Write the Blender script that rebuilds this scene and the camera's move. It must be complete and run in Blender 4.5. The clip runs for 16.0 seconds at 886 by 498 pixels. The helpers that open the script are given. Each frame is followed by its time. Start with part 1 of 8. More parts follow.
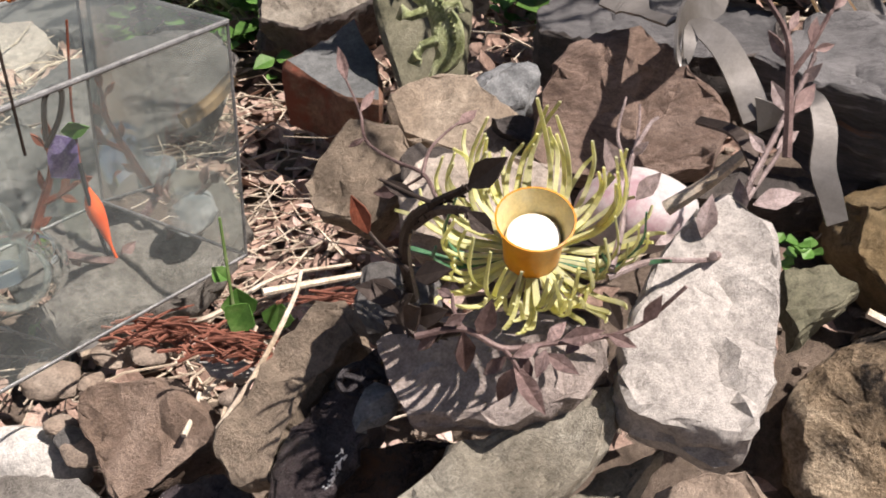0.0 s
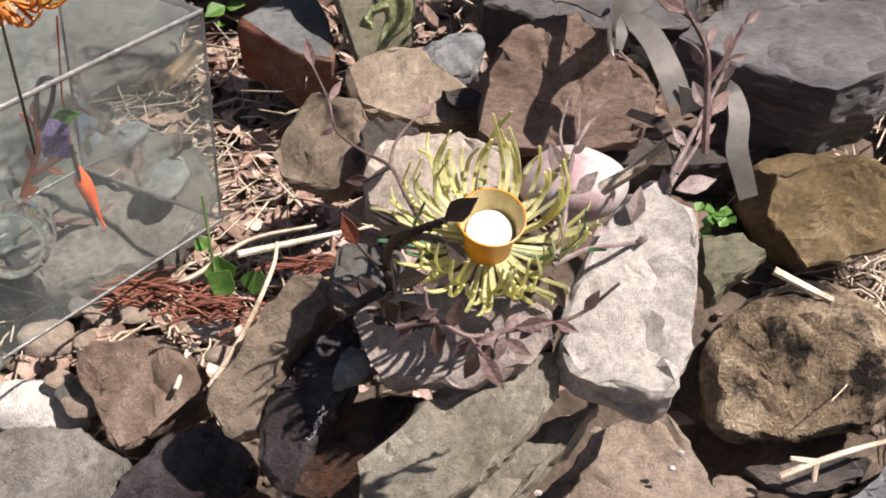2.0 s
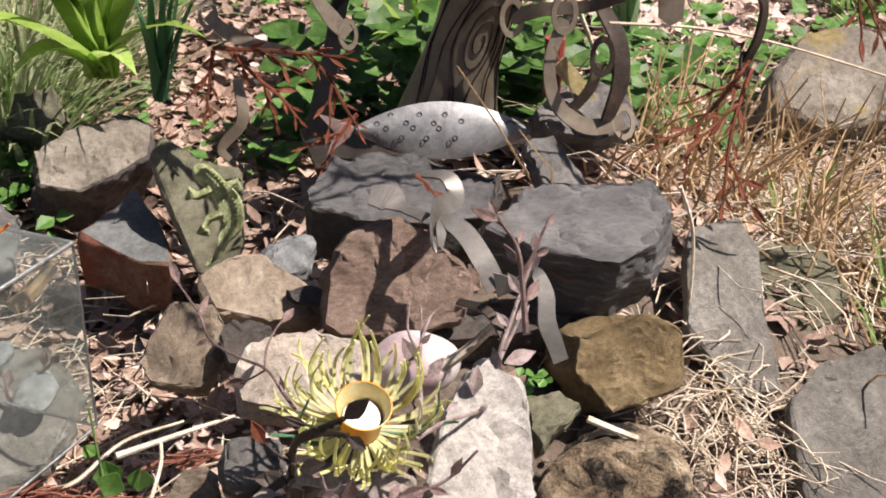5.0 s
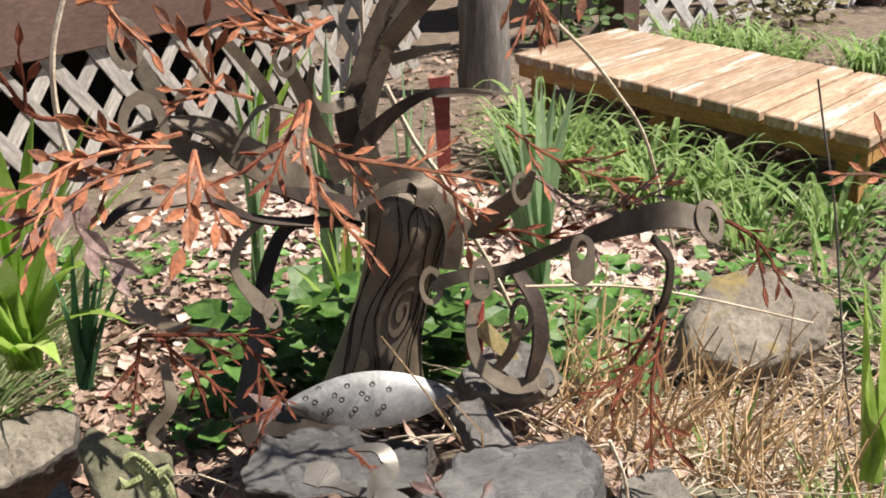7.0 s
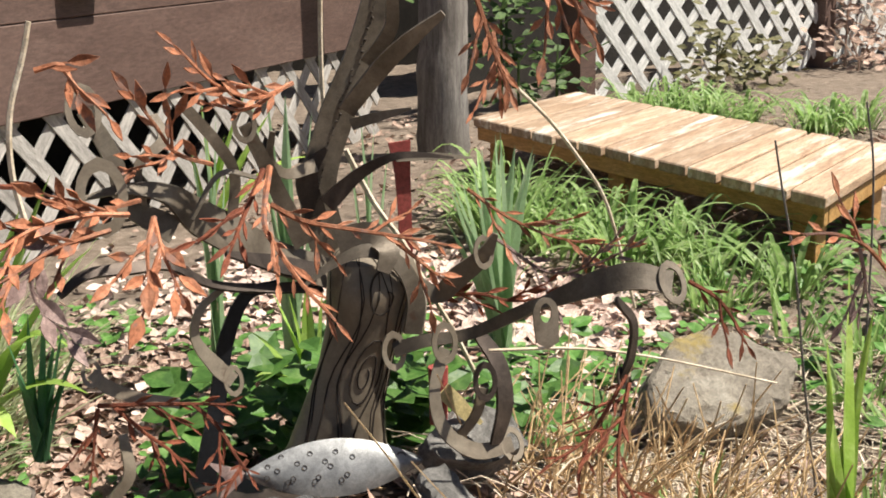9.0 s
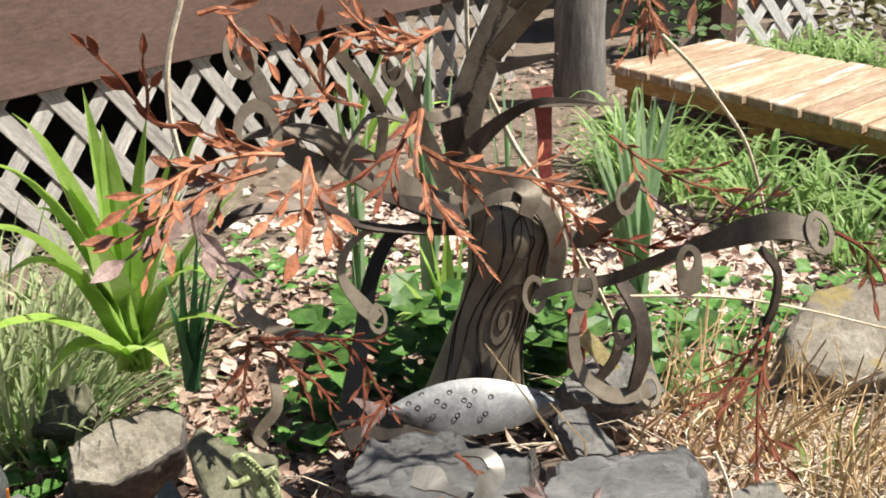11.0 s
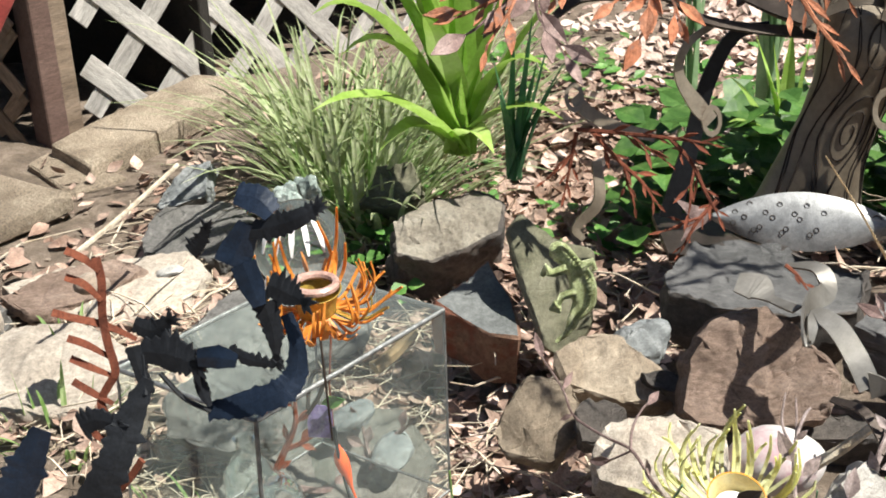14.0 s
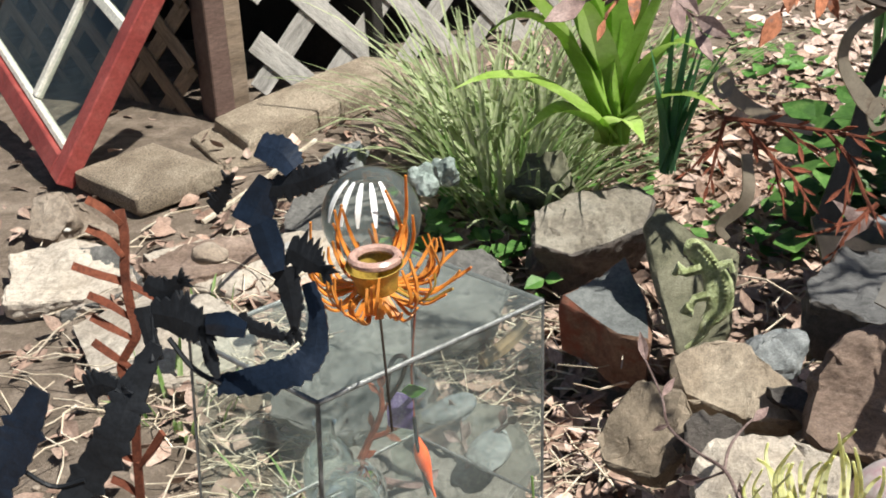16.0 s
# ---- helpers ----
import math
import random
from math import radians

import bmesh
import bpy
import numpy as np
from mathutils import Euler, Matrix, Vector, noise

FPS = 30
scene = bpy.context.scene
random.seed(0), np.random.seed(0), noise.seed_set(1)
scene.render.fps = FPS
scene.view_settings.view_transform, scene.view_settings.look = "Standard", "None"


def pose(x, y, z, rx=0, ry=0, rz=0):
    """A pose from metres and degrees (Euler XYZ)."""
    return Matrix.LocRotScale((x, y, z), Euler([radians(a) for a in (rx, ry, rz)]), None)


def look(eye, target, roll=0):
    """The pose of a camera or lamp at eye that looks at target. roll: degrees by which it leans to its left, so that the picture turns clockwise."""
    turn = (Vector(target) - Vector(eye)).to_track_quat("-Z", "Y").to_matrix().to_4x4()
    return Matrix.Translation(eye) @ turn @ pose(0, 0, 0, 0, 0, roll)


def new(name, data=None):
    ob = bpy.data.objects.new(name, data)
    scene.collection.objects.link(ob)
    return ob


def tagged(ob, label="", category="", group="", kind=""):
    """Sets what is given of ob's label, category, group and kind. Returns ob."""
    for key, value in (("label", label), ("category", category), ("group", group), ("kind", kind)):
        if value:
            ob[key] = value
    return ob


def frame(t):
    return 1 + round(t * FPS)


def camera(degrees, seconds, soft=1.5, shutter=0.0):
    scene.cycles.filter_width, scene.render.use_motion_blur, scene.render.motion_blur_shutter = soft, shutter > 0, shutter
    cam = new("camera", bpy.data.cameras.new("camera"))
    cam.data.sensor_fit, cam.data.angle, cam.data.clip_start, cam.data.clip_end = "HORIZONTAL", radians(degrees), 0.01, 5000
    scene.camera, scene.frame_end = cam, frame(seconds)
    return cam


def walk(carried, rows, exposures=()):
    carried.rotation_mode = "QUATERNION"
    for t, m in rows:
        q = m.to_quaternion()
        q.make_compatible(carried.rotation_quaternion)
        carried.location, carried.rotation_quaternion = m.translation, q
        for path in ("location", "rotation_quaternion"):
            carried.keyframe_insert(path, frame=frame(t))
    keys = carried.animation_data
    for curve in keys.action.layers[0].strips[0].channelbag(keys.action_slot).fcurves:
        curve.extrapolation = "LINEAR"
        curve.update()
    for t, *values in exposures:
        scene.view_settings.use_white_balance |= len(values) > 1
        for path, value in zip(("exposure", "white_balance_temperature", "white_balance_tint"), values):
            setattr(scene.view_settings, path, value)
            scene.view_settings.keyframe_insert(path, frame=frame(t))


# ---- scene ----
cam = camera(39.46, 16.0, soft=1.85)
# seconds, eye in metres, turn in degrees
PATH = [
    (0, 0.0639, 0.1190, 0.4735, 58.33, 0.70, 5.51),
    (0.5, 0.0605, 0.1075, 0.5010, 58.02, -1.70, 7.34),
    (1, 0.0534, 0.0944, 0.5264, 57.78, -0.97, 7.43),
    (1.5, 0.0495, 0.0798, 0.5486, 56.28, -0.85, 5.24),
    (2, 0.0490, 0.0674, 0.5637, 53.51, -0.63, 2.43),
    (2.5, 0.0422, 0.0514, 0.5770, 52.00, -0.88, 0.36),
    (3, 0.0328, 0.0341, 0.5850, 50.70, -0.32, -0.13),
    (3.5, 0.0248, 0.0167, 0.6014, 51.84, -0.57, -1.53),
    (4, 0.0125, 0.0006, 0.6233, 54.68, -0.81, -2.41),
    (4.5, 0.0040, -0.0130, 0.6428, 57.67, -0.56, -4.81),
    (5, 0.0001, -0.0301, 0.6586, 60.76, -1.31, -8.75),
    (5.2, 0.0009, -0.0374, 0.6648, 61.88, -0.88, -9.88),
    (7.3, -0.0102, -0.0435, 0.6803, 74.57, 0.90, -14.28),
    (7.5, -0.0102, -0.0398, 0.6798, 75.75, 0.82, -14.84),
    (8, -0.0095, -0.0351, 0.6795, 76.39, 0.69, -16.57),
    (8.5, -0.0096, -0.0343, 0.6795, 75.51, 1.03, -16.49),
    (8.7, -0.0096, -0.0345, 0.6787, 75.45, 1.09, -16.21),
    (10.8, -0.0278, -0.0513, 0.6834, 73.90, 1.41, -10.58),
    (11, -0.0289, -0.0497, 0.6809, 73.11, 1.48, -9.61),
    (11.5, -0.0311, -0.0441, 0.6764, 71.63, 1.74, -6.54),
    (12, -0.0321, -0.0434, 0.6747, 70.61, 1.71, -3.84),
    (12.5, -0.0360, -0.0455, 0.6699, 69.16, 1.66, -1.27),
    (13, -0.0387, -0.0374, 0.6653, 67.53, 1.52, 1.23),
    (13.5, -0.0430, -0.0345, 0.6595, 65.41, 1.32, 3.41),
    (14, -0.0464, -0.0321, 0.6562, 64.76, 1.73, 5.60),
    (14.5, -0.0418, -0.0190, 0.6530, 64.26, 2.46, 8.09),
    (15, -0.0269, -0.0035, 0.6452, 64.78, 2.53, 10.36),
    (15.5, -0.0075, 0.0126, 0.6331, 64.43, 2.33, 13.19),
    (16, 0.0156, 0.0445, 0.6082, 65.15, 2.41, 15.42),
]
walk(cam, [(r[0], pose(*r[1:])) for r in PATH], [(0, 0.57, 6280, 18), (4, 0.63, 6280, 18), (7.5, 0.80, 6350, 10), (13, 1.02, 6080, 6), (16, 0.72, 6000, 5)])

# the plan below is drawn in units of 0.63 m; the last lines turn it into metres
UNIT = 0.63

# ---- light ----
SUN_TO = Vector((0.50, -0.13, 0.86)).normalized()
world = bpy.data.worlds.new("sky")
scene.world = world
world.use_nodes = True
wn = world.node_tree.nodes
sky = wn.new("ShaderNodeTexSky")
sky.sky_type = "NISHITA"
sky.sun_disc = False
sky.sun_elevation = math.asin(SUN_TO.z)
sky.sun_rotation = math.atan2(SUN_TO.x, SUN_TO.y)
sky.dust_density = 2.0
world.node_tree.links.new(sky.outputs["Color"], wn["Background"].inputs["Color"])
wn["Background"].inputs["Strength"].default_value = 0.036
sun = new("sun", bpy.data.lights.new("sun", "SUN"))
sun.data.energy = 5.0
sun.data.angle = radians(0.8)
sun.data.color = (1.0, 0.92, 0.80)
sun.matrix_world = look(SUN_TO * 20, (0, 0, 0))

# ---- materials ----


def material(name):
    m = bpy.data.materials.new(name)
    m.use_nodes = True
    nt = m.node_tree
    return m, nt, nt.nodes["Principled BSDF"]


def node(nt, kind, **inputs):
    n = nt.nodes.new(kind)
    for k, v in inputs.items():
        n.inputs[k.replace("_", " ")].default_value = v
    return n


def surface(name, cols, scale=8.0, rough=0.85, bump=0.4, metal=0.0, fine=90.0, spread=0.12, stretch=(1, 1, 1), spots=None, spec=0.4, speck=0.35, coat=0.0):
    """Mottled surface: two scales of noise, per-object and per-piece variation, fine relief."""
    m, nt, b = material(name)
    lk = nt.links.new
    tc = nt.nodes.new("ShaderNodeTexCoord")
    oi = nt.nodes.new("ShaderNodeObjectInfo")
    geo = nt.nodes.new("ShaderNodeNewGeometry")
    off = nt.nodes.new("ShaderNodeVectorMath")
    off.operation = "MULTIPLY_ADD"
    comb = nt.nodes.new("ShaderNodeCombineXYZ")
    for k in range(3):
        lk(oi.outputs["Random"], comb.inputs[k])
    lk(comb.outputs[0], off.inputs[0])
    off.inputs[1].default_value = (37, 53, 71)
    mp = nt.nodes.new("ShaderNodeVectorMath")
    mp.operation = "MULTIPLY"
    lk(tc.outputs["Object"], mp.inputs[0])
    mp.inputs[1].default_value = stretch
    lk(mp.outputs[0], off.inputs[2])
    big = node(nt, "ShaderNodeTexNoise", Scale=scale / UNIT, Detail=8.0, Roughness=0.62, Distortion=0.6)
    lk(off.outputs[0], big.inputs["Vector"])
    small = node(nt, "ShaderNodeTexNoise", Scale=fine / UNIT, Detail=6.0, Roughness=0.7)
    lk(off.outputs[0], small.inputs["Vector"])
    ramp = nt.nodes.new("ShaderNodeValToRGB")
    el = ramp.color_ramp.elements
    n = len(cols)
    el[0].position, el[0].color = 0.28, (*cols[0], 1)
    el[1].position, el[1].color = 0.72, (*cols[-1], 1)
    for k in range(1, n - 1):
        e = el.new(0.28 + 0.44 * k / (n - 1))
        e.color = (*cols[k], 1)
    lk(big.outputs["Fac"], ramp.inputs["Fac"])
    hv = nt.nodes.new("ShaderNodeHueSaturation")
    lk(ramp.outputs["Color"], hv.inputs["Color"])
    add = nt.nodes.new("ShaderNodeMath")
    add.operation = "ADD"
    lk(oi.outputs["Random"], add.inputs[0])
    lk(geo.outputs["Random Per Island"], add.inputs[1])
    mr = node(nt, "ShaderNodeMapRange")
    mr.inputs["From Min"].default_value, mr.inputs["From Max"].default_value = 0.0, 2.0
    mr.inputs["To Min"].default_value, mr.inputs["To Max"].default_value = 1 - 2 * spread, 1 + 2 * spread
    lk(add.outputs[0], mr.inputs["Value"])
    ms = node(nt, "ShaderNodeMapRange")
    ms.inputs["From Min"].default_value, ms.inputs["From Max"].default_value = 0.3, 0.7
    ms.inputs["To Min"].default_value, ms.inputs["To Max"].default_value = 1 - speck, 1 + speck
    grain = node(nt, "ShaderNodeTexNoise", Scale=fine * 4.5 / UNIT, Detail=4.0, Roughness=0.75)
    lk(off.outputs[0], grain.inputs["Vector"])
    gm = nt.nodes.new("ShaderNodeMath")
    gm.operation = "MULTIPLY_ADD"
    lk(grain.outputs["Fac"], gm.inputs[0])
    gm.inputs[1].default_value = 0.9
    lk(small.outputs["Fac"], gm.inputs[2])
    gs = nt.nodes.new("ShaderNodeMath")
    gs.operation = "SUBTRACT"
    lk(gm.outputs[0], gs.inputs[0])
    gs.inputs[1].default_value = 0.45
    lk(gs.outputs[0], ms.inputs["Value"])
    mu = nt.nodes.new("ShaderNodeMath")
    mu.operation = "MULTIPLY"
    lk(mr.outputs[0], mu.inputs[0])
    lk(ms.outputs[0], mu.inputs[1])
    lk(mu.outputs[0], hv.inputs["Value"])
    out = hv.outputs["Color"]
    if spots:
        # patches of another colour with their own edges: lichen, rust, wax
        col, sc, cut = spots
        sp = node(nt, "ShaderNodeTexNoise", Scale=sc / UNIT, Detail=7.0, Roughness=0.7)
        lk(off.outputs[0], sp.inputs["Vector"])
        sr = node(nt, "ShaderNodeMapRange")
        sr.inputs["From Min"].default_value, sr.inputs["From Max"].default_value = cut, cut + 0.09
        lk(sp.outputs["Fac"], sr.inputs["Value"])
        mx = nt.nodes.new("ShaderNodeMix")
        mx.data_type = "RGBA"
        lk(sr.outputs[0], mx.inputs["Factor"])
        lk(out, mx.inputs["A"])
        mx.inputs["B"].default_value = (*col, 1)
        out = mx.outputs["Result"]
    if any(w in name for w in ("stone", "gneiss", "slate")):
        # broken fracture lines and dark seams
        warp = nt.nodes.new("ShaderNodeVectorMath")
        warp.operation = "MULTIPLY_ADD"
        lk(big.outputs["Color"], warp.inputs[0])
        warp.inputs[1].default_value = (0.12, 0.12, 0.12)
        lk(off.outputs[0], warp.inputs[2])
        vo = node(nt, "ShaderNodeTexVoronoi", Scale=6.5 / UNIT)
        vo.feature = "DISTANCE_TO_EDGE"
        lk(warp.outputs[0], vo.inputs["Vector"])
        cr = node(nt, "ShaderNodeMapRange")
        cr.inputs["From Min"].default_value, cr.inputs["From Max"].default_value = 0.0, 0.012
        cr.inputs["To Min"].default_value, cr.inputs["To Max"].default_value = 0.4, 0.0
        lk(vo.outputs["Distance"], cr.inputs["Value"])
        mk = node(nt, "ShaderNodeTexNoise", Scale=5.0 / UNIT, Detail=3.0)
        lk(off.outputs[0], mk.inputs["Vector"])
        mm = node(nt, "ShaderNodeMapRange")
        mm.inputs["From Min"].default_value, mm.inputs["From Max"].default_value = 0.48, 0.62
        lk(mk.outputs["Fac"], mm.inputs["Value"])
        ml = nt.nodes.new("ShaderNodeMath")
        ml.operation = "MULTIPLY"
        lk(cr.outputs[0], ml.inputs[0])
        lk(mm.outputs[0], ml.inputs[1])
        mx = nt.nodes.new("ShaderNodeMix")
        mx.data_type = "RGBA"
        lk(ml.outputs[0], mx.inputs["Factor"])
        lk(out, mx.inputs["A"])
        mx.inputs["B"].default_value = (*[c * 0.35 for c in cols[0]], 1)
        out = mx.outputs["Result"]
    lk(out, b.inputs["Base Color"])
    b.inputs["Roughness"].default_value = rough
    b.inputs["Metallic"].default_value = metal
    b.inputs["Specular IOR Level"].default_value = spec
    b.inputs["Coat Weight"].default_value = coat
    bp = node(nt, "ShaderNodeBump", Strength=bump, Distance=0.008)
    mixh = nt.nodes.new("ShaderNodeMath")
    mixh.operation = "MULTIPLY_ADD"
    lk(gs.outputs[0], mixh.inputs[0])
    mixh.inputs[1].default_value = 0.5
    lk(big.outputs["Fac"], mixh.inputs[2])
    lk(mixh.outputs[0], bp.inputs["Height"])
    lk(bp.outputs["Normal"], b.inputs["Normal"])
    return m


def leafy(name, cols, rough=0.45, through_light=0.5, scale=30.0, stretch=(1, 1, 1)):
    m = surface(name, cols, scale, rough, 0.15, 0.0, 120, 0.22, stretch, speck=0.12)
    nt = m.node_tree
    b = nt.nodes["Principled BSDF"]
    tr = nt.nodes.new("ShaderNodeBsdfTranslucent")
    mx = nt.nodes.new("ShaderNodeMixShader")
    mx.inputs[0].default_value = through_light
    src = b.inputs["Base Color"].links[0].from_socket
    nt.links.new(src, tr.inputs["Color"])
    nt.links.new(b.outputs[0], mx.inputs[1])
    nt.links.new(tr.outputs[0], mx.inputs[2])
    nt.links.new(mx.outputs[0], nt.nodes["Material Output"].inputs["Surface"])
    return m


def glass(name, tint=(0.93, 0.97, 0.95), rough=0.02, haze=0.1):
    """Thin pane: mostly clear, a dusty film over it."""
    m, nt, b = material(name)
    tr = node(nt, "ShaderNodeBsdfTransparent")
    tr.inputs["Color"].default_value = (*tint, 1)
    gl = node(nt, "ShaderNodeBsdfGlossy", Roughness=rough)
    fr = node(nt, "ShaderNodeFresnel", IOR=1.33)
    mx = nt.nodes.new("ShaderNodeMixShader")
    nt.links.new(fr.outputs[0], mx.inputs[0])
    nt.links.new(tr.outputs[0], mx.inputs[1])
    nt.links.new(gl.outputs[0], mx.inputs[2])
    df = node(nt, "ShaderNodeBsdfDiffuse")
    df.inputs["Color"].default_value = (0.55, 0.6, 0.57, 1)
    tc = nt.nodes.new("ShaderNodeTexCoord")
    no = node(nt, "ShaderNodeTexNoise", Scale=9.0, Detail=6.0, Roughness=0.65)
    nt.links.new(tc.outputs["Object"], no.inputs["Vector"])
    mr = node(nt, "ShaderNodeMapRange")
    mr.inputs["From Min"].default_value, mr.inputs["From Max"].default_value = 0.35, 0.75
    mr.inputs["To Min"].default_value, mr.inputs["To Max"].default_value = haze * 0.3, haze * 1.8
    nt.links.new(no.outputs["Fac"], mr.inputs["Value"])
    mx2 = nt.nodes.new("ShaderNodeMixShader")
    nt.links.new(mr.outputs[0], mx2.inputs[0])
    nt.links.new(mx.outputs[0], mx2.inputs[1])
    nt.links.new(df.outputs[0], mx2.inputs[2])
    nt.links.new(mx2.outputs[0], nt.nodes["Material Output"].inputs["Surface"])
    return m


M_SOIL = surface("soil", [(0.10, 0.075, 0.055), (0.19, 0.145, 0.11), (0.30, 0.24, 0.19)], 14, 0.95, 0.8, fine=150)
M_TAN = surface("tan_stone", [(0.15, 0.11, 0.08), (0.28, 0.22, 0.17), (0.41, 0.34, 0.275)], 9, 0.85, 0.6)
M_PALE = surface("pale_limestone", [(0.29, 0.265, 0.24), (0.41, 0.38, 0.345), (0.51, 0.475, 0.435)], 12, 0.9, 0.5, fine=140, spots=((0.36, 0.20, 0.15), 9, 0.70))
M_GREY = surface("grey_stone", [(0.07, 0.066, 0.062), (0.14, 0.132, 0.123), (0.25, 0.235, 0.22)], 10, 0.8, 0.6, stretch=(1, 1, 2.5))
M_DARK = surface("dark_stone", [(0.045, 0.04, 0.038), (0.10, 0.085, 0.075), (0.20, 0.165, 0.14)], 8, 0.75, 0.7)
M_BROWN = surface("brown_sandstone", [(0.136, 0.091, 0.068), (0.264, 0.186, 0.144), (0.399, 0.297, 0.241)], 9, 0.9, 0.8, stretch=(1, 2, 2))
# gneiss sides: real bands and rust, base kept dark for the shaded front
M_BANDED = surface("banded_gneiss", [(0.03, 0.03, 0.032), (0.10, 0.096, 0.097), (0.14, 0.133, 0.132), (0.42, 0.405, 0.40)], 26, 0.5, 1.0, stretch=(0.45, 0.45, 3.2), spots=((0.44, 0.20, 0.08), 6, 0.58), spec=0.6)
M_OCHRE = surface("ochre_stone", [(0.055, 0.038, 0.02), (0.19, 0.135, 0.065), (0.34, 0.26, 0.15)], 8, 0.9, 0.8, spots=((0.06, 0.045, 0.03), 9, 0.6))
M_MOSSY = surface("pitted_brown_stone", [(0.075, 0.053, 0.033), (0.300, 0.225, 0.144), (0.550, 0.450, 0.325)], 9, 0.95, 1.0, fine=60, speck=0.5, spots=((0.016, 0.012, 0.009), 10, 0.50))
M_OLIVE = surface("olive_slate", [(0.085, 0.082, 0.05), (0.155, 0.148, 0.095), (0.24, 0.225, 0.16)], 7, 0.85, 0.45)
M_SLATE = surface("blue_grey_slate", [(0.10, 0.105, 0.105), (0.155, 0.16, 0.157), (0.22, 0.225, 0.22)], 6, 0.8, 0.35)
M_RUSTFACE = surface("iron_stained_stone", [(0.115, 0.074, 0.054), (0.257, 0.142, 0.095), (0.365, 0.230, 0.155)], 9, 0.9, 0.6, spots=((0.23, 0.075, 0.045), 6, 0.5))
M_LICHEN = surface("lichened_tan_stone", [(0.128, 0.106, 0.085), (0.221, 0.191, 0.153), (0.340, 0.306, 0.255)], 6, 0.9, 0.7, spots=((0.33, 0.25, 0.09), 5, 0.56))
# gneiss tops: paler than the sides, sunlight put into the colour
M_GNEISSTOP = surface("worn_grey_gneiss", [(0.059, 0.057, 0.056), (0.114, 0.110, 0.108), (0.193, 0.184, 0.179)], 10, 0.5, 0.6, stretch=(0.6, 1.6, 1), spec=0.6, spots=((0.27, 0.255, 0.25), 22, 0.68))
M_OLIVEBR = surface("brown_silt_stone", [(0.139, 0.108, 0.077), (0.254, 0.200, 0.146), (0.400, 0.331, 0.254)], 8, 0.85, 0.6)
M_WET = surface("wet_dark_stone", [(0.018, 0.011, 0.008), (0.068, 0.040, 0.027), (0.136, 0.088, 0.062)], 9, 0.16, 0.9, spec=0.8, spots=((0.13, 0.055, 0.022), 7, 0.56))
M_ROSEGREY = surface("rose_grey_stone", [(0.209, 0.171, 0.149), (0.352, 0.297, 0.264), (0.484, 0.424, 0.385)], 9, 0.85, 0.6)
M_SLAB = surface("pale_olive_stone", [(0.167, 0.145, 0.106), (0.282, 0.255, 0.198), (0.387, 0.361, 0.295)], 10, 0.85, 0.6, fine=120)
M_PITTED = surface("pitted_grey_stone", [(0.128, 0.115, 0.098), (0.212, 0.196, 0.170), (0.306, 0.285, 0.255)], 12, 0.85, 0.7, spots=((0.06, 0.05, 0.042), 55, 0.63))
M_PITBROWN = surface("pitted_rust_brown_stone", [(0.109, 0.074, 0.051), (0.241, 0.172, 0.128), (0.409, 0.314, 0.248)], 8, 0.8, 0.8, spots=((0.05, 0.036, 0.028), 50, 0.62))
M_BLUEGREY = surface("speckled_grey_stone", [(0.116, 0.125, 0.128), (0.218, 0.227, 0.229), (0.348, 0.348, 0.338)], 25, 0.8, 0.5)
M_WHITE = surface("white_quartz", [(0.352, 0.338, 0.310), (0.465, 0.444, 0.408), (0.535, 0.514, 0.479)], 14, 0.8, 0.4, spots=((0.26, 0.23, 0.19), 46, 0.60))
M_CONC = surface("weathered_concrete", [(0.225, 0.174, 0.125), (0.374, 0.299, 0.222), (0.507, 0.418, 0.320)], 7, 0.95, 1.0, fine=180, speck=0.6, spots=((0.46, 0.42, 0.36), 75, 0.63))
M_LAT = surface("grey_weathered_wood", [(0.26, 0.24, 0.22), (0.37, 0.345, 0.32), (0.48, 0.45, 0.42)], 10, 0.9, 0.4, stretch=(0.15, 1, 1), fine=60)
M_LATB = surface("brown_weathered_wood", [(0.11, 0.075, 0.05), (0.19, 0.14, 0.10), (0.27, 0.205, 0.155)], 10, 0.9, 0.4, stretch=(0.15, 1, 1), fine=60)
M_FASCIA = surface("brown_deck_paint", [(0.078, 0.046, 0.037), (0.105, 0.064, 0.052), (0.132, 0.085, 0.070)], 5, 0.65, 0.25, stretch=(0.2, 1, 1))
# far lattice: wood tone raised so the colour carries its sunlight
M_LATPALE = surface("white_painted_lattice", [(0.508, 0.500, 0.484), (0.607, 0.599, 0.582), (0.672, 0.664, 0.648)], 10, 0.9, 0.4, stretch=(0.15, 1, 1), fine=60)
# near-black colour for sheets that stand in for deep shade
M_VOID = surface("painted_shade", [(0.012, 0.01, 0.009), (0.03, 0.025, 0.02)], 5, 0.95, 0.4)
M_BENCH = surface("new_pine_boards", [(0.27, 0.165, 0.10), (0.41, 0.285, 0.19), (0.53, 0.41, 0.305)], 9, 0.7, 0.3, stretch=(0.2, 1.5, 1), fine=50, spread=0.2, spots=((0.64, 0.58, 0.50), 6, 0.54))
M_BENCHSIDE = surface("amber_stained_pine", [(0.30, 0.15, 0.045), (0.42, 0.235, 0.08), (0.50, 0.30, 0.12)], 9, 0.6, 0.3, stretch=(0.2, 1.5, 1))
M_TRUNKPOST = surface("silvered_old_post", [(0.10, 0.088, 0.078), (0.19, 0.172, 0.157), (0.30, 0.275, 0.25)], 14, 0.9, 0.8, stretch=(1, 1, 0.12))
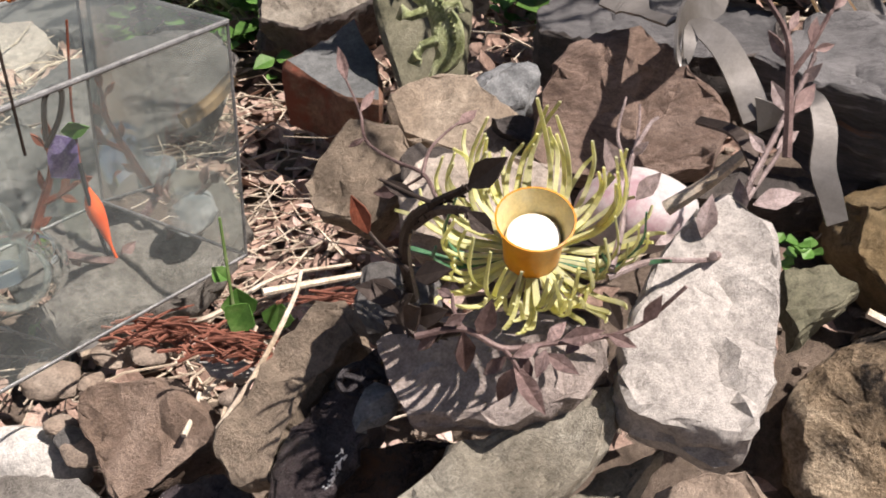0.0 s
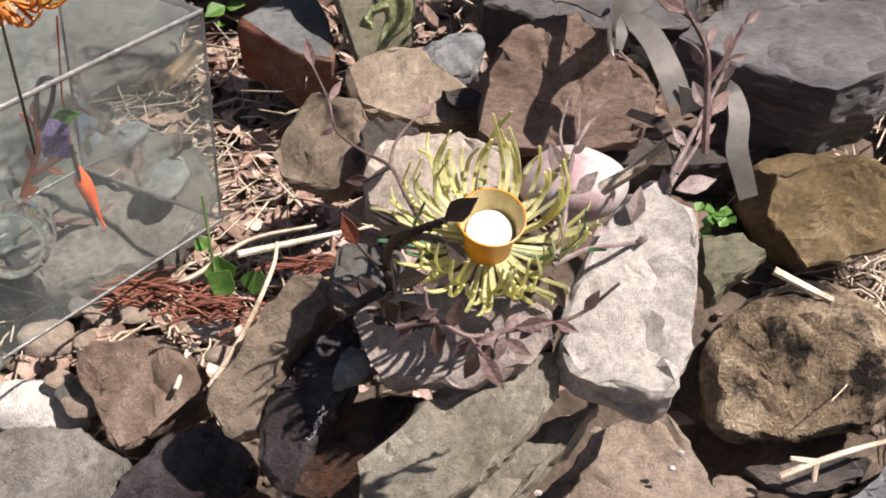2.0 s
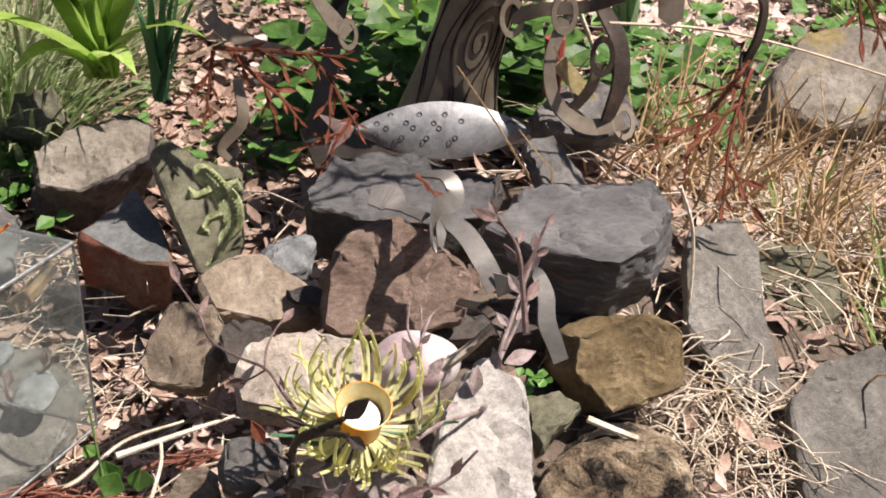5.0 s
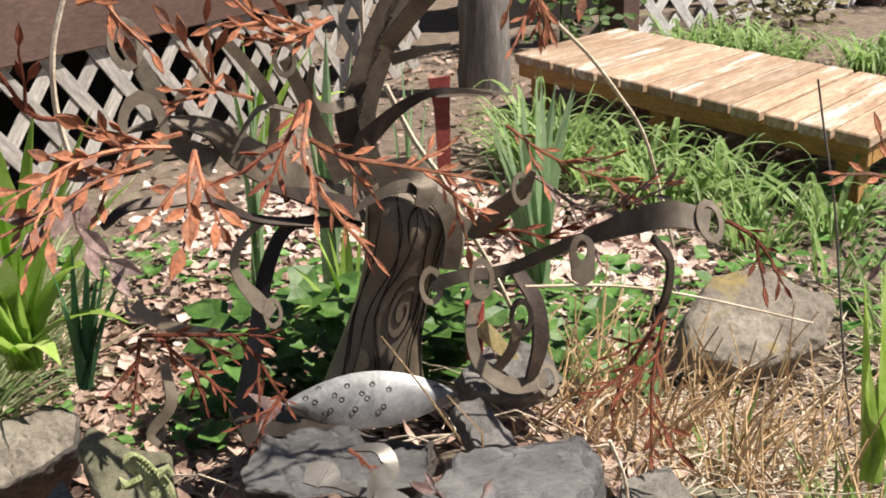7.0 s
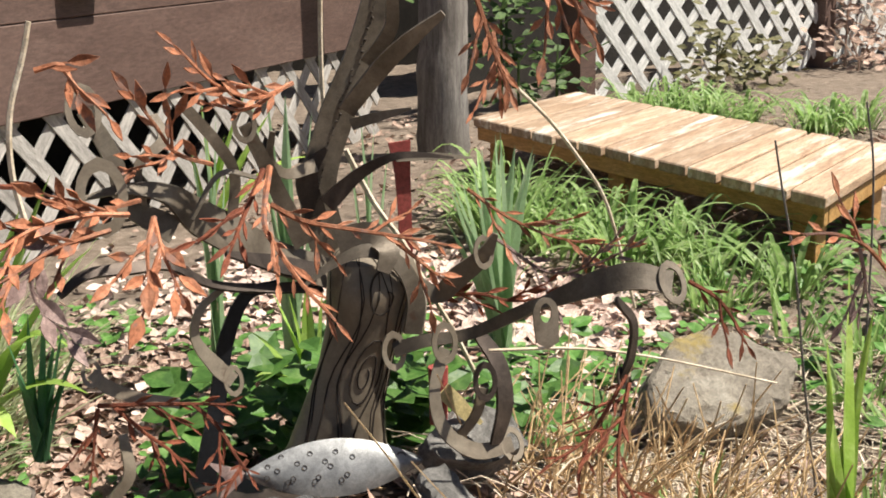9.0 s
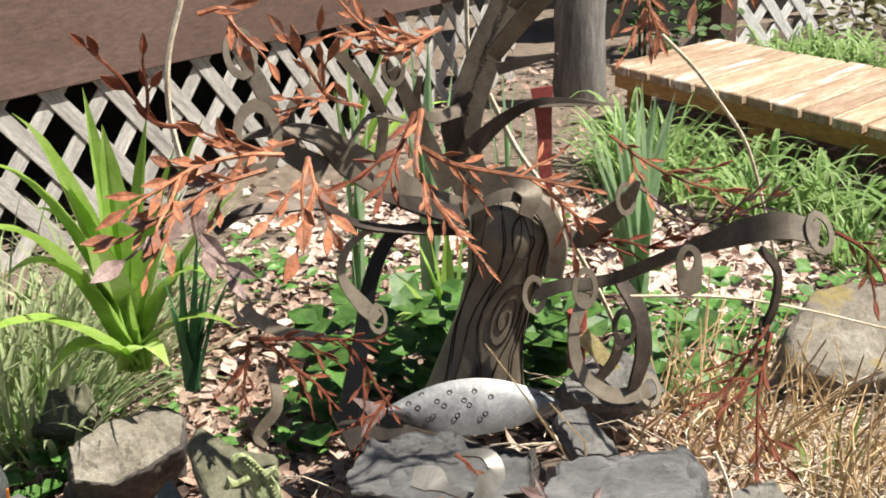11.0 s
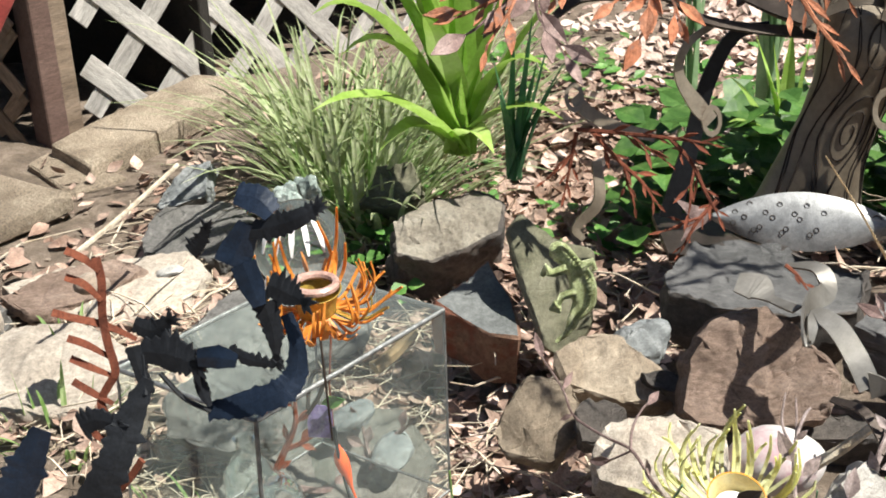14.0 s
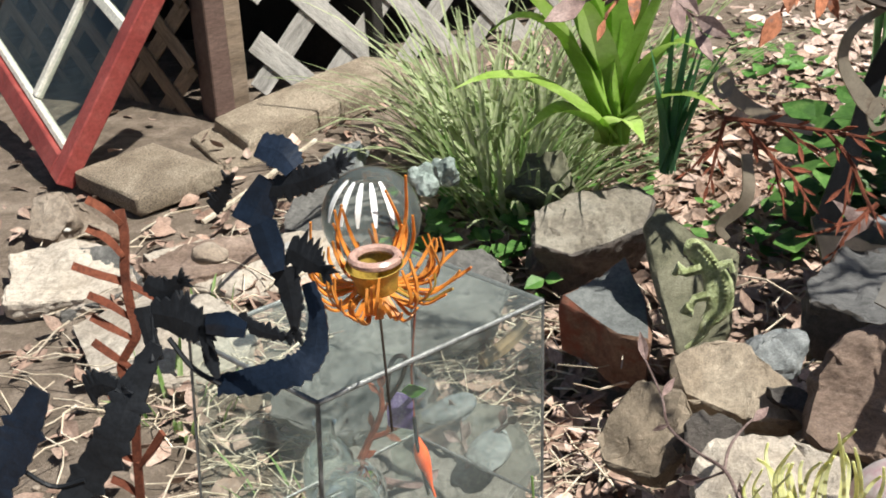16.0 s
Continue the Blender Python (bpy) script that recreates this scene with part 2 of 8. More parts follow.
M_STEEL = surface("oiled_sheet_steel", [(0.12, 0.095, 0.068), (0.215, 0.175, 0.13), (0.33, 0.28, 0.215)], 7, 0.45, 0.12, 0.35, spots=((0.13, 0.075, 0.045), 9, 0.66), spec=0.5, speck=0.14)
M_STEELDARK = surface("dark_burnt_steel", [(0.03, 0.024, 0.02), (0.065, 0.05, 0.042), (0.11, 0.085, 0.07)], 12, 0.5, 0.2, 0.6, speck=0.2)
M_LIMB = surface("brown_forged_steel", [(0.07, 0.054, 0.04), (0.135, 0.108, 0.08), (0.22, 0.185, 0.145)], 9, 0.5, 0.2, 0.35, spots=((0.10, 0.055, 0.035), 14, 0.62), spec=0.5, speck=0.2)
M_ENGRAVE = surface("scorched_groove", [(0.02, 0.014, 0.011), (0.04, 0.028, 0.022)], 30, 0.8, 0.2, 0.2)
M_RUST = surface("orange_rust", [(0.187, 0.061, 0.029), (0.357, 0.140, 0.072), (0.484, 0.238, 0.149)], 22, 0.85, 0.4, 0.1, spread=0.25, spots=((0.21, 0.12, 0.095), 26, 0.54))
M_RUSTDARK = surface("dark_red_rust", [(0.10, 0.028, 0.014), (0.19, 0.055, 0.028), (0.28, 0.09, 0.045)], 22, 0.8, 0.4, 0.15)
M_COPPER = surface("purple_brown_steel", [(0.10, 0.06, 0.054), (0.20, 0.135, 0.122), (0.33, 0.245, 0.225)], 25, 0.5, 0.35, 0.4)
M_FISH = surface("brushed_steel", [(0.13, 0.132, 0.137), (0.24, 0.24, 0.243), (0.37, 0.368, 0.368)], 16, 0.42, 0.12, 0.35, speck=0.2)
M_RIBBON = surface("worn_steel_ribbon", [(0.109, 0.098, 0.086), (0.183, 0.168, 0.148), (0.289, 0.273, 0.254)], 8, 0.4, 0.08, 0.5, speck=0.1)
M_YELLOWTIN = surface("faded_yellow_paint", [(0.45, 0.36, 0.16), (0.58, 0.48, 0.25)], 20, 0.6, 0.1)
M_BLACK = surface("black_painted_steel", [(0.008, 0.009, 0.011), (0.014, 0.015, 0.018), (0.022, 0.024, 0.028)], 6, 0.5, 0.1, 0.0, spec=0.25)
M_BLUEBLK = surface("blue_black_steel", [(0.005, 0.008, 0.015), (0.010, 0.016, 0.030), (0.026, 0.036, 0.060)], 8, 0.28, 0.12, 0.2, spec=0.55)
M_LIZ = surface("green_glazed_cast", [(0.194, 0.219, 0.084), (0.436, 0.486, 0.231), (0.778, 0.788, 0.535)], 60, 0.32, 0.8, 0.1, fine=300)
M_CUP = surface("amber_painted_cup", [(0.54, 0.19, 0.008), (0.70, 0.27, 0.012), (0.78, 0.37, 0.03)], 20, 0.35, 0.1, spots=((0.10, 0.05, 0.02), 130, 0.69), speck=0.1)
M_CUPIN = leafy("yellow_speckled_lining", [(0.80, 0.70, 0.28), (0.87, 0.80, 0.42), (0.90, 0.85, 0.55)], 0.5, 0.35)
M_WAX = surface("white_wax", [(0.84, 0.83, 0.80), (0.90, 0.89, 0.87)], 10, 0.5, 0.05, speck=0.03)
M_PETAL = leafy("yellow_green_petal", [(0.74, 0.74, 0.28), (0.84, 0.83, 0.45), (0.89, 0.88, 0.66)], 0.4, 0.5)
M_PETALG = surface("dark_green_petal", [(0.05, 0.14, 0.07), (0.09, 0.22, 0.12)], 30, 0.4, 0.1)
M_OPETAL = leafy("orange_petal", [(0.62, 0.19, 0.03), (0.80, 0.30, 0.045), (0.85, 0.42, 0.12)], 0.35, 0.25)
M_GOLD = surface("gold_brown_petal", [(0.28, 0.18, 0.03), (0.45, 0.32, 0.07)], 30, 0.4, 0.1, 0.3)
M_LEAD = surface("lead_came", [(0.12, 0.12, 0.12), (0.22, 0.22, 0.215), (0.33, 0.33, 0.32)], 20, 0.45, 0.2, 0.7)
M_GLASS = glass("dusty_pane", haze=0.095)
M_CLEAR = glass("clear_glass", (0.96, 0.98, 0.97), 0.02, 0.08)
M_WINGLASS = glass("old_window_glass", (0.62, 0.68, 0.64), 0.02, 0.03)
M_REDPAINT = surface("red_painted_wood", [(0.20, 0.034, 0.03), (0.30, 0.058, 0.05), (0.38, 0.10, 0.085)], 9, 0.55, 0.3, spots=((0.16, 0.05, 0.045), 14, 0.64))
M_CREAM = surface("cream_painted_wood", [(0.60, 0.56, 0.47), (0.72, 0.69, 0.60), (0.78, 0.75, 0.67)], 9, 0.6, 0.2)
M_DRY = surface("dry_straw", [(0.396, 0.308, 0.209), (0.605, 0.506, 0.385), (0.792, 0.715, 0.594)], 15, 0.8, 0.2, spread=0.25)
M_DRYB = surface("brown_dead_stems", [(0.27, 0.165, 0.08), (0.43, 0.295, 0.16), (0.57, 0.43, 0.26)], 15, 0.8, 0.2, spread=0.25)
M_LITTER = surface("fallen_leaves", [(0.20, 0.12, 0.085), (0.36, 0.245, 0.19), (0.55, 0.42, 0.35)], 9, 0.8, 0.3, spread=0.3)
M_PALELITTER = surface("bleached_pink_leaves", [(0.36, 0.235, 0.19), (0.55, 0.41, 0.35), (0.70, 0.58, 0.51)], 9, 0.8, 0.3, spread=0.3)
M_BLADE = leafy("grass_blade", [(0.166, 0.297, 0.069), (0.318, 0.473, 0.155), (0.536, 0.605, 0.336)])
M_PALEGRASS = leafy("pale_grass", [(0.30, 0.42, 0.16), (0.53, 0.60, 0.32), (0.76, 0.74, 0.55)], 0.6, 0.45)
M_LILY = leafy("bright_lily_leaf", [(0.246, 0.403, 0.056), (0.381, 0.560, 0.112), (0.538, 0.683, 0.246)], 0.4, 0.5, 12)
M_IRIS = leafy("blue_green_leaf", [(0.045, 0.13, 0.06), (0.08, 0.19, 0.09), (0.13, 0.26, 0.13)], 0.4, 0.35, 12)
M_PALEIRIS = leafy("pale_iris_leaf", [(0.253, 0.391, 0.196), (0.380, 0.529, 0.299), (0.517, 0.644, 0.414)], 0.45, 0.4, 12)
M_COVER = leafy("ground_cover_leaf", [(0.066, 0.180, 0.034), (0.144, 0.300, 0.066), (0.300, 0.468, 0.156)], 0.4, 0.4)
M_DEEP = leafy("deep_green_leaf", [(0.051, 0.132, 0.025), (0.109, 0.231, 0.048), (0.228, 0.362, 0.103)], 0.4, 0.35)
M_FARLEAF = leafy("background_foliage", [(0.05, 0.11, 0.03), (0.11, 0.19, 0.05), (0.2, 0.28, 0.09)], 0.6, 0.35)
M_OLIVESHRUB = leafy("olive_shrub_leaf", [(0.10, 0.10, 0.04), (0.20, 0.19, 0.08), (0.32, 0.27, 0.14)], 0.6, 0.35)
M_ORANGELURE = surface("orange_lure_paint", [(0.78, 0.10, 0.02), (0.85, 0.16, 0.04)], 20, 0.2, 0.03, spec=0.6, speck=0.05)
M_PURPLE = surface("purple_foil", [(0.10, 0.07, 0.20), (0.20, 0.15, 0.33), (0.34, 0.30, 0.45)], 30, 0.3, 0.15, 0.2)
M_CINN = surface("shredded_red_bark", [(0.15, 0.05, 0.03), (0.26, 0.10, 0.065), (0.38, 0.18, 0.125)], 30, 0.85, 0.6, stretch=(0.3, 1, 1))
M_GRATE = surface("blackened_iron", [(0.025, 0.022, 0.024), (0.05, 0.045, 0.048), (0.09, 0.08, 0.085)], 40, 0.55, 0.4, 0.4)
M_CREAMST = surface("cream_stone", [(0.30, 0.25, 0.20), (0.42, 0.36, 0.30), (0.52, 0.46, 0.39)], 9, 0.85, 0.5)
M_ROSE = surface("rose_glazed_ring", [(0.42, 0.25, 0.2), (0.55, 0.36, 0.3)], 20, 0.25, 0.05, spec=0.6)
M_PINK = surface("pink_white_stone", [(0.46, 0.42, 0.395), (0.57, 0.53, 0.505), (0.64, 0.60, 0.58)], 6, 0.55, 0.15, spots=((0.40, 0.25, 0.27), 4.5, 0.495), speck=0.1)
M_CRYSTAL = surface("pale_green_glass_slag", [(0.154, 0.189, 0.168), (0.266, 0.308, 0.280), (0.385, 0.420, 0.392)], 30, 0.15, 0.5, spec=0.8)

M_ROSETWIG = surface("rose_brown_steel", [(0.16, 0.115, 0.105), (0.29, 0.225, 0.21), (0.42, 0.35, 0.335)], 30, 0.55, 0.35, 0.25)
M_WETMAUVE = surface("wet_mauve_slate", [(0.020, 0.015, 0.015), (0.053, 0.042, 0.043), (0.111, 0.094, 0.099)], 10, 0.14, 0.9, spec=0.8, spots=((0.11, 0.05, 0.03), 6, 0.6))
M_WETORANGE = surface("wet_rust_stone", [(0.03, 0.014, 0.008), (0.11, 0.052, 0.026), (0.21, 0.11, 0.06)], 10, 0.18, 0.9, spec=0.8, stretch=(1, 0.5, 1))
# near-white colour that paints in the sparkle of the water
M_GLINT = surface("bright_water_drops", [(0.75, 0.76, 0.77), (0.88, 0.88, 0.88)], 40, 0.05, 0.05, spec=1.0)

# ---- builders ----


def part(name, bm, mat, parent=None, label="", smooth=False, at=None):
    """Link a bmesh as one mesh object, under parent if there is one."""
    me = bpy.data.meshes.new(name)
    if smooth:
        for f in bm.faces:
            f.smooth = True
        bm.normal_update()
        for e in bm.edges:
            if len(e.link_faces) == 2 and e.calc_face_angle(0) > 0.62:
                e.smooth = False
    bm.to_mesh(me)
    bm.free()
    me.materials.append(mat)
    ob = new(name, me)
    if at is not None:
        ob.matrix_world = at
    if parent is not None:
        ob.parent = parent
    if label:
        ob["label"] = label
    return ob


def empty(name, label, category, at=(0, 0, 0), group=""):
    ob = new(name)
    ob.location = at
    bpy.context.view_layer.update()
    return tagged(ob, label, category, group)


def recenter(ob):
    """Move a mesh's origin to its middle."""
    me = ob.data
    c = sum((v.co for v in me.vertices), Vector()) / max(1, len(me.vertices))
    me.transform(Matrix.Translation(-c))
    ob.location = Vector(ob.location) + c
    return ob


def frame_of(tilt, az):
    a, b = radians(az), radians(tilt)
    n = Vector((math.sin(a) * math.cos(b), -math.cos(a) * math.cos(b), math.sin(b)))
    u = Vector((math.cos(a), math.sin(a), 0))
    v = n.cross(u)
    return Matrix((u, v, n)).transposed()


def stone(label, c, tilt, az, outline, thick, mat, rough=0.012, bevel=0.005, taper=0.9, cut=0.016, seed=1, name="rock", group="rockery stones", round_=0.25, side=None):
    """A broken stone: a flat face of this outline, facing tilt degrees up, with a body behind it; edges chipped, faces uneven."""
    bm = bmesh.new()
    n = len(outline)
    mx = sum(p[0] for p in outline) / n
    my = sum(p[1] for p in outline) / n
    top = [bm.verts.new((p[0], p[1], 0)) for p in outline]
    mid = [bm.verts.new((mx + (p[0] - mx) * 1.03, my + (p[1] - my) * 1.03, -thick * 0.5)) for p in outline]
    low = [bm.verts.new((mx + (p[0] - mx) * taper, my + (p[1] - my) * taper, -thick)) for p in outline]
    bm.faces.new(top)
    bm.faces.new(low[::-1])
    for a, b in ((top, mid), (mid, low)):
        for k in range(n):
            bm.faces.new((a[k], b[k], b[(k + 1) % n], a[(k + 1) % n])).material_index = 1 if side else 0
    size = max(max(p[0] for p in outline) - min(p[0] for p in outline), max(p[1] for p in outline) - min(p[1] for p in outline), thick)
    bmesh.ops.bevel(bm, geom=bm.edges[:], offset=min(bevel, 0.12 * size), segments=1, profile=0.7, affect="EDGES", clamp_overlap=True, material=-1)
    bmesh.ops.triangulate(bm, faces=bm.faces[:])
    cut = max(cut * 0.7, size / 34)
    for _ in range(5):
        long = [e for e in bm.edges if e.calc_length() > cut * 1.5]
        if not long:
            break
        bmesh.ops.subdivide_edges(bm, edges=long, cuts=1)
        bmesh.ops.triangulate(bm, faces=[f for f in bm.faces if len(f.verts) > 3])
    bm.normal_update()
    o = Vector((seed * 3.7, seed * 1.9, seed * 5.3))
    moves = []
    for v in bm.verts:
        q = v.co + o
        d = noise.noise(q * (2.2 / size)) * 0.07 * size * (0.45 + round_)
        w = noise.noise(q * 14 + Vector((9, 2, 5)))
        d += rough * (0.6 * w + 0.45 * (abs(noise.noise(q * 33)) - 0.2) + 0.25 * noise.noise(q * 75))
        vor = noise.voronoi(q * (7.0 / max(size, 0.08)))[0]
        d -= rough * 1.6 * max(0.0, 0.22 - (vor[1] - vor[0]))
        step = noise.cell(Vector((q.x * 9, q.y * 9, q.z * 30)))
        d += rough * 0.35 * (step - 0.5)
        moves.append(v.normal * d)
    for v, m in zip(bm.verts, moves):
        v.co += m
    bmesh.ops.recalc_face_normals(bm, faces=bm.faces[:])
    ob = part(name, bm, mat, smooth=True, at=Matrix.Translation(c) @ frame_of(tilt, az).to_4x4())
    if side:
        ob.data.materials.append(side)
    tagged(ob, label, "rock", group)
    return ob


def pebble_mesh(rx, ry, rz, seed, sub=2, amp=0.18):
    bm = bmesh.new()
    bmesh.ops.create_icosphere(bm, subdivisions=sub, radius=1.0)
    o = Vector((seed * 2.3, seed * 7.1, seed * 0.7))
    for v in bm.verts:
        k = 1 + amp * noise.noise(v.co * 1.1 + o) + amp * 0.4 * noise.noise(v.co * 3 + o)
        v.co = Vector((v.co.x * rx * k, v.co.y * ry * k, v.co.z * rz * k))
    return bm


def tube(bm, pts, r0, r1=None, sides=6, cap=True):
    """A tapered round bar along points."""
    r1 = r0 if r1 is None else r1
    pts = [Vector(p) for p in pts]
    rings = []
    side = None
    for i, p in enumerate(pts):
        d = (pts[min(i + 1, len(pts) - 1)] - pts[max(i - 1, 0)]).normalized()
        if side is None or abs(side.dot(d)) > 0.98:
            side = d.orthogonal().normalized()
        side = (side - d * side.dot(d)).normalized()
        other = d.cross(side)
        r = r0 + (r1 - r0) * i / max(1, len(pts) - 1)
        rings.append([bm.verts.new(p + (side * math.cos(a) + other * math.sin(a)) * r) for a in (2 * math.pi * k / sides for k in range(sides))])
    for a, b in zip(rings, rings[1:]):
        for k in range(sides):
            bm.faces.new((a[k], a[(k + 1) % sides], b[(k + 1) % sides], b[k]))
    if cap:
        bm.faces.new(rings[0][::-1])
        bm.faces.new(rings[-1])
    return bm


def curve_pts(pts, n=6):
    """Catmull-Rom through the points."""
    p = [Vector(q) for q in pts]
    p = [p[0] * 2 - p[1]] + p + [p[-1] * 2 - p[-2]]
    out = []
    for i in range(1, len(p) - 2):
        for k in range(n):
            t = k / n
            out.append(0.5 * ((2 * p[i]) + (p[i + 1] - p[i - 1]) * t + (2 * p[i - 1] - 5 * p[i] + 4 * p[i + 1] - p[i + 2]) * t * t + (3 * p[i] - p[i - 1] - 3 * p[i + 1] + p[i + 2]) * t ** 3))
    out.append(p[-2])
    return out


def strip(bm, pts, widths, normal, thick=0.003, n=5):
    """A bent flat bar through pts; widths at the points; normal: which way its face looks (one, or one a point)."""
    c = curve_pts(pts, n)
    m = len(pts)
    rows = []
    for i, p in enumerate(c):
        d = (c[min(i + 1, len(c) - 1)] - c[max(i - 1, 0)]).normalized()
        s = i / n
        k = min(int(s), m - 2)
        f = s - k
        w = widths[k] * (1 - f) + widths[k + 1] * f
        nn = Vector(normal[k]).lerp(Vector(normal[k + 1]), f) if isinstance(normal[0], (tuple, list)) else Vector(normal)
        nn = (nn - d * nn.dot(d)).normalized()
        s_ = d.cross(nn)
        rows.append([bm.verts.new(p + s_ * (w / 2) * a + nn * (thick / 2) * b) for a, b in ((-1, -1), (1, -1), (1, 1), (-1, 1))])
    for a, b in zip(rows, rows[1:]):
        for k in range(4):
            bm.faces.new((a[k], a[(k + 1) % 4], b[(k + 1) % 4], b[k]))
    bm.faces.new(rows[0][::-1])
    bm.faces.new(rows[-1])
    return bm


def plate(bm, outline, thick, m, hole=None):
    """A cut plate: outline in its own plane, with one round hole (x, y, r) if given; m: its pose."""
    n = len(outline)
    if hole:
        hx, hy, hr, hs = hole
        cnt = 16
        area = sum(outline[k][0] * outline[(k + 1) % n][1] - outline[(k + 1) % n][0] * outline[k][1] for k in range(n))
        if area < 0:
            outline = outline[::-1]
        per = []
        for k in range(cnt):
            a = 2 * math.pi * k / cnt
            dx, dy = math.cos(a), math.sin(a)
            best = None
            for j in range(n):
                x1, y1 = outline[j][0] - hx, outline[j][1] - hy
                x2, y2 = outline[(j + 1) % n][0] - hx, outline[(j + 1) % n][1] - hy
                den = dx * (y2 - y1) - dy * (x2 - x1)
                if abs(den) < 1e-12:
                    continue
                t = (x1 * (y2 - y1) - y1 * (x2 - x1)) / den
                s = (x1 * dy - y1 * dx) / den
                if t > 0 and -1e-6 <= s <= 1 + 1e-6 and (best is None or t > best):
                    best = t
            per.append((hx + dx * (best or hr * 1.5), hy + dy * (best or hr * 1.5)))
        inner = [(hx + hr * math.cos(2 * math.pi * k / cnt), hy + hr * hs * math.sin(2 * math.pi * k / cnt)) for k in range(cnt)]
        lay = []
        for z in (thick / 2, -thick / 2):
            lay.append(([bm.verts.new(m @ Vector((*p, z))) for p in per], [bm.verts.new(m @ Vector((*p, z))) for p in inner]))
        for k in range(cnt):
            j = (k + 1) % cnt
            (o1, i1), (o2, i2) = lay
            bm.faces.new((o1[k], o1[j], i1[j], i1[k]))
            bm.faces.new((o2[j], o2[k], i2[k], i2[j]))
            bm.faces.new((o1[k], o2[k], o2[j], o1[j]))
            bm.faces.new((i1[j], i2[j], i2[k], i1[k]))
        return bm
    a = [bm.verts.new(m @ Vector((*p, thick / 2))) for p in outline]
    b = [bm.verts.new(m @ Vector((*p, -thick / 2))) for p in outline]
    fs = [bm.faces.new(a), bm.faces.new(b[::-1])]
    for k in range(n):
        bm.faces.new((a[k], b[k], b[(k + 1) % n], a[(k + 1) % n]))
    bmesh.ops.triangulate(bm, faces=fs)
    return bm


def box(bm, lo, hi, m=Matrix()):
    v = [bm.verts.new(m @ Vector((x, y, z))) for x in (lo[0], hi[0]) for y in (lo[1], hi[1]) for z in (lo[2], hi[2])]
    for q in ((0, 1, 3, 2), (4, 6, 7, 5), (0, 4, 5, 1), (2, 3, 7, 6), (0, 2, 6, 4), (1, 5, 7, 3)):
        bm.faces.new([v[k] for k in q])
    return bm


def board(name, lo, hi, m, mat, parent, bev=0.004, label=""):
    bm = box(bmesh.new(), lo, hi)
    bmesh.ops.bevel(bm, geom=bm.edges[:], offset=bev, segments=1, affect="EDGES")
    ob = part(name, bm, mat, None, label, at=m)
    if parent is not None:
        ob.parent = parent
        ob.matrix_parent_inverse = parent.matrix_world.inverted()
    return ob


def blade(bm, base, tip, width, droop, nrm=None, seg=6, fold=0.25, point=0.75):
    """A strap leaf from base to tip, arching by droop, creased along its middle."""
    base, tip = Vector(base), Vector(tip)
    ax = tip - base
    side = ax.cross(Vector((0, 0, 1)))
    if nrm is not None:
        side = Vector(nrm).cross(ax)
    if side.length < 1e-5:
        side = Vector((1, 0, 0))
    side.normalize()
    rows = []
    for i in range(seg + 1):
        t = i / seg
        c = base + ax * t + Vector((0, 0, droop * 4 * t * (1 - t)))
        w = width * (0.55 + 0.45 * math.sin(math.pi * min(1, t * 1.3 + 0.1))) * (1 if t < point else max(0.03, (1 - t) / (1 - point)))
        up = side.cross(ax).normalized() * w * fold
        rows.append([bm.verts.new(c - side * w / 2 + up), bm.verts.new(c), bm.verts.new(c + side * w / 2 + up)])
    for a, b in zip(rows, rows[1:]):
        bm.faces.new((a[0], a[1], b[1], b[0]))
        bm.faces.new((a[1], a[2], b[2], b[1]))
    return bm


def leaf_shape(bm, base, d, nrm, length, width, thick=0.0012, curl=0.0):
    """A pointed leaf of sheet metal or tissue from base along d."""
    d, nrm = Vector(d).normalized(), Vector(nrm)
    nrm = (nrm - d * nrm.dot(d)).normalized()
    s = d.cross(nrm)
    prof = ((0, 0.06), (0.18, 0.55), (0.4, 1.0), (0.65, 0.8), (0.85, 0.35), (1.0, 0.02))
    up, dn = [], []
    for t, w in prof:
        c = Vector(base) + d * (length * t) + nrm * (curl * length * t * t)
        for lst, k in ((up, 1), (dn, -1)):
            lst.append([bm.verts.new(c + s * (width / 2 * w * q) + nrm * (k * thick / 2 + (0.12 * width * w if q else 0))) for q in (-1, 0, 1)])
    for a, b in zip(up, up[1:]):
        for k in range(2):
            bm.faces.new((a[k], a[k + 1], b[k + 1], b[k]))
    for a, b in zip(dn, dn[1:]):
        for k in range(2):
            bm.faces.new((a[k + 1], a[k], b[k], b[k + 1]))
    for i in range(len(prof) - 1):
        bm.faces.new((up[i][0], up[i + 1][0], dn[i + 1][0], dn[i][0]))
        bm.faces.new((up[i + 1][2], up[i][2], dn[i][2], dn[i + 1][2]))
    return bm


def zg(x, y):
    """Height of the ground."""
    m = 0.26 * math.exp(-(((x - 0.45) / 0.55) ** 2) - ((y - 1.85) / 0.6) ** 2)
    m += 0.13 * math.exp(-(((x - 0.2) / 0.24) ** 2) - ((y - 1.25) / 0.24) ** 2)
    m -= 0.10 * math.exp(-(((x - 0.12) / 0.34) ** 2) - ((y - 0.93) / 0.15) ** 2)
    m -= 0.30 * math.exp(-(((x - 0.31) / 0.10) ** 2) - ((y - 1.03) / 0.12) ** 2)
    m -= 0.20 * math.exp(-(((x + 0.13) / 0.09) ** 2) - ((y - 0.99) / 0.09) ** 2)
    m -= 0.06 * math.exp(-(((x + 0.3) / 0.35) ** 2) - ((y - 1.85) / 0.5) ** 2)
    return -0.17 + m + 0.02 * noise.noise(Vector((x * 1.7, y * 1.7, 0))) + 0.012 * noise.noise(Vector((x * 6, y * 6, 3)))


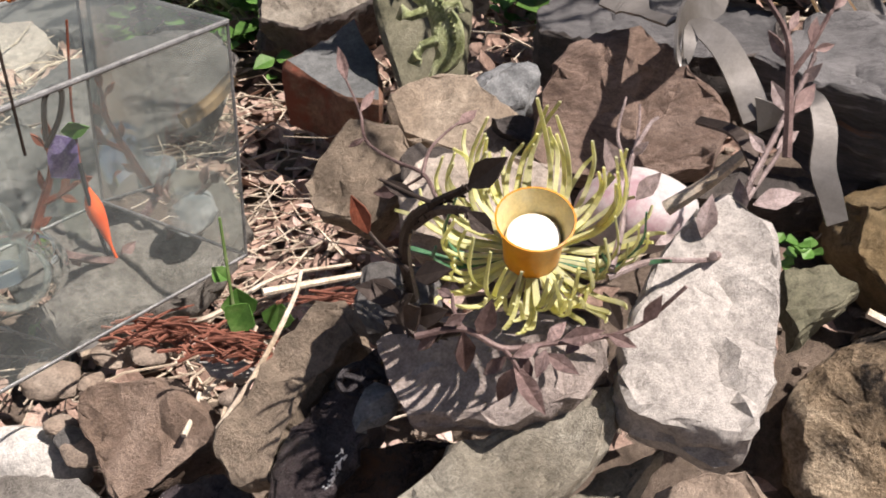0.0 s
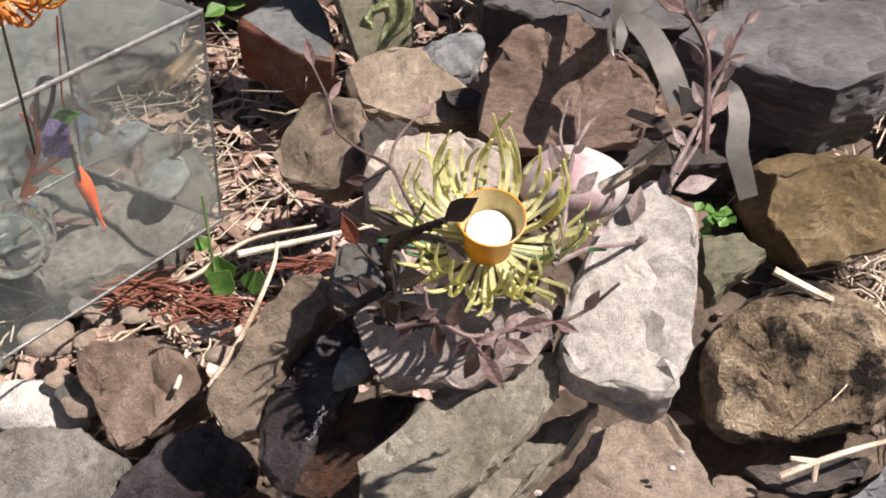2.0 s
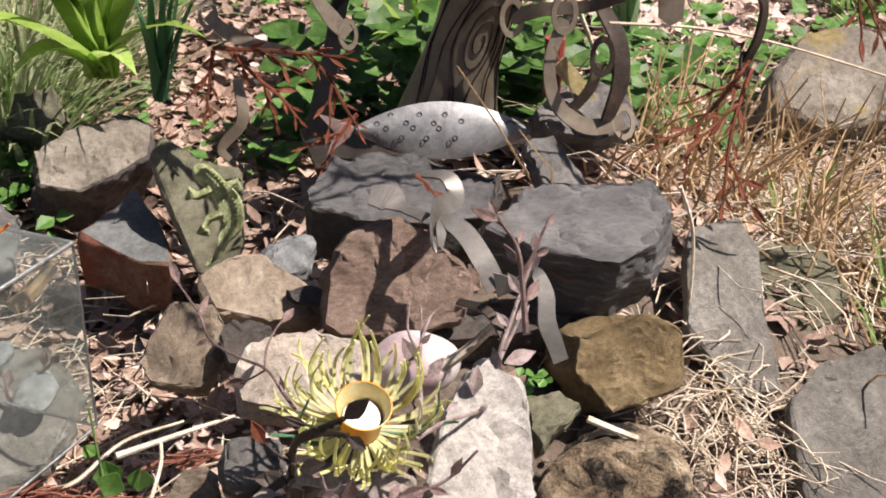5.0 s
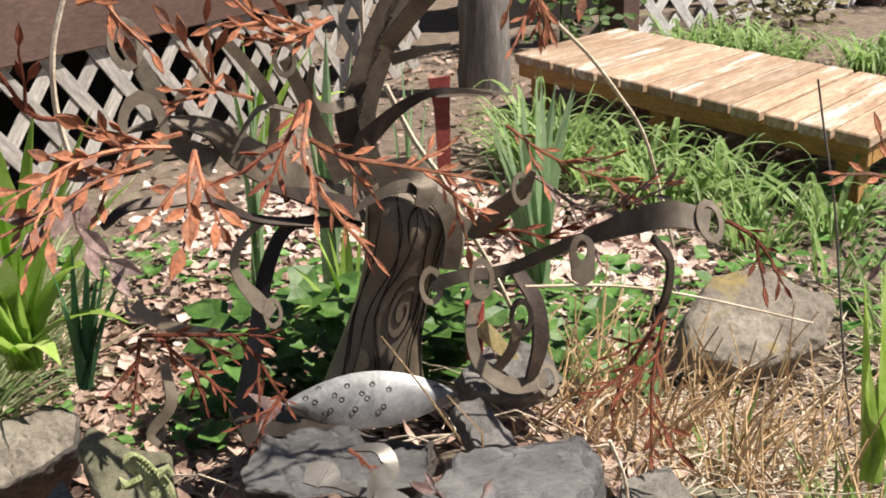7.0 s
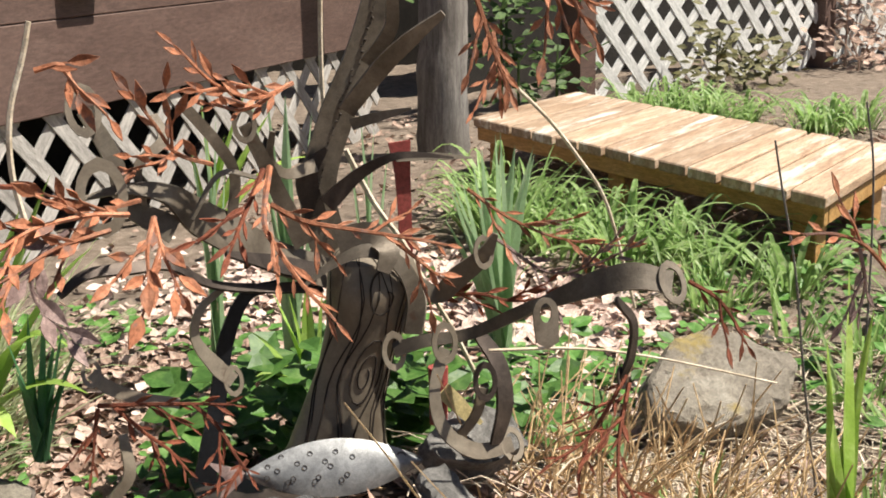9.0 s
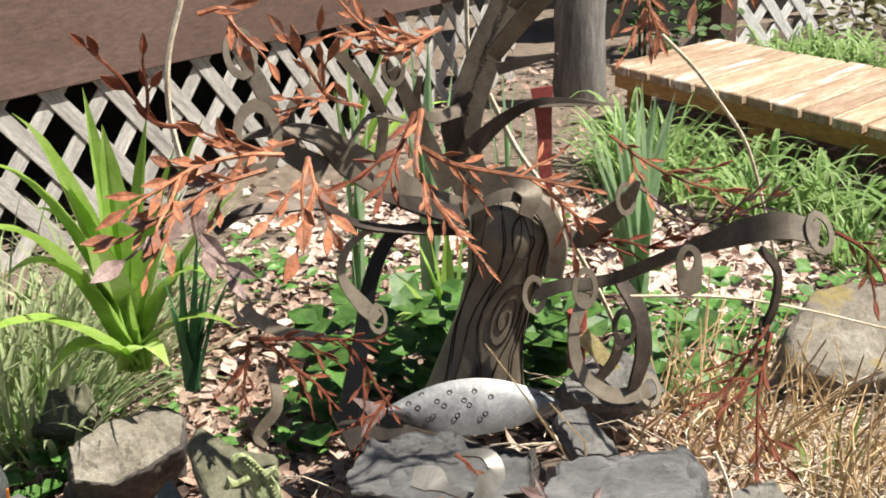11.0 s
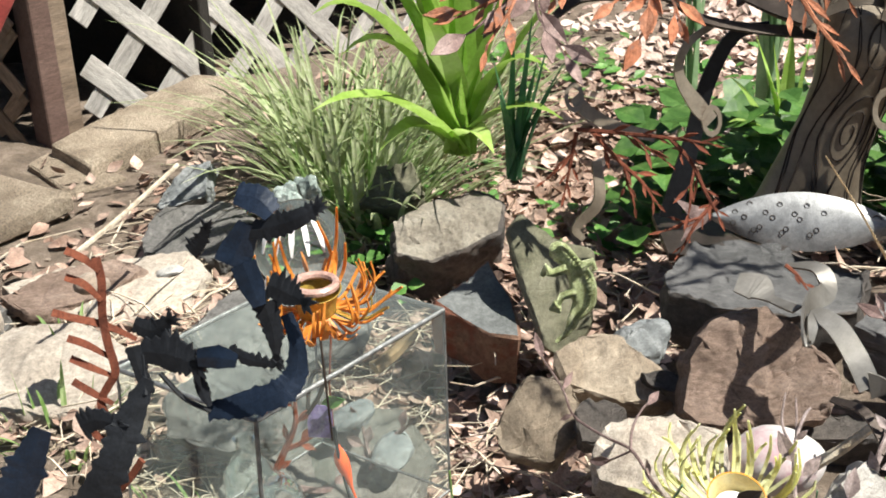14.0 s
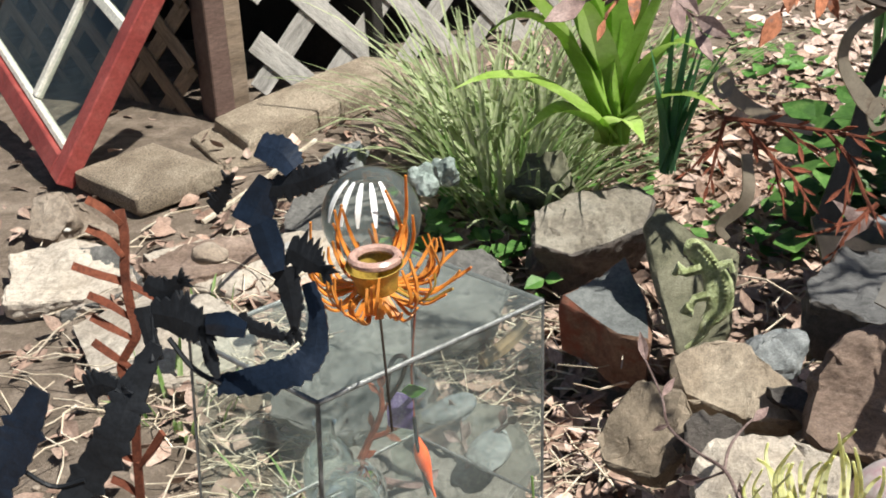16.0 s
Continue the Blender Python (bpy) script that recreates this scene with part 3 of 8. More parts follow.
# ---- ground, deck, walkway ----
bm = bmesh.new()
xs = [-60, -20, -8, -5, -4] + [-3 + 0.06 * k for k in range(0, 117)] + [5, 7, 10, 20, 60]
ys = [-40, -10, -3, -1.5] + [-0.6 + 0.06 * k for k in range(0, 100)] + [5.8, 6.5, 7.5, 9, 12, 20, 60, 200]
grid = [[bm.verts.new((x, y, zg(x, y) + 0.012 * noise.noise(Vector((x * 15, y * 15, 1))))) for x in xs] for y in ys]
for j in range(len(ys) - 1):
    for i in range(len(xs) - 1):
        bm.faces.new((grid[j][i], grid[j][i + 1], grid[j + 1][i + 1], grid[j + 1][i]))
tagged(part("ground", bm, M_SOIL, smooth=True), "brown garden soil strewn with dead leaves", "ground", kind="structure")

# deck skirt: lattice under a brown fascia
D0 = Vector((-1.55, 3.22, 0))
DD = Vector((0.598, 0.802, 0)).normalized()
DN = Vector((DD.y, -DD.x, 0))
MD = Matrix((DD, -DN, Vector((0, 0, 1)))).transposed().to_4x4()
MD.translation = D0
deck = tagged(empty("deck", "raised deck with brown painted fascia and lattice skirt", "deck", D0), kind="structure")
for k, (z0, z1) in enumerate(((0.40, 0.76), (0.764, 1.0))):
    board("fascia_board", (-0.1, -0.03, z0), (5.6, 0.02, z1), MD, M_FASCIA, deck)
board("bracket", (2.324, -0.10, 0.849), (2.557, -0.034, 0.980), MD, M_FASCIA, deck)
board("deck_floor", (-0.1, 0.02, 0.95), (5.6, 3.5, 1.0), MD, M_FASCIA, deck)
# added sheet, painted near black as the shade below the deck
board("crawl_space_back", (-0.1, 0.9, -0.4), (5.6, 0.95, 0.95), MD, M_VOID, deck, label="near-black sheet standing for the shade under the deck")
board("corner_post", (-0.045, -0.02, -0.25), (0.02, 0.07, 0.95), MD, M_FASCIA, deck)
board("corner_post", (0.025, 0.0, -0.25), (0.08, 0.06, 0.95), MD, M_LATB, deck)


def lattice(name, label, m, x0, x1, z0, z1, pitch, w, mat, gap=0.008):
    """Two layers of crossing slats, cut to a rectangle."""
    root = tagged(empty(name, label, "lattice", m.translation), kind="structure")
    h = z1 - z0
    for lay, sgn in ((0, 1), (1, -1)):
        k0 = int((x0 - h) / pitch) - 1
        for k in range(k0, int((x1 + h) / pitch) + 2):
            c = k * pitch
            # the line x = c + sgn * (z - z0)
            za, zb = z0, z1
            xa, xb = (c, c + h) if sgn > 0 else (c + h, c)
            pts = []
            for z in (za, zb):
                pts.append((c + (z - z0) if sgn > 0 else c + h - (z - z0), z))
            (xa, za), (xb, zb) = pts
            if xa > xb:
                xa, za, xb, zb = xb, zb, xa, za
            if xb < x0 or xa > x1:
                continue
            sl = (zb - za) / (xb - xa)
            if xa < x0:
                za += sl * (x0 - xa)
                xa = x0
            if xb > x1:
                zb -= sl * (xb - x1)
                xb = x1
            ln = math.hypot(xb - xa, zb - za)
            if ln < 0.05:
                continue
            mm = m @ Matrix.Translation(((xa + xb) / 2, -gap * lay, (za + zb) / 2)) @ pose(0, 0, 0, 0, -math.degrees(math.atan2(zb - za, xb - xa)), 0)
            board("slat", (-ln / 2, -0.0035, -w / 2), (ln / 2, 0.0035, w / 2), mm, mat, root, 0.0015)
    return root


lattice("lattice_panel", "weathered grey diagonal lattice under the deck", MD @ Matrix.Translation((0, 0.015, 0)), 0.12, 5.4, -0.25, 0.42, 0.278, 0.07, M_LAT)
ML = MD @ Matrix.Translation((-0.06, 0.03, 0)) @ pose(0, 0, 0, 0, 0, 105)
lattice("lattice_panel", "brown weathered lattice beside the deck corner", ML, 0.03, 1.5, -0.25, 0.95, 0.19, 0.05, M_LATB)
# same added shade sheet behind the brown lattice
board("crawl_space_back", (-0.2, -0.6, -0.4), (1.6, -0.55, 0.95), ML, M_VOID, deck, label="near-black sheet standing for the shade under the deck")

# walkway of new boards laid askew across two rails
WS = Vector((0.756, 0.655, 0))
WD = Vector((-0.246, 0.969, 0))
MW = Matrix((WS, WD, Vector((0, 0, 1)))).transposed().to_4x4()
W0 = Vector((2.415, 3.668, 0.140))
walkway = tagged(empty("walkway", "low walkway of new amber pine boards", "walkway", W0), kind="structure")


def skew_board(name, lo, hi, mat, bev=0.006):
    turn = Matrix.Rotation(math.atan2(WS.y, WS.x) if name == "plank" else math.atan2(WD.y, WD.x), 4, "Z")
    bm = box(bmesh.new(), lo, hi, turn.inverted() @ MW)
    bmesh.ops.bevel(bm, geom=bm.edges[:], offset=bev, segments=1, affect="EDGES")
    return part(name, bm, mat, walkway, at=turn)


W_LEN, W_WIDE = 2.403, 1.108
for k in range(13):
    random.seed(40 + k)
    j, q = random.uniform(-0.012, 0.012), W_LEN / 13
    dz = random.uniform(-0.004, 0.004)
    skew_board("plank", (-0.03 + j, q * k, -0.045 + dz), (W_WIDE + j, q * (k + 1) - 0.02, dz), M_BENCH)
skew_board("side_rail", (0.02, 0.02, -0.125), (0.075, W_LEN - 0.02, -0.05), M_BENCHSIDE)
skew_board("side_rail", (W_WIDE - 0.10, 0.02, -0.125), (W_WIDE - 0.045, W_LEN - 0.02, -0.05), M_BENCHSIDE)
skew_board("end_rail", (0.078, 0.02, -0.125), (W_WIDE - 0.103, 0.07, -0.05), M_BENCHSIDE)
for q in (0.075, 0.5 * W_LEN, W_LEN - 0.2):
    for x in (0.08, W_WIDE - 0.24):
        skew_board("leg", (x, q, -0.62), (x + 0.13, q + 0.12, -0.052), M_BENCHSIDE)

# old silvered post beside the walkway
bm = bmesh.new()
PF = Vector((1.828, 6.590, -0.140))
tube(bm, curve_pts([PF + Vector((0, 0, -0.1)), PF + Vector((0.0, 0, 0.4)), PF + Vector((0.02, 0.01, 0.9)), PF + Vector((0, 0.02, 2.2))], 8), 0.154, 0.122, 14)
for v in bm.verts:
    v.co += Vector((noise.noise(v.co * 9), noise.noise(v.co * 9 + Vector((5, 5, 5))), 0)) * 0.015
tagged(part("wooden_post", bm, M_TRUNKPOST, smooth=True), "silvery weathered round wooden post", "post")

# white lattice fence receding behind the walkway
FP = Vector((3.321, 8.142, -0.120))
MF = Matrix.Translation(FP) @ pose(0, 0, 0, 0, 0, 27.2)
F_LEN = 3.04
fence = tagged(empty("far_screen", "lattice screen with dark brown posts under a deck", "fence", FP), kind="structure")
board("post", (-0.17, -0.09, -0.3), (0.0, 0.09, 2.8), MF, M_FASCIA, fence)
board("post", (F_LEN, -0.08, -0.3), (F_LEN + 0.18, 0.08, 2.8), MF, M_FASCIA, fence)
# added near-black sheets: the darkness behind the screen as colour
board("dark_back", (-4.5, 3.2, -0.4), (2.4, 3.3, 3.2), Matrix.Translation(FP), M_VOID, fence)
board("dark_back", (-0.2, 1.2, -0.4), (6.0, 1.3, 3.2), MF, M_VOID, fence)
lattice("lattice_panel", "white lattice panel between brown posts", MF, 0.0, F_LEN, -0.15, 2.2, 0.30, 0.085, M_LATPALE)
lattice("lattice_panel", "white lattice panel beyond the brown post", MF, F_LEN + 0.18, F_LEN + 2.4, -0.15, 2.2, 0.30, 0.085, M_LATPALE)

# ---- rocks ----
stone("large pale limestone block with rough chipped edges", (0.223, 0.970, 0.226), 58, 8, [(-0.069, -0.079), (0.009, -0.104), (0.040, -0.065), (0.058, -0.009), (0.058, 0.066), (0.050, 0.090), (0.033, 0.117), (-0.033, 0.057), (-0.057, -0.006), (-0.081, -0.051)], 0.10, M_PALE, seed=3, rough=0.012)
stone("angular grey-brown stone under the flower candle", (0.054, 0.930, 0.193), 52, -8, [(-0.074, -0.030), (-0.056, -0.051), (0.024, -0.040), (0.081, -0.015), (0.099, 0.010), (0.087, 0.038), (-0.006, 0.047), (-0.066, 0.035), (-0.093, 0.007)], 0.09, M_ROSEGREY, seed=5)
stone("olive tan slab tilted over the spillway", (0.049, 0.860, 0.118), 62, -20, [(-0.054, -0.066), (-0.041, -0.091), (-0.023, -0.096), (0.032, -0.022), (0.073, 0.058), (0.072, 0.114), (0.050, 0.112), (-0.036, 0.031), (-0.071, -0.028)], 0.035, M_SLAB, seed=7)
stone("tan slab lying under another slab", (0.105, 0.870, 0.074), 66, -20, [(-0.020, -0.094), (0.015, -0.020), (0.061, 0.083), (0.063, 0.111), (0.012, 0.071), (-0.039, -0.034), (-0.085, -0.105)], 0.04, M_SLAB, seed=8)
stone("broad flat brown slab with a sharp front edge", (0.212, 0.920, 0.011), 74, -6, [(-0.089, -0.086), (0.024, -0.056), (0.117, -0.018), (0.083, 0.053), (0.055, 0.106), (-0.022, 0.070), (-0.053, 0.013), (-0.108, -0.066)], 0.035, M_TAN, seed=9)
stone("pitted boulder blotched brown and black", (0.424, 1.120, -0.006), 30, -10, [(-0.070, -0.089), (0.010, -0.091), (0.104, -0.047), (0.102, 0.035), (0.081, 0.086), (0.010, 0.086), (-0.066, 0.061), (-0.092, 0.015), (-0.091, -0.061)], 0.2, M_MOSSY, seed=11, rough=0.011, bevel=0.03, round_=0.6)
stone("blue-grey block with a flat weathered face", (0.529, 0.980, -0.067), 55, -15, [(-0.049, -0.092), (0.058, -0.072), (0.061, 0.030), (0.035, 0.105), (-0.028, 0.048), (-0.079, -0.014)], 0.14, M_BLUEGREY, seed=12)
stone("squared ochre sandstone block", (0.483, 1.280, 0.107), 30, 10, [(-0.085, -0.005), (-0.040, -0.071), (0.073, -0.053), (0.092, 0.024), (0.032, 0.058), (-0.070, 0.045)], 0.14, M_OCHRE, seed=13)
# next two stones: lit top and shaded sides painted as separate materials
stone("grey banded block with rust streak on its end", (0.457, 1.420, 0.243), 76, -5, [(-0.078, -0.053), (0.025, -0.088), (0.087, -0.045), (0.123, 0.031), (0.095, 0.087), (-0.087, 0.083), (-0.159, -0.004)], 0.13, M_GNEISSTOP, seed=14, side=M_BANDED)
stone("dark grey stone with its top coloured as sunlit", (0.199, 1.620, 0.205), 70, -3, [(-0.128, -0.032), (-0.049, -0.058), (0.050, -0.073), (0.154, -0.054), (0.174, 0.040), (0.027, 0.080), (-0.087, 0.093), (-0.138, 0.014)], 0.12, M_GNEISSTOP, seed=15, side=M_DARK)
stone("large reddish brown sandstone lump", (0.161, 1.340, 0.211), 36, 0, [(-0.069, -0.066), (0.004, -0.077), (0.103, -0.058), (0.106, 0.006), (0.063, 0.071), (0.015, 0.084), (-0.046, 0.070), (-0.082, 0.021), (-0.089, -0.049)], 0.16, M_BROWN, seed=16, round_=0.5)
stone("small blue-grey speckled stone", (0.040, 1.550, 0.141), 42, 10, [(-0.020, -0.040), (0.032, -0.035), (0.043, 0.016), (0.020, 0.042), (-0.016, 0.031), (-0.059, -0.013)], 0.06, M_BLUEGREY, seed=17, round_=0.8, bevel=0.018, rough=0.008)
stone("flat tan stone wedged among others", (-0.008, 1.450, 0.147), 55, 5, [(-0.065, -0.024), (0.009, -0.053), (0.084, -0.052), (0.081, -0.016), (0.015, 0.057), (-0.040, 0.061), (-0.083, 0.028)], 0.07, M_OLIVEBR, seed=18)
stone("thin dark flat stone under the grey one", (0.064, 1.420, 0.153), 60, 5, [(-0.027, -0.006), (0.024, -0.034), (0.036, -0.004), (0.009, 0.026), (-0.043, 0.019)], 0.05, M_DARK, seed=19)
stone("olive slate slab leaning upright", (-0.100, 1.860, 0.080), 40, 0, [(-0.015, -0.118), (0.021, -0.139), (0.069, -0.074), (0.069, 0.055), (-0.002, 0.073), (-0.059, 0.121), (-0.083, 0.087)], 0.045, M_OLIVE, seed=20, rough=0.004)
stone("wedge of blue-grey slate with a rusty edge", (-0.212, 1.880, 0.015), 76, 14, [(-0.095, 0.023), (-0.014, -0.071), (0.04, -0.089), (0.048, 0.017), (0.022, 0.13)], 0.120, M_SLATE, seed=21, rough=0.005, taper=1.02, side=M_RUSTFACE)
stone("brown stone in the rubble", (-0.111, 1.360, 0.119), 45, -5, [(-0.047, -0.050), (0.019, -0.059), (0.074, 0.009), (0.039, 0.056), (-0.021, 0.065), (-0.062, -0.019)], 0.09, M_OLIVEBR, seed=22)
# sides take the dark stone colour to paint the boulder's shadowed front
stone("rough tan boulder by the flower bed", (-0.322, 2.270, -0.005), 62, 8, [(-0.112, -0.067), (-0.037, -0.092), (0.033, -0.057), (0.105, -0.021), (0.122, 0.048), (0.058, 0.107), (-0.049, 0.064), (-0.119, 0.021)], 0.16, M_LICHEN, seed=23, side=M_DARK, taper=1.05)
stone("pale cream stone behind the flower candle", (0.032, 1.170, 0.201), 56, -5, [(-0.072, -0.041), (0.023, -0.061), (0.086, -0.027), (0.080, 0.038), (0.023, 0.057), (-0.058, 0.040), (-0.081, -0.002)], 0.08, M_CREAMST, seed=24, round_=0.5)
stone("triangular grey-green stone among the rocks", (0.334, 1.140, 0.132), 60, 0, [(-0.022, -0.019), (-0.015, -0.050), (0.046, 0.009), (0.021, 0.032), (-0.028, 0.029)], 0.05, M_OLIVE, seed=25)
stone("rounded tan boulder beside the pebbles", (-0.283, 1.060, -0.006), 48, 0, [(-0.048, -0.023), (-0.008, -0.069), (0.032, -0.044), (0.080, -0.006), (0.069, 0.017), (0.011, 0.057), (-0.061, 0.046), (-0.076, 0.024)], 0.12, M_PITBROWN, seed=26, round_=0.6)
wp = part("rock", pebble_mesh(0.058, 0.036, 0.026, 27, 4, 0.16), M_WHITE, smooth=True, at=Matrix.Translation((-0.405, 1.090, -0.075)) @ pose(0, 0, 0, 18, 8, -6))
tagged(wp, "smooth white speckled rounded stone", "rock", "rockery stones")
stone("flat greyish boulder at the water", (-0.353, 0.980, -0.060), 66, 0, [(-0.074, -0.074), (0.028, -0.070), (0.089, -0.020), (0.066, 0.028), (0.022, 0.057), (-0.032, 0.052), (-0.100, 0.034)], 0.10, M_PITTED, seed=28)
stone("long brown stone leaning at the spillway", (-0.116, 1.000, 0.102), 50, -25, [(-0.012, -0.091), (0.021, -0.077), (0.008, -0.035), (0.021, 0.021), (0.041, 0.063), (0.016, 0.091), (-0.016, 0.075), (-0.034, 0.027), (-0.047, -0.069)], 0.08, M_OLIVEBR, seed=29)
stone("wet dark slab beside the falling water", (-0.079, 0.960, 0.089), 55, -20, [(-0.017, -0.075), (0.012, -0.094), (0.027, -0.029), (0.035, 0.030), (0.020, 0.101), (-0.007, 0.076), (-0.034, 0.022), (-0.037, -0.025)], 0.06, M_WETMAUVE, seed=30)
stone("rounded grey stone behind the metal twig", (-0.028, 1.000, 0.200), 50, 0, [(-0.019, -0.028), (0.002, -0.029), (0.042, -0.004), (0.030, 0.038), (-0.022, 0.031), (-0.033, -0.007)], 0.06, M_GREY, seed=31, round_=0.6)
stone("small smooth grey stone", (-0.035, 0.950, 0.129), 45, 0, [(-0.009, -0.018), (0.019, -0.002), (0.015, 0.019), (-0.006, 0.018), (-0.019, -0.016)], 0.04, M_BLUEGREY, seed=32, round_=0.8)
stone("wet brown rock under the spillway", (-0.027, 0.930, 0.058), 60, -10, [(0.017, -0.062), (0.010, -0.009), (0.057, 0.054), (0.012, 0.058), (-0.037, 0.027), (-0.059, -0.064)], 0.12, M_WET, seed=33)
stone("crumpled dark wet stone", (-0.217, 0.980, -0.042), 62, 0, [(-0.076, -0.039), (-0.007, -0.042), (0.066, -0.027), (0.073, 0.020), (0.027, 0.055), (-0.012, 0.041), (-0.070, -0.004)], 0.08, M_WETMAUVE, seed=34)
stone("long grey-brown slab leaning on the bank", (0.707, 1.480, 0.061), 58, 8, [(-0.088, -0.025), (-0.053, -0.153), (0.03, -0.156), (0.07, 0.076), (0.07, 0.147), (-0.021, 0.138)], 0.050, M_PITTED, seed=35, rough=0.005)
stone("dark mossy stone on the bank", (0.887, 1.620, -0.013), 58, 0, [(-0.065, 0.014), (-0.056, -0.104), (0.037, -0.072), (0.097, -0.008), (0.051, 0.088), (-0.062, 0.090)], 0.10, M_OLIVE, seed=36)
stone("large flat grey stone on the bank", (0.822, 1.260, -0.011), 66, 0, [(-0.115, -0.132), (0.034, -0.146), (0.118, 0.028), (0.083, 0.123), (-0.02, 0.109), (-0.09, 0.041)], 0.080, M_PITTED, seed=37, rough=0.006)
stone("small dark slab lying behind the fish", (0.475, 1.720, 0.194), 60, 10, [(-0.036, -0.043), (0.051, -0.056), (0.021, 0.053), (-0.035, 0.049)], 0.05, M_GREY, seed=38)
stone("dark flat layer under the top rocks", (0.256, 1.380, 0.107), 70, 0, [(-0.160, -0.017), (0.012, -0.019), (0.166, -0.012), (0.181, 0.017), (0.002, 0.021), (-0.189, 0.011)], 0.06, M_DARK, seed=39)
stone("flat stone beside the path", (-1.303, 2.062, -0.120), 72, 0, [(-0.037, -0.114), (0.063, -0.063), (0.095, 0.017), (-0.008, 0.093), (-0.116, 0.076)], 0.08, M_GREY, seed=40)
stone("flat grey stone by the grass", (-0.921, 2.436, -0.100), 75, 0, [(-0.096, -0.080), (0.085, -0.103), (0.162, 0.017), (0.061, 0.115), (-0.088, 0.083), (-0.127, -0.022)], 0.08, M_GREY, seed=41)
stone("pale chunk of stone", (-0.999, 2.621, -0.070), 40, 0, [(-0.053, -0.062), (0.060, -0.029), (0.065, 0.068), (0.002, 0.063), (-0.073, -0.038)], 0.09, M_BLUEGREY, seed=42)
stone("broad flat tan stepping stone", (-1.042, 1.865, -0.120), 84, 0, [(-0.107, -0.125), (0.084, -0.145), (0.177, -0.046), (0.157, 0.050), (0.028, 0.157), (-0.126, 0.129), (-0.226, 0.010)], 0.06, M_CREAMST, seed=43)
stone("pale flat stone in the path", (-1.025, 2.209, -0.130), 82, 0, [(-0.140, -0.099), (0.039, -0.120), (0.168, -0.064), (0.183, 0.061), (0.109, 0.147), (-0.096, 0.094), (-0.268, -0.001)], 0.06, M_CREAMST, seed=44)
stone("flat grey stone under the orange flower", (-0.619, 2.036, -0.100), 80, 0, [(-0.121, -0.172), (0.038, -0.163), (0.165, -0.025), (0.164, 0.139), (0.085, 0.195), (-0.111, 0.108), (-0.212, -0.043)], 0.06, M_GREY, seed=45)
stone("olive stone by the lily", (-0.466, 2.500, -0.012), 45, 0, [(0.019, -0.058), (0.065, -0.014), (0.037, 0.065), (-0.040, 0.053), (-0.081, -0.044)], 0.10, M_OLIVE, seed=46)
stone("dark stone in front of the slate", (-0.032, 1.330, 0.142), 50, 0, [(-0.024, -0.034), (0.027, -0.030), (0.037, 0.019), (-0.007, 0.034), (-0.033, 0.012)], 0.06, M_DARK, seed=47)
stone("broad tan boulder with ochre lichen beyond the bank", (1.374, 2.500, 0.004), 58, 0, [(-0.188, -0.086), (-0.049, -0.138), (0.147, -0.099), (0.247, 0.047), (0.114, 0.138), (-0.071, 0.143), (-0.180, 0.014)], 0.14, M_LICHEN, seed=48, round_=0.4, bevel=0.015)

stone("grey lump under the steel loops", (0.574, 1.900, 0.199), 50, 0, [(-0.074, -0.034), (0.003, -0.058), (0.103, -0.029), (0.082, 0.048), (-0.020, 0.069), (-0.091, 0.007)], 0.09, M_GREY, seed=56)
stone("flat brown stone lying under the sharp slab", (0.325, 0.965, -0.100), 72, 0, [(0.061, -0.071), (0.079, 0.024), (0.057, 0.065), (0.017, 0.072), (-0.005, 0.017), (-0.071, -0.023), (-0.129, -0.072)], 0.060, M_TAN, seed=57)
stone("crumbly white stone beside the grey block", (0.449, 0.950, -0.152), 50, 0, [(-0.002, -0.044), (0.038, -0.022), (0.026, 0.015), (0.002, 0.038), (-0.029, 0.021), (-0.037, -0.007)], 0.050, M_WHITE, seed=58, round_=0.6, rough=0.016)
stone("dark brown stone under the pitted boulder", (0.440, 1.030, -0.064), 66, 0, [(-0.055, -0.014), (-0.005, -0.024), (0.054, -0.007), (0.064, 0.02), (0.012, 0.016), (-0.071, 0.007)], 0.050, M_DARK, seed=59)
stone("shadowed brown stone behind the pebbles", (-0.601, 1.620, -0.037), 62, 0, [(-0.116, -0.063), (-0.011, -0.081), (0.131, -0.058), (0.133, 0.037), (0.064, 0.081), (-0.065, 0.079), (-0.139, 0.012)], 0.08, M_GREY, seed=59)
stone("flat grey stone under the glass case", (-0.394, 1.400, -0.004), 76, 0, [(-0.045, -0.136), (0.092, -0.085), (0.134, 0.044), (0.074, 0.142), (-0.073, 0.092), (-0.181, -0.032)], 0.06, M_PITTED, seed=60)

stone("grey fieldstone below the window", (-1.557, 2.290, -0.100), 50, 0, [(0.033, -0.064), (0.060, 0.009), (0.007, 0.066), (-0.059, 0.045), (-0.041, -0.054)], 0.08, M_TAN, seed=65)
stone("flat pale stone at the path edge", (-1.368, 2.062, -0.110), 82, 0, [(-0.077, -0.131), (0.079, -0.093), (0.155, -0.004), (0.077, 0.092), (-0.065, 0.110), (-0.177, 0.042)], 0.06, M_CREAMST, seed=66)
stone("small tan stone by the paver", (-1.509, 2.363, -0.130), 60, 0, [(0.009, -0.049), (0.106, -0.042), (0.033, 0.001), (-0.055, 0.061), (-0.096, 0.033)], 0.06, M_TAN, seed=67)
stone("long brown flat stone in the path", (-1.109, 2.186, -0.110), 80, 0, [(-0.059, -0.112), (0.086, -0.036), (0.136, 0.072), (0.062, 0.097), (-0.069, 0.029), (-0.155, -0.043)], 0.05, M_BROWN, seed=68)

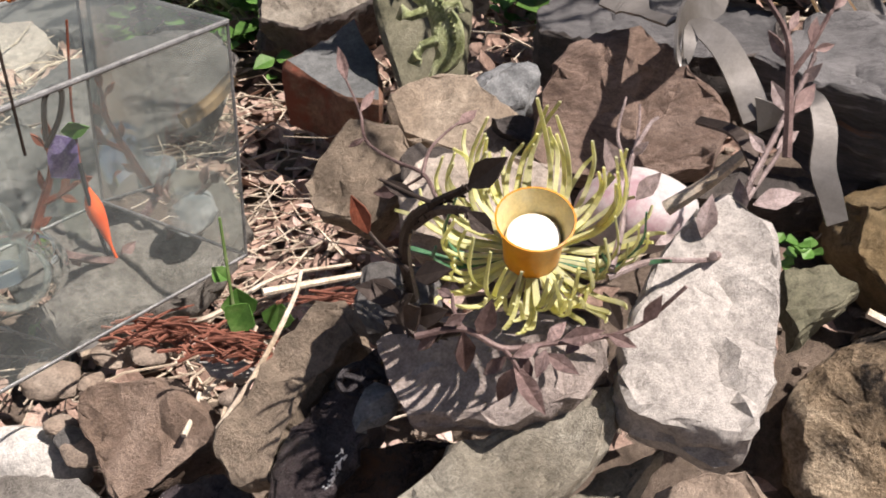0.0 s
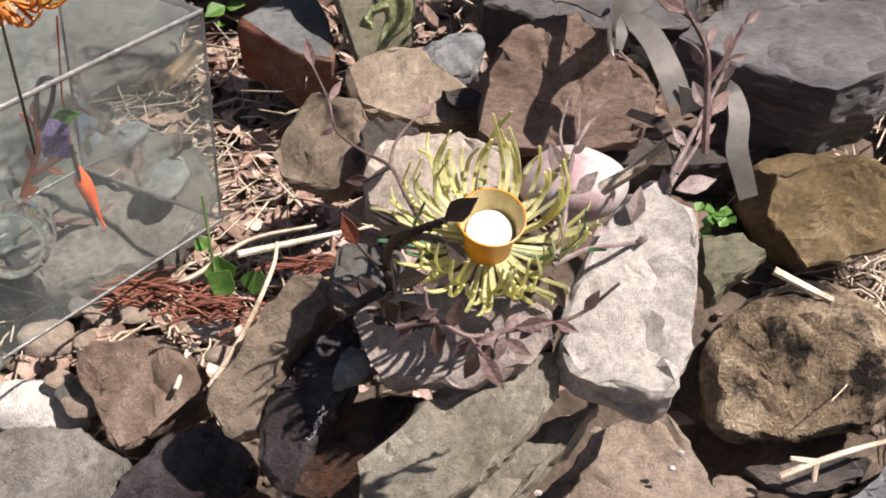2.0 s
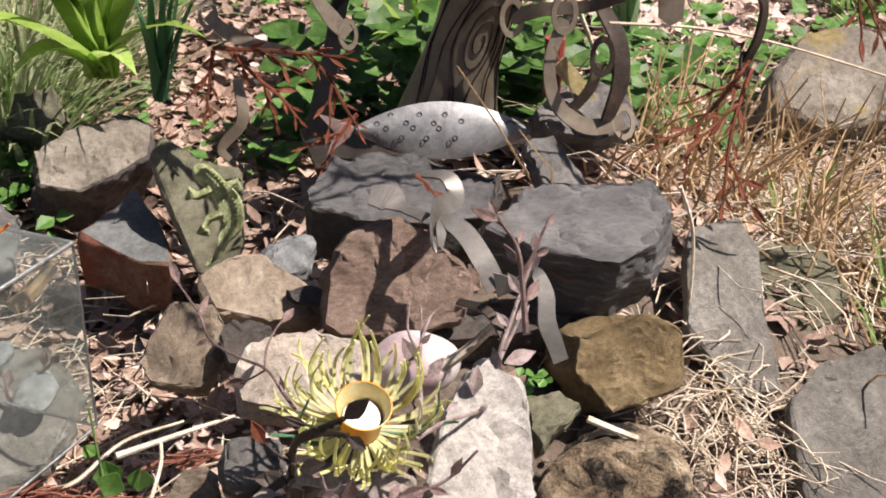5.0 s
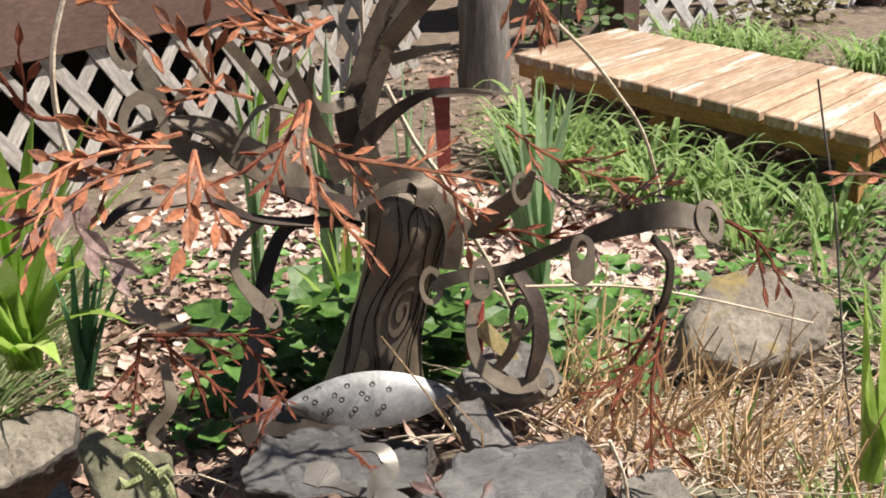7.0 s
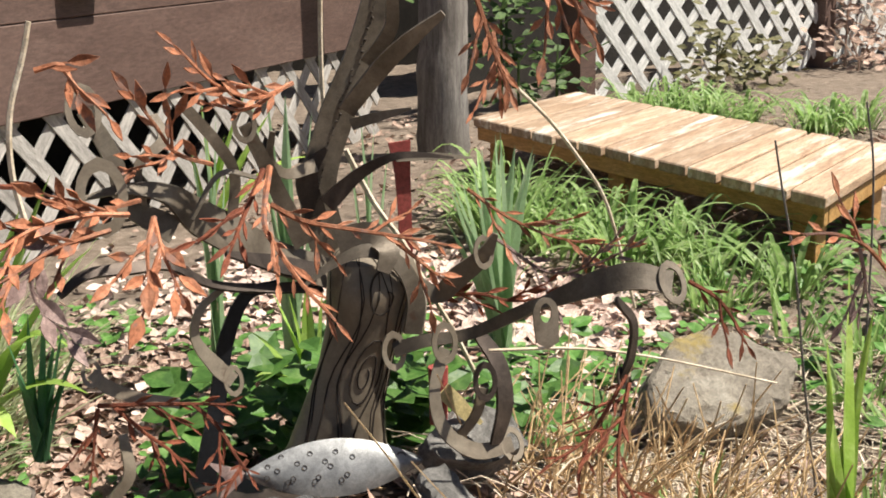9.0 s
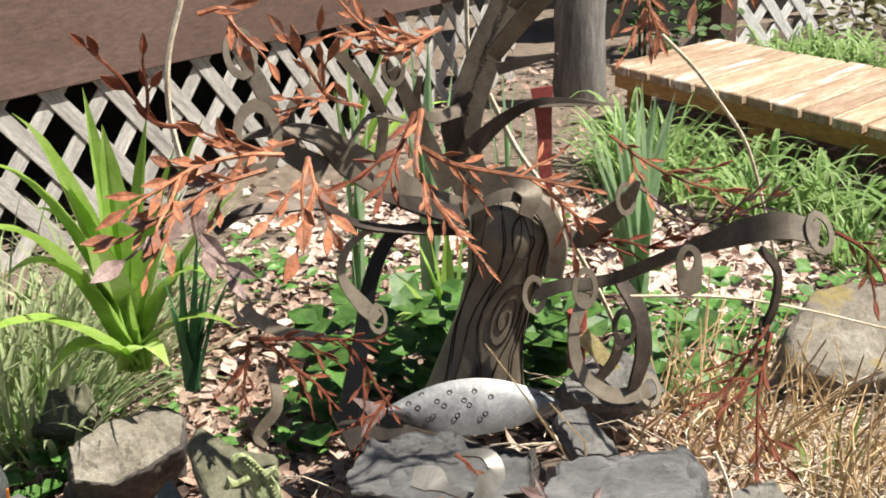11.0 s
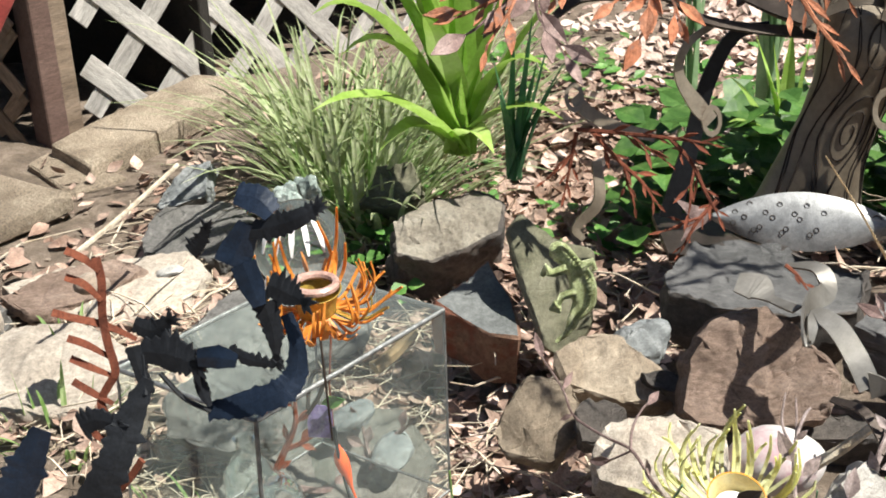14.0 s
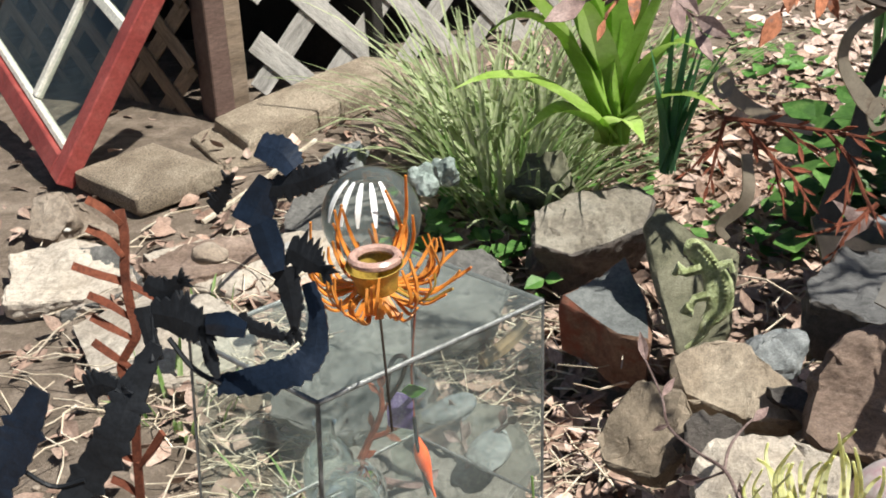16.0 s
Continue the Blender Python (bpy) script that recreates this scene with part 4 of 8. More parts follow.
stone("orange-brown wet rock in the spillway", (-0.175, 0.930, -0.084), 55, -10, [(-0.062, -0.018), (-0.09, -0.064), (0.037, -0.043), (0.066, -0.009), (0.042, 0.048), (0.017, 0.058), (-0.012, 0.031)], 0.080, M_WETORANGE, seed=91)
stone("dark mauve wet slab below the pebbles", (-0.304, 0.950, -0.097), 62, -8, [(-0.044, -0.08), (0.013, -0.032), (0.105, 0.029), (0.08, 0.053), (0.007, 0.066), (-0.051, 0.025), (-0.107, -0.057)], 0.060, M_WETMAUVE, seed=92)
stone("reddish wet slab under the trickle", (-0.043, 0.945, -0.022), 56, -15, [(-0.05, -0.003), (-0.046, -0.039), (0.014, -0.08), (0.037, -0.075), (0.043, 0.027), (0.036, 0.081), (0.004, 0.056), (-0.041, 0.038)], 0.060, M_WETORANGE, seed=93)

# water running between the wet slabs, its glints modelled as white beads
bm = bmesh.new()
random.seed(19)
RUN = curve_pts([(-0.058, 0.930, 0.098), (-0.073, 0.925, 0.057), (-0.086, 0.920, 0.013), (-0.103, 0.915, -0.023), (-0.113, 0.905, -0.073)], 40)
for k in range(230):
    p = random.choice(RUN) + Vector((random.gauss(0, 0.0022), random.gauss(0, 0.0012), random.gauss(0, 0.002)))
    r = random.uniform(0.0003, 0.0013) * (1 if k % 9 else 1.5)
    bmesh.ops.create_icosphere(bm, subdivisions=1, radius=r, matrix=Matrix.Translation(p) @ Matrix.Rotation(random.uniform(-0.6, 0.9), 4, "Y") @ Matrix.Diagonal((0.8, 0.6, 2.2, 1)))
tagged(part("water_trickle", bm, M_GLINT, smooth=True), "broken line of white beads standing for glints of water on wet stone", "water", kind="stuff")

# concrete pavers along the deck
def paver(c, tilt, az, outline, thick, seed, label):
    return stone(label, c, tilt, az, outline, thick, M_CONC, rough=0.0035, bevel=0.006, taper=1.0, seed=seed, name="paver", group="concrete pavers", round_=-0.35)


paver((-1.284, 3.228, -0.100), 86, 0, [(-0.046, -0.346), (0.245, 0.287), (0.043, 0.325), (-0.216, -0.194)], 0.075, 61, "long weathered concrete paver on another one")
paver((-1.415, 2.928, -0.155), 88, 0, [(0.067, -0.153), (0.169, -0.024), (-0.110, 0.137), (-0.140, 0.055)], 0.05, 62, "weathered concrete paver half under another")
paver((-1.477, 2.601, -0.100), 84, -10, [(0.074, -0.140), (0.180, 0.071), (-0.084, 0.139), (-0.180, -0.059)], 0.055, 63, "square weathered concrete paver, tilted")

# ---- metal tree ----
STEEL_T = 0.004


def ring(bm, c, r, nrm, hole=0.55, oval=1.0, turn=0.0, thick=STEEL_T):
    """A flat eye of sheet steel with a round opening."""
    z = Vector(nrm).normalized()
    x = z.orthogonal().normalized()
    up = Vector((0, 0, 1))
    if abs(z.dot(up)) < 0.95:
        x = up.cross(z).normalized()
    y = z.cross(x)
    m = Matrix((x, y, z)).transposed().to_4x4()
    m.translation = Vector(c)
    m = m @ Matrix.Rotation(radians(turn), 4, "Z")
    out = [(r * math.cos(2 * math.pi * k / 20), r * oval * math.sin(2 * math.pi * k / 20)) for k in range(20)]
    plate(bm, out, thick, m, (0, 0, r * hole, oval * 1.05))
    return bm


def spray(parent, pts, seed, n=9, size=0.045, slim=0.3, mat=None, r=0.0035, spread=55, name="leaf_spray", face=(0, -1, 0.2), twigs=2, label=""):
    """A forged twig with pointed leaves set along it and on short side twigs."""
    random.seed(seed)
    c = curve_pts(pts, 6)
    bm = bmesh.new()
    tube(bm, c, r, r * 0.5, 5)
    leaves = []
    total = len(c) - 1
    def leaf_at(p, d, k):
        nn = Vector(face) + Vector((random.uniform(-0.5, 0.5), random.uniform(-0.3, 0.3), random.uniform(-0.3, 0.5)))
        nn.normalize()
        ax = Matrix.Rotation(radians(k), 3, nn) @ d
        s = size * 0.62 * random.uniform(0.7, 1.25)
        st = Vector(p) + ax * s * 0.25
        tube(bm, [p, st], r * 0.55, r * 0.4, 4)
        b2 = bmesh.new()
        leaf_shape(b2, st, ax, nn, s, s * slim * random.uniform(0.85, 1.2), 0.0022, random.uniform(-0.2, 0.25))
        leaves.append(b2)
    for k in range(n):
        f = (k + 0.8) / n
        i = min(total - 1, int(f * total))
        d = (c[i + 1] - c[i]).normalized()
        leaf_at(c[i], d, spread * (1 if k % 2 else -1) * random.uniform(0.6, 1.1))
    leaf_at(c[-1], (c[-1] - c[-2]).normalized(), random.uniform(-10, 10))
    for k in range(twigs):
        i = int(total * (k + 0.7) / (twigs + 0.6))
        d = (c[i + 1] - c[i]).normalized()
        nn = Vector(face).normalized()
        ax = Matrix.Rotation(radians(45 if k % 2 else -45), 3, nn) @ d
        q = [c[i] + ax * size * 1.1 * t + d * size * 0.4 * t * t for t in (0, 0.5, 1)]
        tube(bm, q, r * 0.7, r * 0.45, 5)
        leaf_at(q[1], ax, spread * 0.8)
        leaf_at(q[1], ax, -spread * 0.8)
        leaf_at(q[2], ax, 5)
    stem = part(name, bm, mat, parent, label)
    for b2 in leaves:
        part("leaf", b2, mat, stem)
    return stem


tree = empty("tree_sculpture", "sheet steel tree with grain engraved trunk and rusty leaves", "sculpture")
T_LEVELS = [((0.343, 2.020, 0.116), 0.225), ((0.351, 2.020, 0.167), 0.185), ((0.366, 2.020, 0.245), 0.150), ((0.389, 2.020, 0.321), 0.135), ((0.413, 2.020, 0.395), 0.150), ((0.426, 2.020, 0.458), 0.175), ((0.422, 2.030, 0.509), 0.150), ((0.416, 2.050, 0.526), 0.105), ((0.411, 2.060, 0.533), 0.03)]


def trunk_at(s, a):
    """A place on the trunk's skin: s from foot to top, a round it (0: towards the front)."""
    q = s * (len(T_LEVELS) - 1)
    k = min(int(q), len(T_LEVELS) - 2)
    f = q - k
    c = Vector(T_LEVELS[k][0]).lerp(Vector(T_LEVELS[k + 1][0]), f)
    w = T_LEVELS[k][1] * (1 - f) + T_LEVELS[k + 1][1] * f
    wob = 1 + 0.05 * math.sin(3 * a + 4 * s)
    return c + Vector((math.sin(a) * w / 2 * wob, -math.cos(a) * w * 0.33 * wob, 0))


bm = bmesh.new()
rows = [[bm.verts.new(trunk_at(i / 28, 2 * math.pi * k / 28)) for k in range(28)] for i in range(29)]
for a, b in zip(rows, rows[1:]):
    for k in range(28):
        bm.faces.new((a[k], a[(k + 1) % 28], b[(k + 1) % 28], b[k]))
bm.faces.new(rows[-1])
part("trunk", bm, M_STEEL, tree, "brown steel trunk with burnt grain lines", smooth=True)
random.seed(5)
for k in range(10):
    a0 = -1.2 + 2.4 * k / 9
    bm = bmesh.new()
    pts = []
    for i in range(20):
        s = 0.05 + 0.9 * i / 19
        pull = 0.35 * math.exp(-((s - 0.36) / 0.1) ** 2) * (1 if a0 > 0.05 else -1)
        a = a0 * (0.8 + 0.25 * math.sin(2.5 * s + k)) + pull + 0.16 * math.sin(6 * s + k * 2.3)
        p = trunk_at(s, a)
        pts.append(p + Vector((math.sin(a), -math.cos(a), 0)) * 0.0005)
    tube(bm, pts, 0.0021 * random.uniform(0.5, 1.2), 0.0008, 4)
    part("grain_line", bm, M_ENGRAVE, tree)
for s0, turns, r0 in ((0.36, 2.2, 0.030), (0.62, 1.2, 0.034)):
    bm = bmesh.new()
    pts = []
    for i in range(34):
        t = i / 33
        r = r0 * (1 - 0.85 * t)
        an = 2 * math.pi * turns * t
        a, s = 0.12 + 1.0 * r / 0.07 * math.cos(an), s0 + 1.5 * r * math.sin(an) / 0.38
        p = trunk_at(s, a)
        pts.append(p + Vector((math.sin(a), -math.cos(a), 0)) * 0.001)
    tube(bm, pts, 0.0022, 0.0014, 4)
    part("knot", bm, M_ENGRAVE, tree)

def branch(pts, widths, facing, eye, mt):
    """A bent flat limb of the tree, with an eye cut in its end if eye gives a radius."""
    bm = bmesh.new()
    strip(bm, pts, [w * 0.8 for w in widths], facing, STEEL_T * 1.5)
    b = part("branch", bm, mt, tree, smooth=True)
    if eye:
        bm = bmesh.new()
        ring(bm, pts[-1], eye * 0.68, facing, 0.62, 1.55)
        part("eye", bm, mt, b)


branch([(0.395, 2.060, 0.479), (0.347, 2.060, 0.567), (0.344, 2.060, 0.659), (0.380, 2.060, 0.767), (0.422, 2.060, 0.863), (0.451, 2.060, 0.949), (0.468, 2.060, 1.025)], (0.123, 0.086, 0.078, 0.078, 0.066, 0.06, 0.055), (0.1, -1, 0.1), 0, M_LIMB)
bm = bmesh.new()
random.seed(21)
for q in curve_pts([(0.395, 2.060, 0.479), (0.347, 2.060, 0.567), (0.344, 2.060, 0.659), (0.380, 2.060, 0.767), (0.422, 2.060, 0.863), (0.451, 2.060, 0.949), (0.468, 2.060, 1.025)], 9)[6:]:
    bmesh.ops.create_icosphere(bm, subdivisions=1, radius=random.uniform(0.0015, 0.0032), matrix=Matrix.Translation(q + Vector((random.gauss(0, 0.002), -0.005, 0))))
part("weld_seam", bm, M_STEELDARK, tree, "dark beaded weld seam")
branch([(0.392, 2.040, 0.774), (0.450, 2.000, 0.853), (0.493, 1.970, 0.899), (0.542, 1.940, 0.942)], (0.039, 0.041, 0.035, 0.015), (0.2, -1, 0.1), 0, M_LIMB)
branch([(0.349, 2.030, 0.614), (0.404, 2.020, 0.664), (0.455, 2.000, 0.694), (0.506, 2.000, 0.697), (0.572, 2.000, 0.687)], (0.042, 0.028, 0.018, 0.014, 0.004), (0.1, -1, 0.2), 0, M_STEELDARK)
branch([(0.302, 2.000, 0.554), (0.260, 1.980, 0.651), (0.232, 1.960, 0.718), (0.206, 1.950, 0.775)], (0.045, 0.035, 0.03, 0.026), (0, -1, 0.2), 0.03, M_LIMB)
branch([(0.175, 1.930, 0.629), (0.183, 1.930, 0.699), (0.157, 1.920, 0.753), (0.108, 1.920, 0.817)], (0.021, 0.022, 0.024, 0.022), (0, -1, 0.2), 0, M_LIMB)
branch([(0.079, 1.860, 0.629), (0.014, 1.860, 0.675), (-0.002, 1.860, 0.737), (-0.019, 1.860, 0.781), (-0.042, 1.860, 0.824)], (0.054, 0.039, 0.034, 0.034, 0.027), (0.2, -0.9, 0.3), 0.04, M_LIMB)
branch([(0.342, 2.020, 0.494), (0.250, 1.980, 0.541), (0.176, 1.930, 0.596), (0.117, 1.890, 0.642), (0.070, 1.850, 0.690), (0.007, 1.820, 0.708), (-0.054, 1.800, 0.702)], (0.07, 0.073, 0.086, 0.077, 0.041, 0.021, 0.007), (0.1, -0.85, 0.5), 0, M_LIMB)
branch([(0.331, 2.020, 0.470), (0.216, 1.960, 0.494), (0.128, 1.900, 0.527), (0.068, 1.850, 0.576), (0.006, 1.820, 0.585), (-0.059, 1.800, 0.586), (-0.100, 1.800, 0.557)], (0.03, 0.021, 0.019, 0.023, 0.025, 0.021, 0.014), (0.1, -0.7, 0.7), 0, M_STEELDARK)
branch([(0.319, 2.000, 0.502), (0.237, 1.960, 0.537), (0.158, 1.900, 0.575)], (0.045, 0.037, 0.011), (0.1, -0.8, 0.5), 0, M_STEELDARK)
branch([(0.106, 1.860, 0.645), (0.155, 1.880, 0.710), (0.218, 1.900, 0.695)], (0.009, 0.011, 0.007), (0.1, -0.9, 0.4), 0, M_LIMB)
branch([(0.035, 1.850, 0.675), (0.031, 1.860, 0.735), (0.072, 1.880, 0.769), (0.061, 1.900, 0.806)], (0.012, 0.018, 0.022, 0.016), (0.2, -0.9, 0.3), 0, M_LIMB)
branch([(0.296, 1.965, 0.492), (0.347, 1.965, 0.525), (0.407, 1.965, 0.542), (0.463, 1.965, 0.510), (0.489, 1.965, 0.448), (0.481, 1.965, 0.383)], (0.008, 0.02, 0.03, 0.035, 0.042, 0.04), (0.1, -0.9, 0.4), 0, M_LIMB)
branch([(0.399, 2.030, 0.752), (0.447, 2.000, 0.769), (0.494, 1.980, 0.781)], (0.026, 0.02, 0.006), (0.1, -1, 0.2), 0, M_LIMB)
branch([(0.429, 2.030, 0.856), (0.466, 2.000, 0.915), (0.468, 1.980, 0.981), (0.502, 1.960, 1.018)], (0.03, 0.03, 0.026, 0.02), (0.1, -1, 0.1), 0, M_LIMB)
branch([(0.332, 2.030, 0.685), (0.278, 2.000, 0.679), (0.248, 1.980, 0.709), (0.254, 1.970, 0.758)], (0.03, 0.022, 0.018, 0.012), (0.1, -0.9, 0.3), 0, M_LIMB)
branch([(0.332, 2.050, 0.591), (0.319, 2.045, 0.663), (0.355, 2.045, 0.711)], (0.05, 0.05, 0.01), (0.1, -1, 0.2), 0, M_STEELDARK)
branch([(0.361, 2.000, 0.549), (0.417, 1.980, 0.564), (0.439, 1.950, 0.544), (0.426, 1.940, 0.508)], (0.07, 0.06, 0.05, 0.03), (0.1, -0.9, 0.3), 0, M_LIMB)
branch([(0.477, 2.020, 0.487), (0.493, 1.980, 0.444), (0.480, 1.970, 0.384)], (0.03, 0.05, 0.055), (0.2, -1, 0.1), 0, M_STEEL)
branch([(0.477, 2.020, 0.476), (0.535, 2.000, 0.440), (0.571, 1.980, 0.475), (0.611, 1.960, 0.514), (0.633, 1.950, 0.556)], (0.05, 0.04, 0.05, 0.04, 0.012), (0.1, -1, 0.3), 0, M_STEEL)
branch([(0.441, 1.940, 0.365), (0.492, 1.920, 0.383), (0.568, 1.900, 0.394), (0.632, 1.820, 0.450), (0.662, 1.720, 0.502), (0.702, 1.660, 0.537), (0.748, 1.620, 0.556), (0.803, 1.600, 0.546)], (0.035, 0.028, 0.026, 0.028, 0.035, 0.05, 0.055, 0.045), (0.1, -0.85, 0.5), 0.034, M_LIMB)
branch([(0.727, 1.640, 0.515), (0.757, 1.640, 0.476), (0.755, 1.640, 0.421), (0.740, 1.640, 0.384)], (0.016, 0.02, 0.022, 0.02), (0.5, -0.8, 0.2), 0.018, M_STEELDARK)
branch([(0.584, 1.900, 0.393), (0.614, 1.880, 0.339), (0.618, 1.860, 0.272), (0.597, 1.850, 0.203)], (0.03, 0.042, 0.046, 0.03), (0.4, -0.9, 0.1), 0, M_STEELDARK)
branch([(0.523, 1.900, 0.372), (0.497, 1.880, 0.307), (0.507, 1.860, 0.240), (0.561, 1.850, 0.196), (0.628, 1.850, 0.200)], (0.028, 0.024, 0.03, 0.036, 0.034), (0.0, -0.8, 0.5), 0.03, M_STEEL)
branch([(0.578, 1.860, 0.308), (0.563, 1.860, 0.256), (0.518, 1.860, 0.207)], (0.026, 0.022, 0.02), (0.2, -1, 0.2), 0, M_STEEL)
branch([(0.251, 2.000, 0.487), (0.193, 1.980, 0.476), (0.154, 1.970, 0.400), (0.134, 1.970, 0.296), (0.102, 1.970, 0.151)], (0.02, 0.028, 0.034, 0.036, 0.05), (0.2, -1, 0.1), 0, M_BLACK)
branch([(0.162, 1.960, 0.505), (0.114, 1.930, 0.477), (0.101, 1.920, 0.430), (0.133, 1.920, 0.377), (0.159, 1.920, 0.349)], (0.012, 0.016, 0.02, 0.034, 0.03), (0.3, -0.9, 0.2), 0.026, M_STEEL)
branch([(0.068, 1.940, 0.313), (0.005, 1.930, 0.333), (-0.042, 1.920, 0.361), (-0.068, 1.920, 0.389)], (0.022, 0.026, 0.028, 0.024), (0.1, -0.9, 0.4), 0.024, M_STEEL)
branch([(-0.028, 1.950, 0.265), (-0.023, 1.930, 0.198), (-0.061, 1.920, 0.153), (-0.048, 1.920, 0.130)], (0.02, 0.026, 0.02, 0.012), (0.3, -0.9, 0.2), 0, M_STEEL)
branch([(0.200, 2.020, 0.527), (0.228, 2.000, 0.551), (0.278, 2.000, 0.537)], (0.04, 0.036, 0.03), (0.0, -0.6, 0.8), 0, M_STEELDARK)
for q, r, mt in (((0.521, 1.895, 0.384), 0.032, M_STEEL), ((0.440, 1.935, 0.365), 0.030, M_STEEL), ((0.581, 1.855, 0.320), 0.030, M_STEELDARK), ((-0.026, 1.770, 0.708), 0.05, M_STEEL), ((0.612, 1.955, 0.523), 0.026, M_STEEL)):
    bm = bmesh.new()
    ring(bm, q, r * 0.75, (0.1, -1, 0.15), 0.62, 1.6)
    part("eye", bm, mt, tree)
# flat tag with an oval hole hanging from the long limb
bm = bmesh.new()
tag_out = [(0.021 * math.cos(a), 0.024 * math.sin(a)) for a in (math.pi * k / 8 for k in range(9))] + [(-0.019, -0.03), (-0.017, -0.056), (0.019, -0.056), (0.020, -0.03)]
plate(bm, tag_out, STEEL_T, Matrix.Translation((0.604, 1.620, 0.512)) @ pose(0, 0, 0, 82, 0, 4), (0, 0, 0.0095, 1.6))
part("tag", bm, M_LIMB, tree, "flat steel tag with an oval hole")
# foot plate that holds the tree up
bm = bmesh.new()
plate(bm, [(-0.2, -0.1), (0.25, -0.1), (0.2, 0.08), (-0.22, 0.08)], 0.012, Matrix.Translation((0.301, 2.020, 0.097)))
part("foot_plate", bm, M_STEELDARK, tree)

spray_seed = [300]


def tree_spray(pts, n, size, slim, mt, tw):
    spray(tree, pts, spray_seed[0], n, size, slim * 0.9, mt, 0.0042, 36, twigs=max(1, tw - 1))
    spray_seed[0] += 1


tree_spray([(0.185, 1.500, 0.787), (0.164, 1.420, 0.734), (0.172, 1.360, 0.712), (0.192, 1.320, 0.679), (0.219, 1.290, 0.647)], 13, 0.055, 0.2, M_RUST, 2)
tree_spray([(0.183, 1.500, 0.738), (0.224, 1.500, 0.713), (0.289, 1.520, 0.692), (0.360, 1.550, 0.669), (0.434, 1.580, 0.644)], 13, 0.05, 0.24, M_RUST, 3)
tree_spray([(0.372, 1.600, 0.648), (0.406, 1.600, 0.616), (0.431, 1.600, 0.593)], 4, 0.05, 0.3, M_RUST, 1)
tree_spray([(0.177, 1.500, 0.784), (0.143, 1.450, 0.736), (0.124, 1.420, 0.708)], 7, 0.055, 0.2, M_RUSTDARK, 1)
tree_spray([(0.040, 1.600, 0.710), (0.027, 1.550, 0.683), (0.024, 1.520, 0.652)], 2, 0.06, 0.42, M_RUST, 1)
tree_spray([(0.039, 1.600, 0.706), (0.046, 1.560, 0.671), (0.061, 1.530, 0.630)], 5, 0.065, 0.4, M_RUST, 2)
tree_spray([(0.008, 1.700, 0.695), (-0.049, 1.620, 0.715), (-0.109, 1.550, 0.719), (-0.151, 1.500, 0.707), (-0.187, 1.480, 0.692)], 10, 0.065, 0.34, M_RUST, 3)
tree_spray([(-0.019, 1.650, 0.686), (-0.089, 1.580, 0.683), (-0.149, 1.520, 0.664), (-0.213, 1.480, 0.642)], 9, 0.07, 0.34, M_RUST, 3)
tree_spray([(-0.073, 1.600, 0.701), (-0.112, 1.560, 0.674), (-0.119, 1.530, 0.636), (-0.088, 1.500, 0.595)], 6, 0.08, 0.42, M_COPPER, 2)
tree_spray([(0.026, 1.720, 0.710), (-0.016, 1.680, 0.709), (-0.057, 1.650, 0.697), (-0.093, 1.600, 0.639)], 6, 0.06, 0.4, M_RUST, 2)
tree_spray([(0.280, 1.900, 0.844), (0.217, 1.850, 0.830), (0.150, 1.800, 0.861), (0.100, 1.780, 0.915)], 10, 0.06, 0.3, M_RUST, 3)
tree_spray([(0.261, 1.900, 0.835), (0.200, 1.860, 0.812), (0.143, 1.820, 0.829)], 6, 0.055, 0.3, M_RUST, 2)
tree_spray([(0.146, 1.900, 0.722), (0.090, 1.860, 0.751), (0.060, 1.840, 0.800), (0.031, 1.820, 0.847)], 6, 0.065, 0.36, M_RUST, 2)
tree_spray([(0.102, 1.900, 0.762), (0.071, 1.850, 0.744), (0.025, 1.820, 0.739)], 4, 0.05, 0.4, M_RUST, 1)
tree_spray([(0.518, 1.600, 0.936), (0.520, 1.580, 0.892), (0.518, 1.570, 0.854)], 8, 0.055, 0.24, M_RUST, 2)
tree_spray([(0.657, 2.200, 0.586), (0.722, 2.150, 0.536), (0.807, 2.100, 0.498), (0.911, 2.050, 0.486)], 12, 0.06, 0.26, M_RUST, 4)
tree_spray([(0.700, 2.150, 0.493), (0.787, 2.100, 0.432), (0.857, 2.050, 0.452), (0.911, 2.000, 0.493)], 10, 0.06, 0.26, M_COPPER, 3)
tree_spray([(0.552, 2.100, 0.404), (0.625, 2.050, 0.419), (0.685, 2.000, 0.413), (0.763, 1.950, 0.432)], 9, 0.055, 0.3, M_RUSTDARK, 3)
tree_spray([(0.830, 1.600, 0.546), (0.867, 1.580, 0.522), (0.892, 1.570, 0.488), (0.908, 1.560, 0.453)], 7, 0.045, 0.26, M_RUSTDARK, 2)
tree_spray([(-0.062, 1.900, 0.340), (0.012, 1.860, 0.348), (0.084, 1.820, 0.355), (0.142, 1.800, 0.354)], 8, 0.05, 0.2, M_RUSTDARK, 2)
tree_spray([(0.084, 1.820, 0.355), (0.118, 1.800, 0.321), (0.141, 1.780, 0.278), (0.158, 1.770, 0.250)], 6, 0.045, 0.22, M_RUSTDARK, 2)
tree_spray([(-0.035, 1.880, 0.340), (0.009, 1.860, 0.298), (0.044, 1.850, 0.268), (0.066, 1.840, 0.239)], 7, 0.045, 0.24, M_RUSTDARK, 2)
tree_spray([(-0.063, 1.900, 0.335), (-0.071, 1.890, 0.293), (-0.079, 1.880, 0.246)], 6, 0.04, 0.2, M_RUSTDARK, 1)
